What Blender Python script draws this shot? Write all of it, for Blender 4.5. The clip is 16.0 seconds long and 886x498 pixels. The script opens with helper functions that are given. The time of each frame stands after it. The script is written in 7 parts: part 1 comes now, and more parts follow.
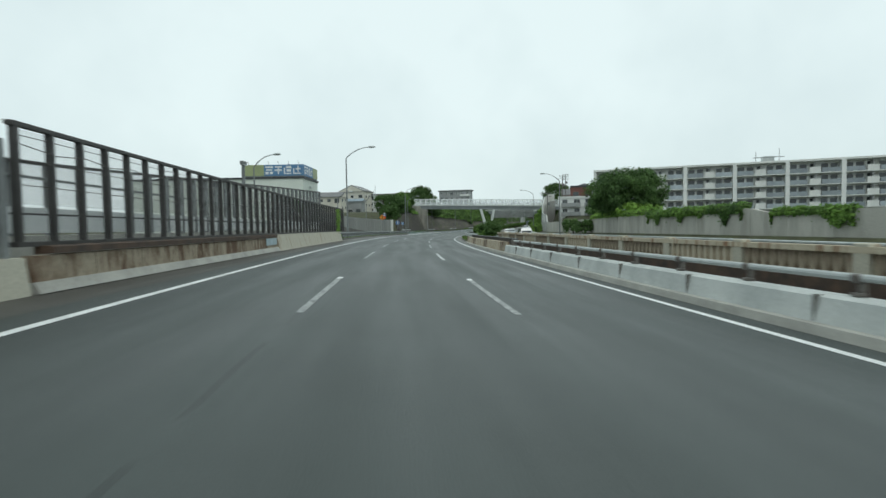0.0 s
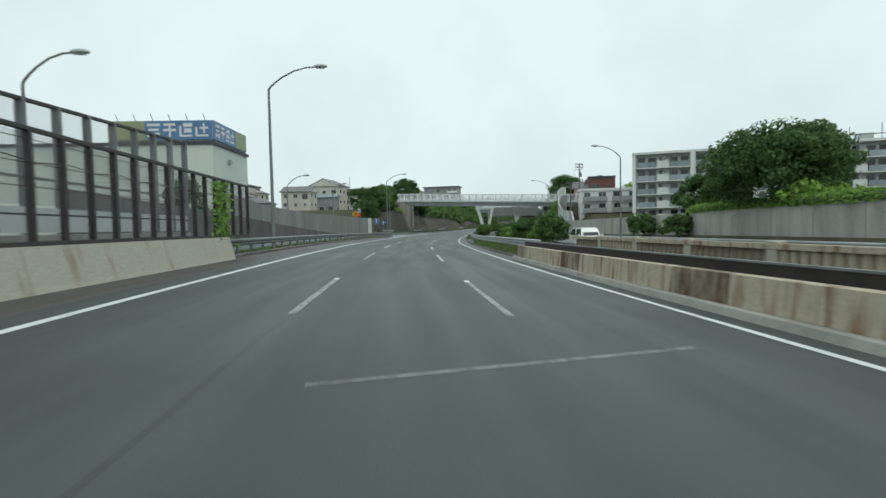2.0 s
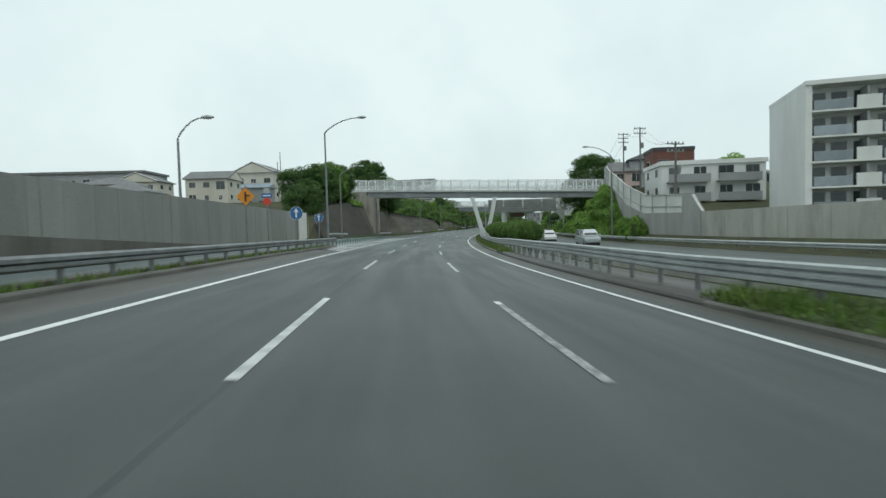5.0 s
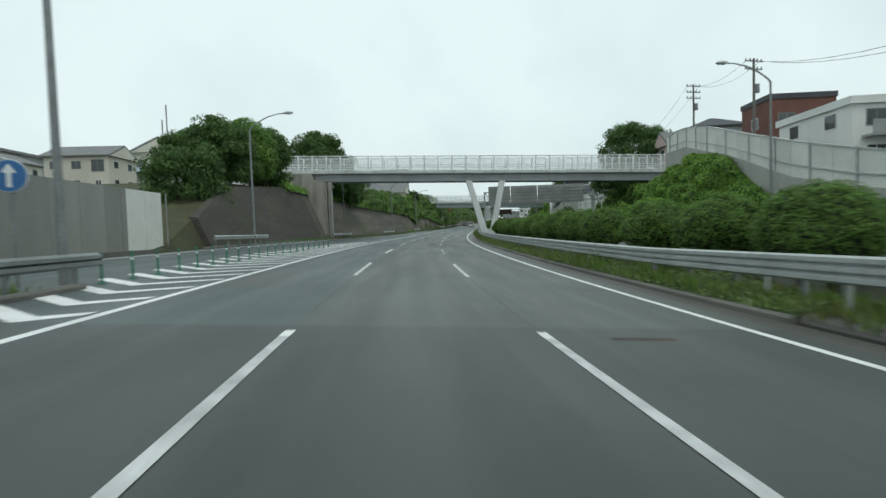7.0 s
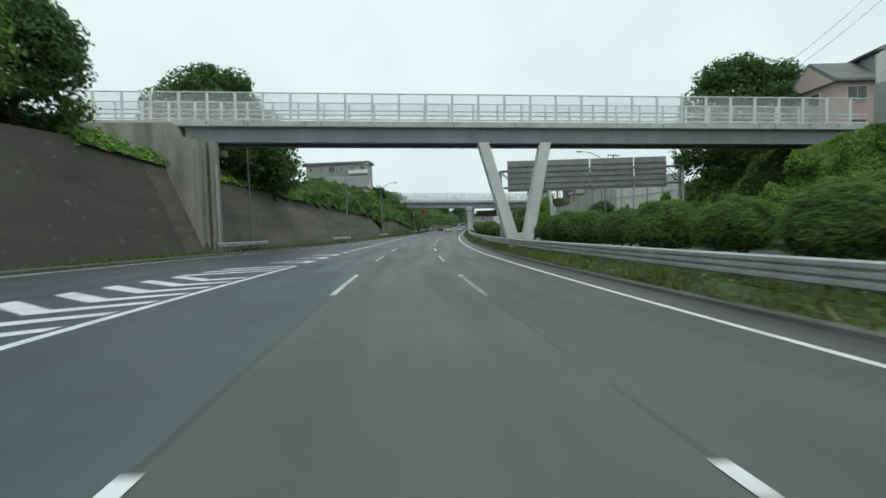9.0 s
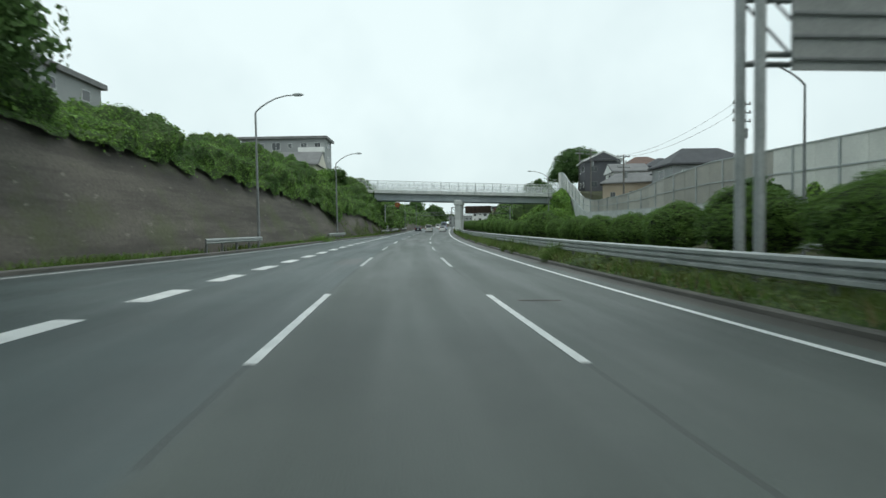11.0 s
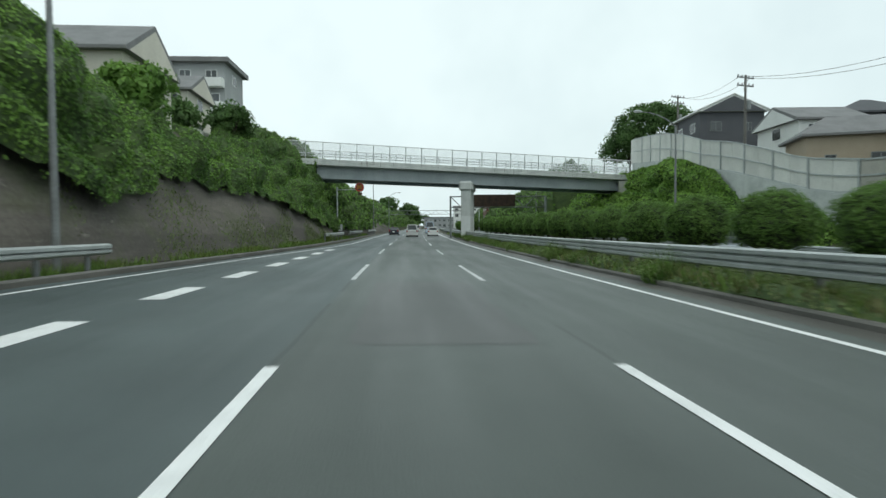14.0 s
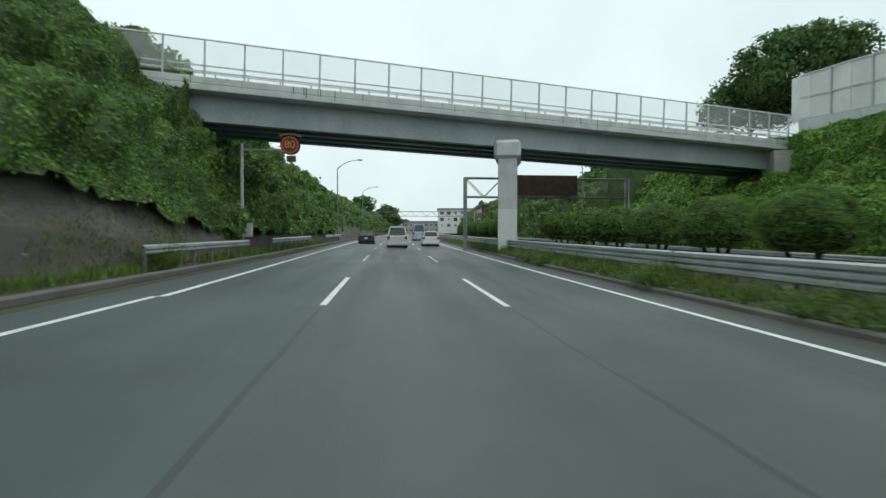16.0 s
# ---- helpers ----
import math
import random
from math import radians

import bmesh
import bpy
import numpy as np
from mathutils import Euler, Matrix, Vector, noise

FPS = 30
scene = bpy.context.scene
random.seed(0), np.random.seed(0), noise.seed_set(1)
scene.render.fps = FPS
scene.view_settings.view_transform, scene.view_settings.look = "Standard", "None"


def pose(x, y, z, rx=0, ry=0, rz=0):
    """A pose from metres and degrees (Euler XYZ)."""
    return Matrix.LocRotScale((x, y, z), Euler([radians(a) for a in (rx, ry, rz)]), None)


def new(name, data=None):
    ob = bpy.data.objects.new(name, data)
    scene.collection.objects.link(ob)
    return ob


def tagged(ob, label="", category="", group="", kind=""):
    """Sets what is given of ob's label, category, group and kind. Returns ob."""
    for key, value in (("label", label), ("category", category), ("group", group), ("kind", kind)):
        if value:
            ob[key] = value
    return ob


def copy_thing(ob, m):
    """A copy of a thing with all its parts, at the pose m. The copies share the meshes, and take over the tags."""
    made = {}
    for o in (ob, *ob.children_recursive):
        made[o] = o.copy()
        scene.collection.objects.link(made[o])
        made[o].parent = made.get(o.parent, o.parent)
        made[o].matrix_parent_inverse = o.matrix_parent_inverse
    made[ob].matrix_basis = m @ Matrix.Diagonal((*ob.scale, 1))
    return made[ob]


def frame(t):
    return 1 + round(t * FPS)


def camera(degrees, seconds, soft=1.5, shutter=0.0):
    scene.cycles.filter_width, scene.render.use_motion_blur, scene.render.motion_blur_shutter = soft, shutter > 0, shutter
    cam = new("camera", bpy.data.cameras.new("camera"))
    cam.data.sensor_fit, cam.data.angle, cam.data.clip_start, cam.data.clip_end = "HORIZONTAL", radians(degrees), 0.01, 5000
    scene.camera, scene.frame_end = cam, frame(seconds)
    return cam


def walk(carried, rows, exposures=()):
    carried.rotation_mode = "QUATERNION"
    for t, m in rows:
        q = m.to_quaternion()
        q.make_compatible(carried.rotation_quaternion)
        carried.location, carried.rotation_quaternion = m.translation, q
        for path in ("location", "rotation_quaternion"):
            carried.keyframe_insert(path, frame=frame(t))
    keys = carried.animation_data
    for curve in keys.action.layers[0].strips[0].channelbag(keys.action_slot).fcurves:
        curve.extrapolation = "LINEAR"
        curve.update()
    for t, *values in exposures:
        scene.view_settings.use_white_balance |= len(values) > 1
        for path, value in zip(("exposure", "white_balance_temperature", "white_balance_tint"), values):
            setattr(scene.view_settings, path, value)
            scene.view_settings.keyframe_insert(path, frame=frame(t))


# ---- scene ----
cam = camera(79.84, 16.0, soft=1.5, shutter=0.25)

# The road's middle line: station in metres, and there the bend (degrees a metre), the grade (percent) and the cross fall to the right (degrees)
BEND = ((-300, 0.0), (-60, 0.0), (-30, -0.0748), (15, -0.0751), (55, -0.084), (95, -0.1001), (135, -0.108), (175, -0.0792), (215, -0.0755),
        (255, -0.0385), (300, -0.0178), (460, -0.0178), (520, 0.0), (3000, 0.0))
GRADE = ((-300, 0.0), (-30, -0.54), (15, -0.52), (55, -0.76), (95, -1.28), (135, -0.35), (175, -0.49), (215, 0.69), (255, 0.81), (300, 1.51),
         (460, 1.48), (600, 0.0), (3000, 0.0))
FALL = ((-40, 2.3), (25, 2.4), (55, 2.9), (110, 3.4), (160, 2.6), (215, 1.3), (300, 1.1), (500, 1.0))
ST = np.arange(-300.0, 2501.0, 1.0)


def table(rows, s):
    return np.interp(s, [r[0] for r in rows], [r[1] for r in rows])


HEAD = np.cumsum(table(BEND, ST))
HEAD = HEAD - HEAD[300]
RX = np.concatenate(([0.0], np.cumsum(-np.sin(np.radians(HEAD[:-1])))))
RY = np.concatenate(([0.0], np.cumsum(np.cos(np.radians(HEAD[:-1])))))
RZ = np.concatenate(([0.0], np.cumsum(table(GRADE, ST)[:-1] / 100)))
RX, RY, RZ = RX - RX[300], RY - RY[300], RZ - RZ[300]


def head(s):
    return float(np.interp(s, ST, HEAD))


def plane(s, u):
    """Height of the carriageway's plane over the middle line."""
    return -max(-13.5, min(8.0, u)) * math.tan(radians(float(table(FALL, s))))


def Q(s, u, z=0.0):
    """The place at station s, u metres right of the middle line, z metres over the middle line's height."""
    x, y, h = float(np.interp(s, ST, RX)), float(np.interp(s, ST, RY)), radians(head(s))
    return Vector((x + u * math.cos(h), y + u * math.sin(h), float(np.interp(s, ST, RZ)) + z))


def P(s, u, z=0.0):
    """As Q, but z metres over the carriageway's plane."""
    return Q(s, u, z + plane(s, u))


def at(s, u, z=0.0, turn=0.0):
    """The pose of a thing that stands upright on the carriageway's plane and faces along the road."""
    p = P(s, u, z)
    return pose(p.x, p.y, p.z, 0, 0, head(s) + turn)


def atq(s, u, z=0.0, turn=0.0):
    p = Q(s, u, z)
    return pose(p.x, p.y, p.z, 0, 0, head(s) + turn)


# The drive: seconds, station, offset, eye height, and yaw, pitch and roll against the road
DRIVE = [
    (0.0, 2.475, -0.255, 1.358, -5.694, -2.305, -1.362),
    (0.5, 10.320, -0.190, 1.338, -5.707, -2.415, -1.339),
    (1.0, 17.570, -0.098, 1.344, -5.670, -2.264, -1.151),
    (1.5, 25.286, -0.081, 1.339, -5.524, -2.301, -1.008),
    (2.0, 32.518, -0.100, 1.366, -5.446, -2.228, -1.380),
    (2.5, 40.198, -0.131, 1.366, -5.279, -1.835, -1.594),
    (3.0, 47.927, -0.120, 1.371, -5.204, -1.898, -1.277),
    (3.5, 55.902, -0.156, 1.349, -5.256, -1.715, -1.376),
    (4.0, 64.355, -0.230, 1.355, -5.167, -1.629, -1.524),
    (4.5, 72.779, -0.224, 1.357, -5.139, -1.701, -1.575),
    (5.0, 81.088, -0.218, 1.360, -5.112, -1.772, -1.626),
    (5.5, 89.354, -0.212, 1.362, -5.085, -1.843, -1.677),
    (6.0, 97.654, -0.205, 1.365, -5.057, -1.915, -1.728),
    (6.5, 106.061, -0.199, 1.367, -5.030, -1.986, -1.779),
    (7.0, 114.657, -0.218, 1.390, -5.104, -1.981, -1.461),
    (7.5, 123.401, -0.224, 1.377, -5.109, -2.187, -1.673),
    (8.0, 131.886, -0.273, 1.372, -5.206, -2.122, -1.582),
    (8.5, 140.414, -0.231, 1.392, -5.259, -2.121, -0.959),
    (9.0, 148.945, -0.206, 1.388, -5.313, -1.770, -0.742),
    (9.5, 157.913, -0.190, 1.359, -5.420, -1.742, -0.985),
    (10.0, 167.226, -0.235, 1.368, -5.563, -1.673, -1.390),
    (10.5, 176.441, -0.255, 1.366, -5.545, -1.761, -1.242),
    (11.0, 185.469, -0.275, 1.364, -5.527, -1.849, -1.093),
    (11.5, 194.331, -0.295, 1.362, -5.509, -1.937, -0.944),
    (12.0, 203.045, -0.314, 1.359, -5.491, -2.025, -0.795),
    (12.5, 211.632, -0.334, 1.357, -5.473, -2.113, -0.646),
    (13.0, 220.140, -0.399, 1.348, -5.316, -2.149, -0.580),
    (13.5, 228.590, -0.487, 1.361, -5.299, -2.112, -0.818),
    (14.0, 236.807, -0.532, 1.345, -5.144, -2.096, -0.830),
    (14.5, 245.423, -0.621, 1.350, -5.376, -1.915, -1.282),
    (15.0, 253.777, -0.598, 1.363, -5.808, -1.798, -0.940),
    (15.5, 262.258, -0.559, 1.361, -6.102, -1.784, -0.930),
    (16.0, 270.929, -0.567, 1.372, -6.188, -1.694, -1.214),
]
rows = []
for t, s, u, h, yaw, pitch, roll in DRIVE:
    p = P(s, u, h)
    grade = math.degrees(math.atan(float(table(GRADE, s)) / 100))
    rows.append((t, pose(p.x, p.y, p.z, 90 + pitch + grade, roll + float(table(FALL, s)), head(s) + yaw)))
walk(cam, rows, ((0.0, 0.02), (8.5, 0.03), (10.0, 0.07), (12.5, 0.14), (16.0, 0.14)))

# ---- light: an overcast, wet summer day ----
world = bpy.data.worlds.new("overcast_sky")
scene.world = world
world.use_nodes = True
wt = world.node_tree
wt.nodes.clear()
w_out, w_bg, w_mix = wt.nodes.new("ShaderNodeOutputWorld"), wt.nodes.new("ShaderNodeBackground"), wt.nodes.new("ShaderNodeMix")
w_sky, w_noise, w_ramp, w_co = (wt.nodes.new("ShaderNodeTexSky"), wt.nodes.new("ShaderNodeTexNoise"), wt.nodes.new("ShaderNodeValToRGB"),
                                wt.nodes.new("ShaderNodeTexCoord"))
w_sky.sky_type, w_sky.sun_disc, w_sky.sun_elevation, w_sky.sun_rotation, w_sky.dust_density = "NISHITA", False, radians(62), radians(200), 6.0
w_scale = wt.nodes.new("ShaderNodeMix")
w_scale.data_type, w_scale.blend_type = "RGBA", "MULTIPLY"
w_scale.inputs["Factor"].default_value = 1.0
w_scale.inputs["B"].default_value = (0.11, 0.11, 0.11, 1)
w_noise.inputs["Scale"].default_value, w_noise.inputs["Detail"].default_value, w_noise.inputs["Roughness"].default_value = 1.5, 5.0, 0.55
w_ramp.color_ramp.elements[0].position, w_ramp.color_ramp.elements[0].color = 0.32, (0.61, 0.735, 0.75, 1)
w_ramp.color_ramp.elements[1].position, w_ramp.color_ramp.elements[1].color = 0.62, (0.80, 0.93, 0.93, 1)
w_mix.data_type = "RGBA"
w_mix.inputs["Factor"].default_value = 0.9
wt.links.new(w_co.outputs["Generated"], w_noise.inputs["Vector"])
wt.links.new(w_noise.outputs["Fac"], w_ramp.inputs["Fac"])
wt.links.new(w_sky.outputs[0], w_scale.inputs["A"])
wt.links.new(w_scale.outputs["Result"], w_mix.inputs["A"])
wt.links.new(w_ramp.outputs["Color"], w_mix.inputs["B"])
wt.links.new(w_mix.outputs["Result"], w_bg.inputs["Color"])
w_bg.inputs["Strength"].default_value = 1.06
wt.links.new(w_bg.outputs[0], w_out.inputs[0])

sun = new("sun", bpy.data.lights.new("sun", "SUN"))
sun.data.energy, sun.data.angle, sun.data.color = 0.6, radians(25), (1.0, 0.98, 0.94)
sun.matrix_world = pose(0, 0, 60, 28, 0, 20)


# ---- materials ----
def mat(name, col, col2=None, rough=0.7, metal=0.0, big=0.6, fine=18.0, stretch=(1, 1, 1), contrast=(0.35, 0.65), bump=0.15, grain=0.12, spec=0.4,
        island=0.0, rand=0.0, coat=0.0):
    """A surface in two colours mixed by a large noise, with fine grain and relief; island and rand: how much loose pieces and objects differ."""
    m = bpy.data.materials.new(name)
    m.use_nodes = True
    nt = m.node_tree
    n, link = nt.nodes, nt.links
    b = n["Principled BSDF"]
    b.inputs["Roughness"].default_value, b.inputs["Metallic"].default_value = rough, metal
    b.inputs["Specular IOR Level"].default_value, b.inputs["Coat Weight"].default_value = spec, coat
    co, mp = n.new("ShaderNodeTexCoord"), n.new("ShaderNodeMapping")
    mp.inputs["Scale"].default_value = stretch
    link.new(co.outputs["Object"], mp.inputs["Vector"])
    n1, n2, ramp = n.new("ShaderNodeTexNoise"), n.new("ShaderNodeTexNoise"), n.new("ShaderNodeMapRange")
    n1.inputs["Scale"].default_value, n1.inputs["Detail"].default_value, n1.inputs["Roughness"].default_value = big, 6.0, 0.62
    n2.inputs["Scale"].default_value, n2.inputs["Detail"].default_value = fine, 4.0
    link.new(mp.outputs[0], n1.inputs["Vector"])
    link.new(co.outputs["Object"], n2.inputs["Vector"])
    ramp.inputs["From Min"].default_value, ramp.inputs["From Max"].default_value = contrast
    link.new(n1.outputs["Fac"], ramp.inputs["Value"])
    mix = n.new("ShaderNodeMix")
    mix.data_type = "RGBA"
    mix.inputs["A"].default_value = (*col, 1)
    mix.inputs["B"].default_value = (*(col2 or [c * 0.75 for c in col]), 1)
    link.new(ramp.outputs[0], mix.inputs["Factor"])
    last = mix.outputs["Result"]

    def vary(source, amount, last):
        g, mul = n.new("ShaderNodeMapRange"), n.new("ShaderNodeMix")
        g.inputs["To Min"].default_value, g.inputs["To Max"].default_value = 1 - amount, 1 + amount
        link.new(source, g.inputs["Value"])
        mul.data_type, mul.blend_type = "RGBA", "MULTIPLY"
        mul.inputs["Factor"].default_value = 1.0
        link.new(last, mul.inputs["A"])
        link.new(g.outputs[0], mul.inputs["B"])
        return mul.outputs["Result"]

    last = vary(n2.outputs["Fac"], grain * 2, last)
    if island:
        last = vary(n.new("ShaderNodeNewGeometry").outputs["Random Per Island"], island, last)
    if rand:
        last = vary(n.new("ShaderNodeObjectInfo").outputs["Random"], rand, last)
    link.new(last, b.inputs["Base Color"])
    if bump:
        bp = n.new("ShaderNodeBump")
        bp.inputs["Strength"].default_value, bp.inputs["Distance"].default_value = bump, 0.03
        link.new(n2.outputs["Fac"], bp.inputs["Height"])
        link.new(bp.outputs[0], b.inputs["Normal"])
    return m


def leaf_material(name, col, col2, **more):
    """Leaves: a glossy upper side, and light that shines through them."""
    m = mat(name, col, col2, rough=0.6, fine=6, bump=0, spec=0.2, **more)
    n, link = m.node_tree.nodes, m.node_tree.links
    b, thin, mix = n["Principled BSDF"], n.new("ShaderNodeBsdfTranslucent"), n.new("ShaderNodeMixShader")
    link.new(b.inputs["Base Color"].links[0].from_socket, thin.inputs["Color"])
    mix.inputs[0].default_value = 0.38
    link.new(b.outputs[0], mix.inputs[1])
    link.new(thin.outputs[0], mix.inputs[2])
    link.new(mix.outputs[0], n["Material Output"].inputs[0])
    return m


def asphalt_material(name, col, col2, seams):
    """Damp asphalt: worn wheel tracks, seams along the lanes and patches, laid out along the road by the UV map (offset, station)."""
    m = mat(name, col, col2, rough=0.5, big=0.25, fine=55.0, stretch=(1, 1, 1), bump=0.25, grain=0.10, spec=0.42)
    n, link = m.node_tree.nodes, m.node_tree.links
    b = n["Principled BSDF"]
    base = b.inputs["Base Color"].links[0].from_socket
    uv, sep = n.new("ShaderNodeUVMap"), n.new("ShaderNodeSeparateXYZ")
    link.new(uv.outputs[0], sep.inputs[0])
    mp, long_noise = n.new("ShaderNodeMapping"), n.new("ShaderNodeTexNoise")
    mp.inputs["Scale"].default_value = (0.8, 0.05, 1)
    link.new(uv.outputs[0], mp.inputs["Vector"])
    link.new(mp.outputs[0], long_noise.inputs["Vector"])
    long_noise.inputs["Scale"].default_value, long_noise.inputs["Detail"].default_value = 1.4, 3.0

    def node(op, a, v=None):
        q = n.new("ShaderNodeMath")
        q.operation = op
        link.new(a, q.inputs[0])
        if v is not None:
            if isinstance(v, (int, float)):
                q.inputs[1].default_value = v
            else:
                link.new(v, q.inputs[1])
        return q.outputs[0]

    # wheel tracks: a wave across the lane
    track = node("MULTIPLY", node("COSINE", node("MULTIPLY", sep.outputs[0], 2 * math.pi / 1.75)), 0.05)
    total = node("ADD", node("ADD", track, 0.90), node("MULTIPLY", long_noise.outputs["Fac"], 0.16))
    if seams:
        wob = n.new("ShaderNodeTexNoise")
        wob.inputs["Scale"].default_value = 0.35
        link.new(uv.outputs[0], wob.inputs["Vector"])
        for u in seams:
            off = node("ADD", sep.outputs[0], -u)
            off = node("ADD", off, node("MULTIPLY", node("ADD", wob.outputs["Fac"], -0.5), 0.12))
            line = node("MULTIPLY", node("LESS_THAN", node("ABSOLUTE", off), 0.035), 0.30)
            total = node("SUBTRACT", total, node("MULTIPLY", line, node("GREATER_THAN", wob.outputs["Fac"], 0.42)))
    mul = n.new("ShaderNodeMix")
    mul.data_type, mul.blend_type = "RGBA", "MULTIPLY"
    mul.inputs["Factor"].default_value = 1.0
    link.new(base, mul.inputs["A"])
    link.new(total, mul.inputs["B"])
    last = mul.outputs["Result"]
    if len(seams) > 1:
        # the outer lane was laid with a bluer mix than the middle one
        lane, tint = n.new("ShaderNodeMapRange"), n.new("ShaderNodeMix")
        lane.inputs["From Min"].default_value, lane.inputs["From Max"].default_value = -1.85, -1.65
        link.new(sep.outputs[0], lane.inputs["Value"])
        tint.data_type = "RGBA"
        tint.inputs["A"].default_value, tint.inputs["B"].default_value = (0.94, 1.0, 1.05, 1), (1.02, 1.0, 0.96, 1)
        link.new(lane.outputs[0], tint.inputs["Factor"])
        both = n.new("ShaderNodeMix")
        both.data_type, both.blend_type = "RGBA", "MULTIPLY"
        both.inputs["Factor"].default_value = 1.0
        link.new(last, both.inputs["A"])
        link.new(tint.outputs["Result"], both.inputs["B"])
        last = both.outputs["Result"]
    link.new(last, b.inputs["Base Color"])
    wet = n.new("ShaderNodeMapRange")
    wet.inputs["From Min"].default_value, wet.inputs["From Max"].default_value = 0.35, 0.65
    wet.inputs["To Min"].default_value, wet.inputs["To Max"].default_value = 0.45, 0.58
    link.new(long_noise.outputs["Fac"], wet.inputs["Value"])
    link.new(wet.outputs[0], b.inputs["Roughness"])
    return m


def mortar_material(name, k):
    """Old sprayed mortar: brown-grey coats in level bands, dark runs of damp, pale chipped spots and green moss in patches."""
    m = mat(name, (0.150 * k, 0.138 * k, 0.118 * k), (0.080 * k, 0.075 * k, 0.066 * k), rough=0.95, big=0.35, fine=7, stretch=(0.3, 0.3, 1.5), contrast=(0.30, 0.70), bump=0.8, grain=0.22)
    n, link = m.node_tree.nodes, m.node_tree.links
    b = n["Principled BSDF"]
    last = b.inputs["Base Color"].links[0].from_socket
    co = n["Texture Coordinate"]

    def patches(last, col, size, stretch, low, high, amount, detail=6.0):
        mp, nz, rg, mx = n.new("ShaderNodeMapping"), n.new("ShaderNodeTexNoise"), n.new("ShaderNodeMapRange"), n.new("ShaderNodeMix")
        mp.inputs["Scale"].default_value = stretch
        link.new(co.outputs["Object"], mp.inputs["Vector"])
        link.new(mp.outputs[0], nz.inputs["Vector"])
        nz.inputs["Scale"].default_value, nz.inputs["Detail"].default_value, nz.inputs["Roughness"].default_value = size, detail, 0.65
        rg.inputs["From Min"].default_value, rg.inputs["From Max"].default_value, rg.inputs["To Max"].default_value = low, high, amount
        link.new(nz.outputs["Fac"], rg.inputs["Value"])
        mx.data_type = "RGBA"
        mx.inputs["B"].default_value = (*col, 1)
        link.new(rg.outputs[0], mx.inputs["Factor"])
        link.new(last, mx.inputs["A"])
        return mx.outputs["Result"]

    last = patches(last, (0.060, 0.056, 0.050), 0.8, (0.10, 0.10, 1.3), 0.46, 0.60, 0.6)
    last = patches(last, (0.085, 0.110, 0.040), 0.2, (1, 1, 1.3), 0.50, 0.64, 0.45 * k)
    last = patches(last, (0.26, 0.245, 0.21), 2.2, (0.5, 0.5, 1), 0.62, 0.68, 0.6 * k)
    link.new(last, b.inputs["Base Color"])
    return m


ASPHALT = asphalt_material("damp_asphalt", (0.087, 0.107, 0.102), (0.062, 0.078, 0.074), (-1.75, 1.75))
ASPHALT_NEW = asphalt_material("fresh_dark_asphalt", (0.057, 0.070, 0.067), (0.041, 0.051, 0.048), (-1.75,))
ASPHALT_OLD = asphalt_material("pale_shoulder_asphalt", (0.088, 0.086, 0.076), (0.062, 0.061, 0.053), ())
PAINT = mat("worn_road_paint", (0.78, 0.80, 0.79), (0.55, 0.57, 0.56), rough=0.5, big=1.6, fine=40, contrast=(0.45, 0.75), grain=0.15)
PAINT_MID = mat("dull_road_paint", (0.56, 0.58, 0.575), (0.33, 0.345, 0.34), rough=0.5, big=2.0, fine=40, contrast=(0.42, 0.68), grain=0.2)
PAINT_OLD = mat("thin_road_paint", (0.40, 0.42, 0.41), (0.12, 0.13, 0.128), rough=0.55, big=7.0, fine=60, contrast=(0.40, 0.62), grain=0.25)
CONCRETE = mat("pale_concrete", (0.42, 0.42, 0.38), (0.29, 0.29, 0.265), rough=0.85, big=0.8, fine=22)
CONCRETE_DARK = mat("dark_damp_concrete", (0.16, 0.155, 0.14), (0.10, 0.10, 0.09), rough=0.8, big=0.5, fine=14, stretch=(1, 1, 0.4))
CONCRETE_GREY = mat("streaked_grey_concrete", (0.36, 0.35, 0.31), (0.17, 0.165, 0.145), rough=0.85, big=0.9, fine=18, stretch=(1, 1, 0.15), contrast=(0.4, 0.68))
CONCRETE_STAINED = mat("water_stained_concrete", (0.44, 0.425, 0.35), (0.22, 0.125, 0.06), rough=0.85, big=1.5, fine=20, stretch=(1, 1, 0.10), contrast=(0.56, 0.74), grain=0.18)
CONCRETE_WHITE = mat("whitewashed_concrete", (0.55, 0.58, 0.56), (0.40, 0.43, 0.42), rough=0.8, big=0.7, fine=20)
PIER_PAINT = mat("pale_painted_pier", (0.66, 0.69, 0.68), (0.52, 0.55, 0.54), rough=0.6, big=0.6, fine=12, stretch=(1, 1, 0.3), bump=0.04, grain=0.06)
SIGN_BACK = mat("dull_grey_sign_back", (0.37, 0.39, 0.38), (0.28, 0.30, 0.29), rough=0.6, metal=0.2, big=0.8, fine=12, bump=0.04)
RUSTY = mat("rust_streaked_concrete", (0.32, 0.275, 0.205), (0.115, 0.07, 0.042), rough=0.85, big=2.2, fine=16, stretch=(1, 1, 0.4), contrast=(0.42, 0.60), grain=0.22)
STREAKED = mat("rust_run_concrete", (0.47, 0.42, 0.32), (0.21, 0.105, 0.05), rough=0.85, big=4.5, fine=18, stretch=(1, 1, 0.10), contrast=(0.49, 0.66), grain=0.18)
RUST_DARK = mat("dark_rust", (0.10, 0.065, 0.045), (0.045, 0.035, 0.03), rough=0.8, big=2.0, fine=20)
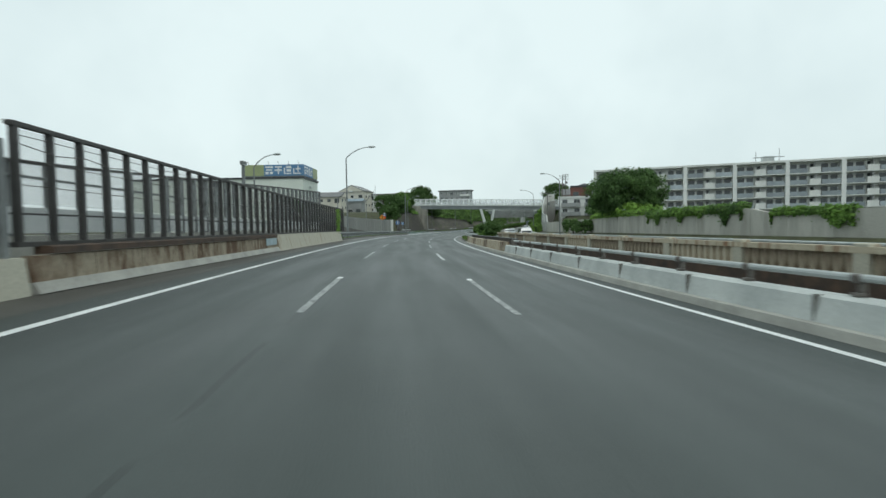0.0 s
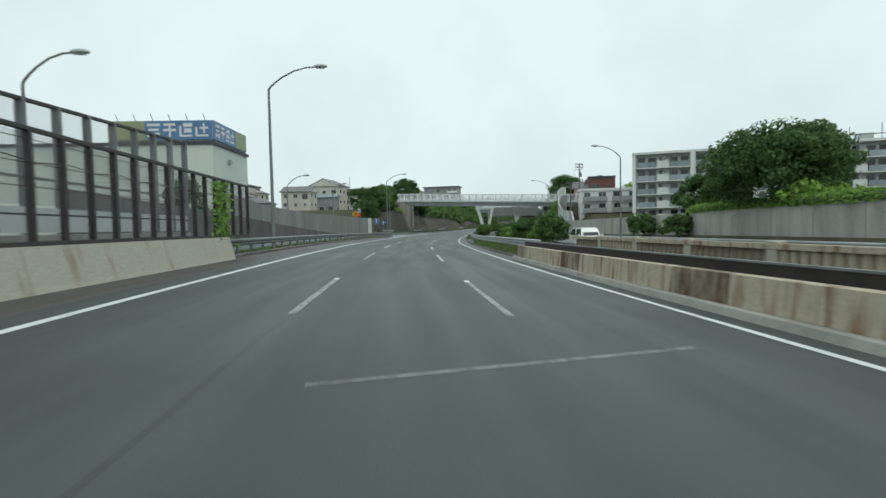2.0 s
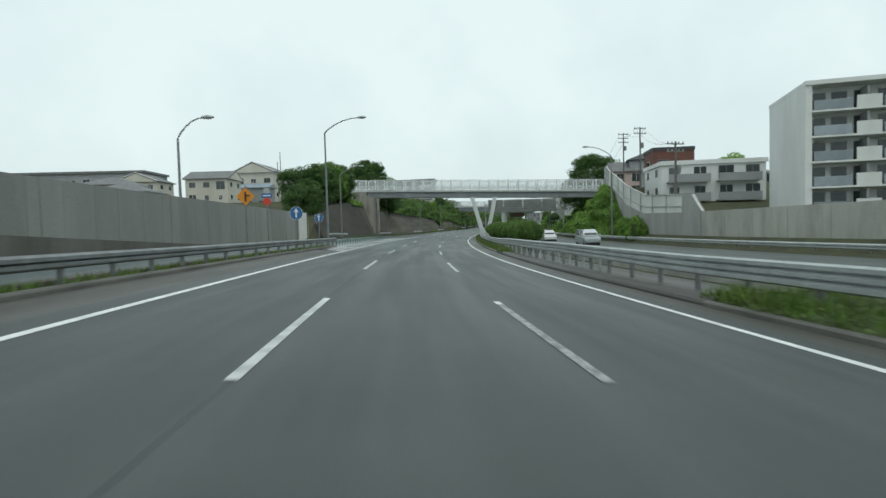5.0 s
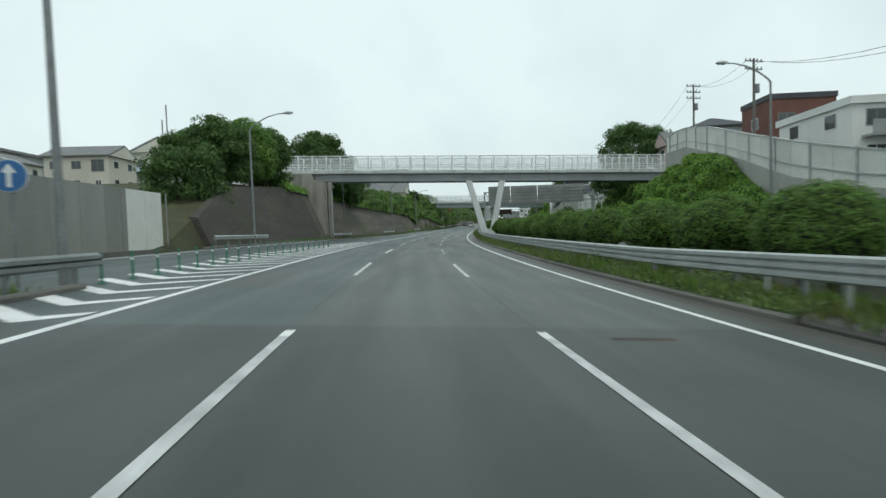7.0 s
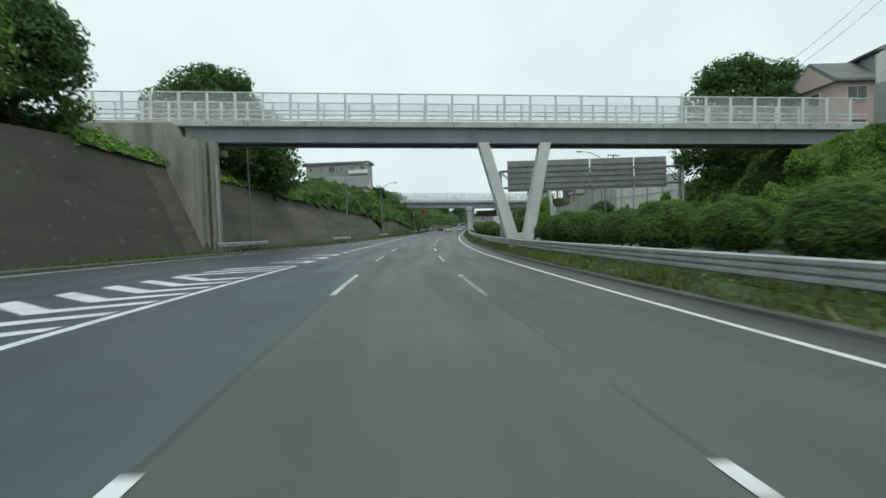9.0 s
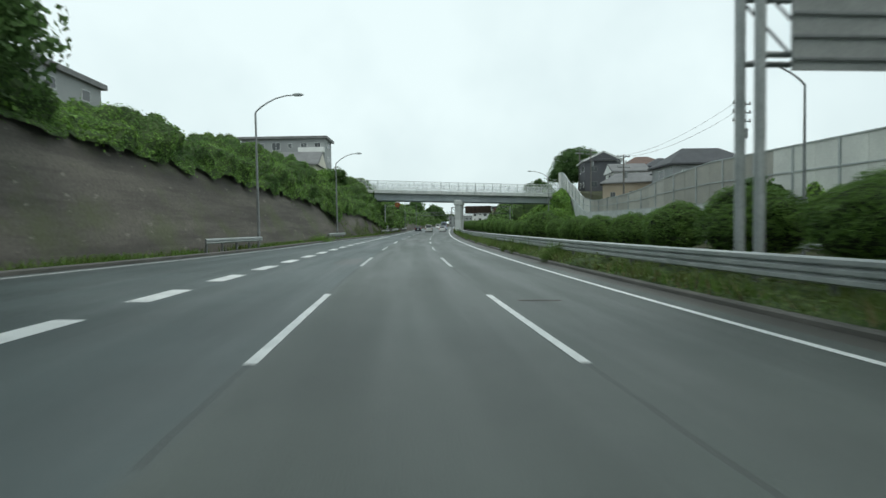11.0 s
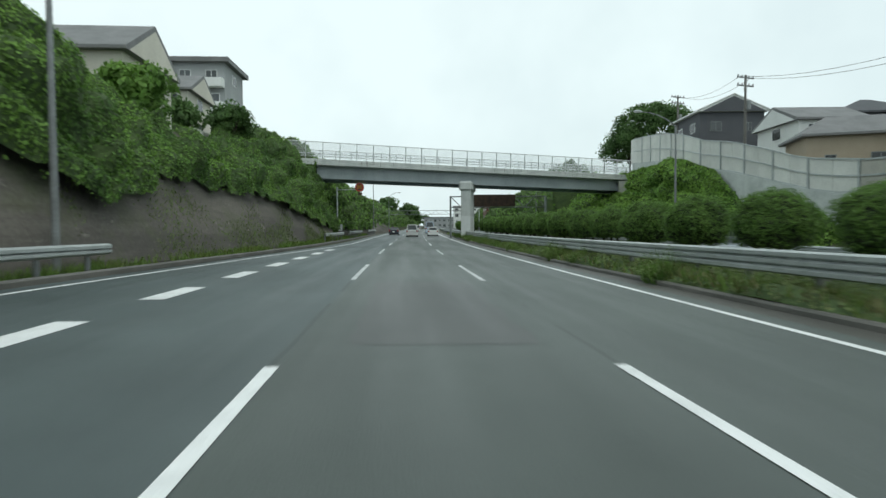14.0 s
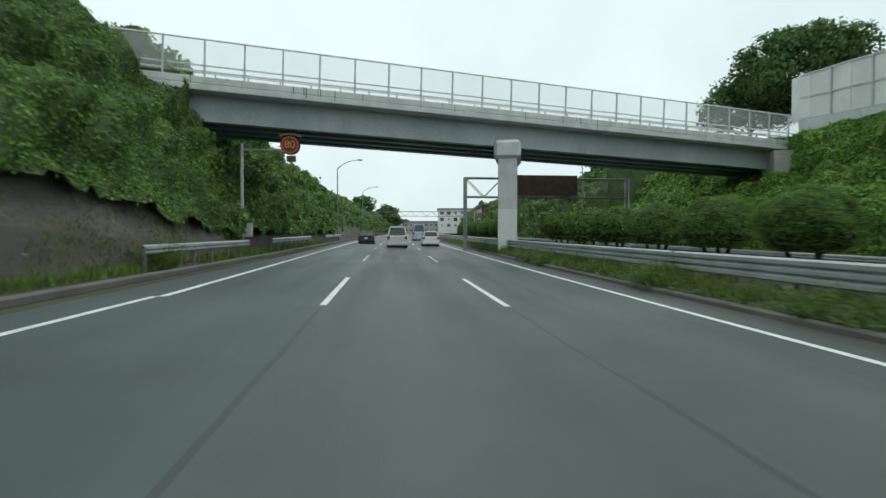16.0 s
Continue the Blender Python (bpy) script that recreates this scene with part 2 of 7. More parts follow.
BLACK_STEEL = mat("black_weathered_steel", (0.028, 0.026, 0.024), (0.05, 0.04, 0.032), rough=0.6, big=2, fine=25)
BROWN_STEEL = mat("dark_brown_painted_steel", (0.045, 0.043, 0.040), (0.030, 0.029, 0.028), rough=0.5, big=2, fine=25)
GALV = mat("galvanised_steel", (0.47, 0.50, 0.495), (0.35, 0.38, 0.375), rough=0.45, metal=0.3, big=1.2, fine=12, bump=0.05)
GALV_DARK = mat("dull_galvanised_steel", (0.25, 0.27, 0.27), (0.17, 0.18, 0.18), rough=0.55, metal=0.4, big=1.2, fine=12, bump=0.05)
WHITE_STEEL = mat("white_painted_steel", (0.72, 0.75, 0.75), (0.60, 0.63, 0.63), rough=0.45, big=0.9, fine=10, bump=0.04)
FOOT_STEEL = mat("weathered_grey_girder", (0.26, 0.285, 0.29), (0.19, 0.21, 0.215), rough=0.5, big=0.4, fine=10, stretch=(1, 1, 0.3), bump=0.05)
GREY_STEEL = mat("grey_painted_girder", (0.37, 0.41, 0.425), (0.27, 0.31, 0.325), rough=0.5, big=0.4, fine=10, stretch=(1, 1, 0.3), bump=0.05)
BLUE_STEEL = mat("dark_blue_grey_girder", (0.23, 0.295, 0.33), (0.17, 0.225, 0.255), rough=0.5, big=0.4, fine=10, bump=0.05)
MORTAR = mortar_material("mossy_sprayed_mortar", 1.0)
MORTAR_DARK = mortar_material("dark_sprayed_mortar", 0.6)
PANEL_GREY = mat("grey_noise_panel", (0.27, 0.275, 0.255), (0.215, 0.22, 0.205), rough=0.75, big=0.4, fine=14, stretch=(1, 1, 0.25), bump=0.08, rand=0.08)
PANEL_PALE = mat("pale_ribbed_panel", (0.68, 0.69, 0.645), (0.57, 0.58, 0.545), rough=0.7, big=0.4, fine=14, bump=0.08, rand=0.06)
PANEL_BROWN = mat("smoked_panel", (0.42, 0.41, 0.36), (0.34, 0.335, 0.30), rough=0.3, big=0.5, fine=10, bump=0.02, rand=0.12)
SOIL = mat("grassy_soil", (0.075, 0.085, 0.04), (0.05, 0.05, 0.03), rough=0.95, big=0.5, fine=12, bump=0.5, grain=0.2)
UNDERGROWTH = mat("dark_undergrowth", (0.080, 0.125, 0.042), (0.045, 0.075, 0.030), rough=0.95, big=1.2, fine=8, bump=0.6, grain=0.3)
# near-black twig colour: the shade inside the hedge shrubs is painted in
TWIGS_SHADED = mat("shade_dark_shrub_twigs", (0.040, 0.052, 0.026), (0.024, 0.030, 0.018), rough=0.95, big=3.0, fine=14, bump=0.6, grain=0.3)
LEAF_DARK = leaf_material("dark_green_leaves", (0.105, 0.190, 0.058), (0.068, 0.128, 0.044), big=0.5, island=0.45)
LEAF_MID = leaf_material("green_leaves", (0.180, 0.320, 0.068), (0.082, 0.165, 0.044), big=0.3, contrast=(0.40, 0.62), island=0.45)
LEAF_BRIGHT = leaf_material("fresh_green_leaves", (0.260, 0.430, 0.085), (0.150, 0.290, 0.060), big=0.4, island=0.4)
LEAF_WEED = leaf_material("dull_weed_leaves", (0.175, 0.250, 0.085), (0.120, 0.150, 0.060), big=0.5, island=0.4)
LEAF_HEDGE = leaf_material("fine_hedge_leaves", (0.148, 0.262, 0.058), (0.098, 0.184, 0.046), big=1.1, island=0.35)
GRASS = leaf_material("grass_blades", (0.13, 0.225, 0.05), (0.17, 0.19, 0.065), big=0.7, island=0.45, contrast=(0.45, 0.7))
STRAW = mat("dry_grass", (0.26, 0.22, 0.11), (0.15, 0.14, 0.06), rough=0.8, big=0.7, fine=6, island=0.4, bump=0)
BARK = mat("bark", (0.07, 0.055, 0.04), (0.04, 0.033, 0.026), rough=0.9, big=3, fine=20, stretch=(1, 1, 0.2), bump=0.5)
GLASS_DARK = mat("dark_window_glass", (0.035, 0.042, 0.045), (0.06, 0.07, 0.072), rough=0.08, big=0.4, fine=3, bump=0, spec=0.6, rand=0.5)
WALL_CREAM = mat("cream_render", (0.60, 0.58, 0.50), (0.50, 0.485, 0.42), rough=0.8, big=0.3, fine=14, stretch=(1, 1, 0.3), bump=0.06)
WALL_WHITE = mat("white_render", (0.74, 0.76, 0.74), (0.64, 0.66, 0.64), rough=0.8, big=0.3, fine=14, stretch=(1, 1, 0.3), bump=0.06)
WALL_BEIGE = mat("beige_render", (0.40, 0.34, 0.26), (0.33, 0.28, 0.21), rough=0.8, big=0.3, fine=14, bump=0.06)
WALL_GREY = mat("grey_render", (0.33, 0.35, 0.35), (0.27, 0.285, 0.285), rough=0.8, big=0.3, fine=14, bump=0.06)
WALL_CHARCOAL = mat("charcoal_siding", (0.085, 0.09, 0.10), (0.065, 0.07, 0.078), rough=0.7, big=0.3, fine=14, bump=0.06)
WALL_PINK = mat("pale_pink_render", (0.52, 0.40, 0.37), (0.46, 0.35, 0.32), rough=0.8, big=0.3, fine=14, bump=0.06)
WALL_RED = mat("red_brown_tiles", (0.165, 0.070, 0.053), (0.125, 0.054, 0.043), rough=0.7, big=0.8, fine=26, bump=0.1)
ROOF_GREY = mat("grey_roof_slates", (0.20, 0.205, 0.205), (0.15, 0.155, 0.155), rough=0.7, big=0.8, fine=16, bump=0.15)
ROOF_DARK = mat("dark_roof_tiles", (0.06, 0.065, 0.072), (0.045, 0.048, 0.053), rough=0.6, big=0.8, fine=16, bump=0.15)
ROOF_BROWN = mat("brown_roof_slates", (0.155, 0.10, 0.08), (0.12, 0.08, 0.065), rough=0.7, big=0.8, fine=16, bump=0.15)
BOARD_BLUE = mat("faded_blue_board", (0.12, 0.25, 0.42), (0.09, 0.20, 0.36), rough=0.5, bump=0)
PLATE_BLUE = mat("pale_blue_plate", (0.40, 0.50, 0.54), (0.30, 0.39, 0.42), rough=0.5, big=2.0, bump=0.05)
BOARD_GREEN = mat("faded_green_board", (0.33, 0.38, 0.20), (0.28, 0.33, 0.18), rough=0.5, bump=0)
WALL_MINT = mat("pale_green_white_render", (0.66, 0.71, 0.65), (0.58, 0.63, 0.575), rough=0.8, big=0.3, fine=14, stretch=(1, 1, 0.3), bump=0.06)
SIGN_BLUE = mat("blue_sign_face", (0.035, 0.14, 0.33), (0.03, 0.12, 0.29), rough=0.4, bump=0)
SIGN_WHITE = mat("white_sign_face", (0.75, 0.77, 0.76), (0.68, 0.70, 0.69), rough=0.45, bump=0)
SIGN_ORANGE = mat("orange_sign_face", (0.72, 0.27, 0.02), (0.62, 0.23, 0.02), rough=0.45, bump=0)
SIGN_RED = mat("red_sign_face", (0.62, 0.06, 0.03), (0.52, 0.05, 0.03), rough=0.45, bump=0)
BOLLARD = mat("green_plastic_post", (0.03, 0.17, 0.11), (0.025, 0.13, 0.09), rough=0.5, bump=0)
RUBBER = mat("tyre_rubber", (0.018, 0.018, 0.018), rough=0.8, bump=0.05)
CAR_WHITE = mat("white_car_paint", (0.74, 0.76, 0.75), (0.70, 0.72, 0.71), rough=0.25, bump=0, coat=0.6)
CAR_SILVER = mat("silver_car_paint", (0.42, 0.46, 0.48), (0.38, 0.42, 0.44), rough=0.3, metal=0.3, bump=0, coat=0.6)
CAR_BLUE = mat("pale_blue_car_paint", (0.36, 0.45, 0.56), (0.33, 0.42, 0.52), rough=0.3, bump=0, coat=0.6)
CAR_DARK = mat("dark_car_paint", (0.03, 0.032, 0.045), (0.025, 0.026, 0.036), rough=0.25, bump=0, coat=0.6)
PLASTIC_DARK = mat("dark_plastic", (0.03, 0.03, 0.03), rough=0.6, bump=0)
LAMP_RED = mat("red_lamp_glass", (0.35, 0.02, 0.015), rough=0.15, bump=0)
LAMP_CLEAR = mat("clear_lamp_cover", (0.60, 0.62, 0.62), rough=0.15, bump=0)


def screen(name, col, cover):
    """A see-through sheet: clear plastic or fine wire mesh that covers that share of the view."""
    m = bpy.data.materials.new(name)
    m.use_nodes = True
    n, link = m.node_tree.nodes, m.node_tree.links
    b = n["Principled BSDF"]
    b.inputs["Base Color"].default_value, b.inputs["Roughness"].default_value = (*col, 1), 0.35
    clear, mix, noise_node, rng = n.new("ShaderNodeBsdfTransparent"), n.new("ShaderNodeMixShader"), n.new("ShaderNodeTexNoise"), n.new("ShaderNodeMapRange")
    noise_node.inputs["Scale"].default_value = 0.8
    rng.inputs["To Min"].default_value, rng.inputs["To Max"].default_value = cover * 0.7, cover * 1.3
    link.new(noise_node.outputs["Fac"], rng.inputs["Value"])
    link.new(rng.outputs[0], mix.inputs[0])
    link.new(clear.outputs[0], mix.inputs[1])
    link.new(b.outputs[0], mix.inputs[2])
    link.new(mix.outputs[0], n["Material Output"].inputs[0])
    return m


SCREEN_SMOKE = screen("smoky_clear_panel", (0.20, 0.20, 0.20), 0.13)
SCREEN_WHITE = screen("white_wire_mesh", (0.66, 0.70, 0.70), 0.17)


# ---- building blocks ----
def mesh_of(name, bm, material):
    me = bpy.data.meshes.new(name)
    bm.to_mesh(me)
    bm.free()
    me.materials.append(material)
    return me


def part(name, bm, material, parent, label=""):
    ob = new(name, mesh_of(name, bm, material) if isinstance(bm, bmesh.types.BMesh) else bm)
    ob.parent = parent
    if label:
        ob["label"] = label
    return ob


def thing(name, label, category, m=None, group="", kind=""):
    ob = new(name)
    ob.empty_display_size = 0.3
    if m is not None:
        ob.matrix_world = m
    return tagged(ob, label, category, group, kind)


def solid(name, bm, material, label, category="", group="", kind=""):
    return tagged(new(name, mesh_of(name, bm, material)), label, category, group, kind)


def box(bm, x0, y0, z0, x1, y1, z1, bevel=0.0):
    vs = [bm.verts.new((x, y, z)) for x in (x0, x1) for y in (y0, y1) for z in (z0, z1)]
    fs = [bm.faces.new([vs[i] for i in f]) for f in ((0, 1, 3, 2), (4, 6, 7, 5), (0, 4, 5, 1), (2, 3, 7, 6), (0, 2, 6, 4), (1, 5, 7, 3))]
    if bevel:
        es = {e for f in fs for e in f.edges}
        bmesh.ops.bevel(bm, geom=list(es), offset=bevel, segments=1, affect="EDGES")
    return bm


def boxes(*rows, bevel=0.0):
    bm = bmesh.new()
    for r in rows:
        box(bm, *r, bevel=bevel)
    return bm


def tube(points, r, sides=8, bm=None, r1=None, caps=True):
    """A round bar along points, from radius r to r1."""
    bm = bm or bmesh.new()
    pts = [Vector(p) for p in points]
    rings = []
    for i, p in enumerate(pts):
        d = (pts[min(i + 1, len(pts) - 1)] - pts[max(i - 1, 0)]).normalized()
        a = d.cross(Vector((0, 0, 1)) if abs(d.z) < 0.9 else Vector((1, 0, 0))).normalized()
        b = d.cross(a)
        rr = r + ((r1 if r1 is not None else r) - r) * i / max(1, len(pts) - 1)
        rings.append([bm.verts.new(p + (a * math.cos(k * 2 * math.pi / sides) + b * math.sin(k * 2 * math.pi / sides)) * rr) for k in range(sides)])
    for q, w in zip(rings, rings[1:]):
        for k in range(sides):
            bm.faces.new((q[k], q[(k + 1) % sides], w[(k + 1) % sides], w[k]))
    if caps:
        bm.faces.new(rings[0][::-1])
        bm.faces.new(rings[-1])
    return bm


def sweep(prof, s0, s1, step=2.0, base=P, closed=True, bm=None, uv=False):
    """A profile of (offset, height), or a function of the station that gives one, carried along the road."""
    bm = bm or bmesh.new()
    layer = bm.loops.layers.uv.new("UVMap") if uv else None
    n = max(1, int(round((s1 - s0) / step)))
    prev = None
    for i in range(n + 1):
        s = s0 + (s1 - s0) * i / n
        pr = prof(s) if callable(prof) else prof
        row = [bm.verts.new(base(s, u, z)) for u, z in pr]
        if prev:
            m = len(pr) if closed else len(pr) - 1
            for a in range(m):
                b = (a + 1) % len(pr)
                f = bm.faces.new((prev[a], prev[b], row[b], row[a]))
                if uv:
                    for loop, (uu, ss) in zip(f.loops, ((pp[a][0], ps), (pp[b][0], ps), (pr[b][0], s), (pr[a][0], s))):
                        loop[layer].uv = (uu, ss)
        elif closed:
            bm.faces.new(row[::-1])
        prev, ps, pp = row, s, pr
    if closed:
        bm.faces.new(prev)
    bmesh.ops.recalc_face_normals(bm, faces=bm.faces)
    return bm


def rect(u0, u1, z0, z1):
    return [(u0, z0), (u1, z0), (u1, z1), (u0, z1)]


def quads(name, centre, normal, size, material, rng, flat=0.35, long=1.6):
    """Many small leaves as one mesh: a pointed blade of four corners at each place."""
    n = len(centre)
    nor = normal + rng.normal(0, flat, (n, 3))
    nor /= np.linalg.norm(nor, axis=1, keepdims=True) + 1e-9
    a = np.cross(nor, rng.normal(0, 1, (n, 3)))
    a /= np.linalg.norm(a, axis=1, keepdims=True) + 1e-9
    b = np.cross(nor, a)
    sz = (size * rng.uniform(0.6, 1.4, n))[:, None]
    v = np.empty((n, 4, 3))
    v[:, 0], v[:, 2] = centre - a * sz * long / 2, centre + a * sz * long / 2
    v[:, 1], v[:, 3] = centre + b * sz / 2 - nor * sz * 0.15, centre - b * sz / 2 - nor * sz * 0.15
    me = bpy.data.meshes.new(name)
    me.vertices.add(n * 4)
    me.vertices.foreach_set("co", v.ravel())
    me.loops.add(n * 4)
    me.loops.foreach_set("vertex_index", np.arange(n * 4))
    me.polygons.add(n)
    me.polygons.foreach_set("loop_start", np.arange(0, n * 4, 4))
    me.update()
    me.materials.append(material)
    return me


def blades(name, centre, normal, size, material, rng, flat=0.6):
    """Many fine leaves as one mesh: a narrow triangle at each place."""
    n = len(centre)
    nor = normal + rng.normal(0, flat, (n, 3))
    nor /= np.linalg.norm(nor, axis=1, keepdims=True) + 1e-9
    a = np.cross(nor, rng.normal(0, 1, (n, 3)))
    a /= np.linalg.norm(a, axis=1, keepdims=True) + 1e-9
    b = np.cross(nor, a)
    sz = (size * rng.uniform(0.6, 1.4, n))[:, None]
    v = np.stack((centre - a * sz + b * sz * 0.5, centre - a * sz - b * sz * 0.5, centre + a * sz * 1.1 + nor * sz * 0.3), axis=1)
    me = bpy.data.meshes.new(name)
    me.vertices.add(n * 3)
    me.vertices.foreach_set("co", v.ravel())
    me.loops.add(n * 3)
    me.loops.foreach_set("vertex_index", np.arange(n * 3))
    me.polygons.add(n)
    me.polygons.foreach_set("loop_start", np.arange(0, n * 3, 3))
    me.update()
    me.materials.append(material)
    return me


def crown_points(rng, clumps, per, spread, radius):
    """Leaf places and normals: clumps scattered through an uneven crown, each a leafy shell."""
    c = rng.normal(0, 1, (clumps, 3))
    c /= np.linalg.norm(c, axis=1, keepdims=True)
    c *= rng.uniform(0.35, 1.0, (clumps, 1)) ** 0.5
    c[:, 2] = np.where(c[:, 2] < -0.5, -c[:, 2], c[:, 2])
    c *= np.array(spread)
    d = rng.normal(0, 1, (clumps, per, 3))
    d /= np.linalg.norm(d, axis=2, keepdims=True)
    rad = radius * rng.uniform(0.6, 1.35, (clumps, 1, 1))
    pts = c[:, None, :] + d * rad * rng.uniform(0.65, 1.08, (clumps, per, 1)) * np.array((1, 1, 0.75))
    return pts.reshape(-1, 3), d.reshape(-1, 3), c


def tree(label, m, height, spread, clumps, material, seed, leaf=0.3, per=70, radius=0.9):
    rng = np.random.default_rng(seed)
    ob = thing("tree", label, "tree", m)
    pts, nor, c = crown_points(rng, clumps, per, spread, radius)
    mid = np.array((0, 0, height - spread[2]))
    bm = tube([(0, 0, -0.5), (0.1, 0, height * 0.25), (0.05, 0.1, height * 0.5), tuple(mid)], 0.06 + height * 0.022, 8, r1=0.08)
    for k in range(0, len(c), max(1, len(c) // 9)):
        e = mid + c[k] * 0.9
        s = np.array((0.05, 0.05, height * (0.3 + 0.3 * rng.random())))
        tube([s, (s + e) / 2 + np.array((0, 0, 0.3)), e], 0.10, 5, bm, 0.03)
    part("trunk", bm, BARK, ob)
    part("crown", quads("crown", pts + mid, nor, leaf, material, rng), None, ob)
    return ob


# ---- ground and roads ----
TOE = ((-300, -14.5), (148, -14.5), (165, -13.8), (198, -13.4), (225, -11.2), (240, -10.4), (270, -9.5), (300, -8.8), (600, -8.4))
BANK = ((-300, 0.0), (146, 0.0), (160, 5.0), (175, 6.2), (230, 6.0), (255, 5.2), (285, 4.6), (320, 4.6), (600, 4.0))
LAND_L = ((-300, 0.4), (140, 0.4), (165, 6.6), (190, 7.6), (235, 8.2), (300, 9.0), (420, 7.5), (600, 5.0))
LAND_R = ((-300, 1.2), (125, 1.8), (145, 3.2), (165, 7.4), (192, 7.0), (205, 5.0), (230, 2.8), (255, 2.8), (275, 6.0), (300, 8.6), (420, 7.5), (600, 5.0))


def land(s):
    """Cross section of the ground: offset and height over the middle line."""
    toe, bank, hl, hr = (float(table(r, s)) for r in (TOE, BANK, LAND_L, LAND_R))
    k = plane(s, toe)
    left = [(toe - 7.5, hl + 0.2), (toe - 0.42 * bank - 0.45, k + bank - 0.15), (toe - 0.4 if bank > 0.5 else toe + 0.1, k - 0.1)]
    return ([(-2500, hl - 8), (-400, hl), (-60, hl + 0.3)] + left + [(-7.0, plane(s, -7.0) - 0.06), (0, -0.06), (6.0, plane(s, 6.0) - 0.06),
            (8.6, plane(s, 8.0) + 0.02), (10.4, -0.5), (22.4, -0.5), (23.4, -0.3), (24.6, min(hr, 0.4)), (29.0, hr * 0.32), (32.0, hr), (60, hr + 0.5), (400, hr), (2500, hr - 8)])


bm = bmesh.new()
stations = [-300, -150, -60] + list(np.arange(-40, 420, 4.0)) + [440, 480, 520, 600, 800, 1200, 1800, 2500]
prev = None
for s in stations:
    row = [bm.verts.new(Q(s, u, z)) for u, z in land(s)]
    if prev:
        for a in range(len(row) - 1):
            bm.faces.new((prev[a], prev[a + 1], row[a + 1], row[a]))
    prev = row
solid("ground", bm, SOIL, "grassy ground with cut banks beside the motorway", "ground", kind="structure")


ASPHALT_PATCH = asphalt_material("repaired_asphalt", (0.093, 0.100, 0.096), (0.070, 0.077, 0.074), ())


def road_edges(s):
    left = float(np.interp(s, (-60, 118, 127, 140, 165, 182, 223, 247, 277, 300, 900), (-5.6, -5.6, -12.9, -12.9, -12.8, -12.4, -9.3, -8.7, -6.4, -6.0, -6.0)))
    return [(left, 0), (-5.2, 0), (-1.75, 0), (0, 0), (1.75, 0), (5.2, 0), (5.6, 0)]


road = tagged(new("road", mesh_of("road", sweep(road_edges, 122.4, 760, 2.0, closed=False, uv=True), ASPHALT)),
              "damp grey asphalt carriageway with worn lanes", "road", kind="structure")
tagged(new("road", mesh_of("road", sweep(road_edges, -60, 122.4, 2.0, closed=False, uv=True), ASPHALT_NEW)),
       "darker fresh asphalt carriageway up to a joint", "road", kind="structure")
tagged(new("shoulder", mesh_of("shoulder", sweep([(-7.0, 0.0), (-5.6, 0.0)], -60, 118, 2.0, closed=False, uv=True), ASPHALT_OLD)),
       "pale dusty asphalt hard shoulder", "road", kind="structure")
tagged(new("shoulder", mesh_of("shoulder", sweep([(5.6, 0.0), (6.25, 0.0)], -60, 760, 2.0, closed=False, uv=True), ASPHALT_OLD)),
       "narrow pale asphalt strip beside the edge line", "road", kind="structure")
tagged(new("slip_road", mesh_of("slip_road", sweep([(-13.3, 0.0), (-8.3, 0.0)], 20, 124, 2.0, closed=False, uv=True), ASPHALT)),
       "asphalt slip road that joins the carriageway", "road", kind="structure")
tagged(new("opposite_road", mesh_of("opposite_road", sweep([(10.6, -0.4), (22.3, -0.4)], -60, 760, 2.0, base=Q, closed=False, uv=True), ASPHALT)),
       "asphalt carriageway of the opposite direction", "road", kind="structure")


def line(u0, u1, s0, s1, material=PAINT, name="edge_line", z=0.006, step=2.0):
    """A painted stripe; u0 and u1 may be functions of the station."""
    f = lambda s: [((u0(s) if callable(u0) else u0), z), ((u1(s) if callable(u1) else u1), z)]
    return part(name, sweep(f, s0, s1, step, closed=False), material, road)


def left_outer(s):
    return float(np.interp(s, (126, 140, 165, 182, 223, 247, 262, 277, 282), (-12.3, -12.3, -12.2, -11.9, -8.64, -8.02, -6.85, -5.3, -5.1)))


line(-4.95, -4.78, -60, 172)
line(lambda s: left_outer(s) - 0.15, left_outer, 126, 282)
line(-5.12, -4.95, 282, 600)
line(4.98, 5.14, -60, 600)
for k in range(-4, 34):
    far = 17.01 + 15 * k
    for u in (-1.745, 1.745):
        worn = PAINT_OLD if (u > 0 and k in (2, 5, 9, 10)) or (u < 0 and k in (-1, 0, 1, 2, 3)) or k in (-1, 0) else PAINT_MID if k < 9 or k % 3 else PAINT
        line(u - 0.066, u + 0.066, far - 6.08, far - 0.42, worn, "lane_dash", 0.007, 1.4)
        line(u - 0.07, u + 0.07, far - 0.42, far, PAINT, "lane_dash", 0.007, 0.42)
# broad dashes between the slip lane and the through lanes
for k in range(2, 25):
    a = 165.7 + 4.35 * min(k, 5) + 4.064 * min(max(k - 5, 0), 7) + 4.42 * max(k - 12, 0)
    line(-5.25, -4.8, a, a + 2.1, PAINT, "broad_dash", 0.008, 2.1)


def nose(s):
    """Left border of the hatched nose."""
    return float(np.interp(s, (119, 128, 140, 150, 165, 178), (-6.3, -7.9, -8.6, -8.3, -7.4, -6.4)))


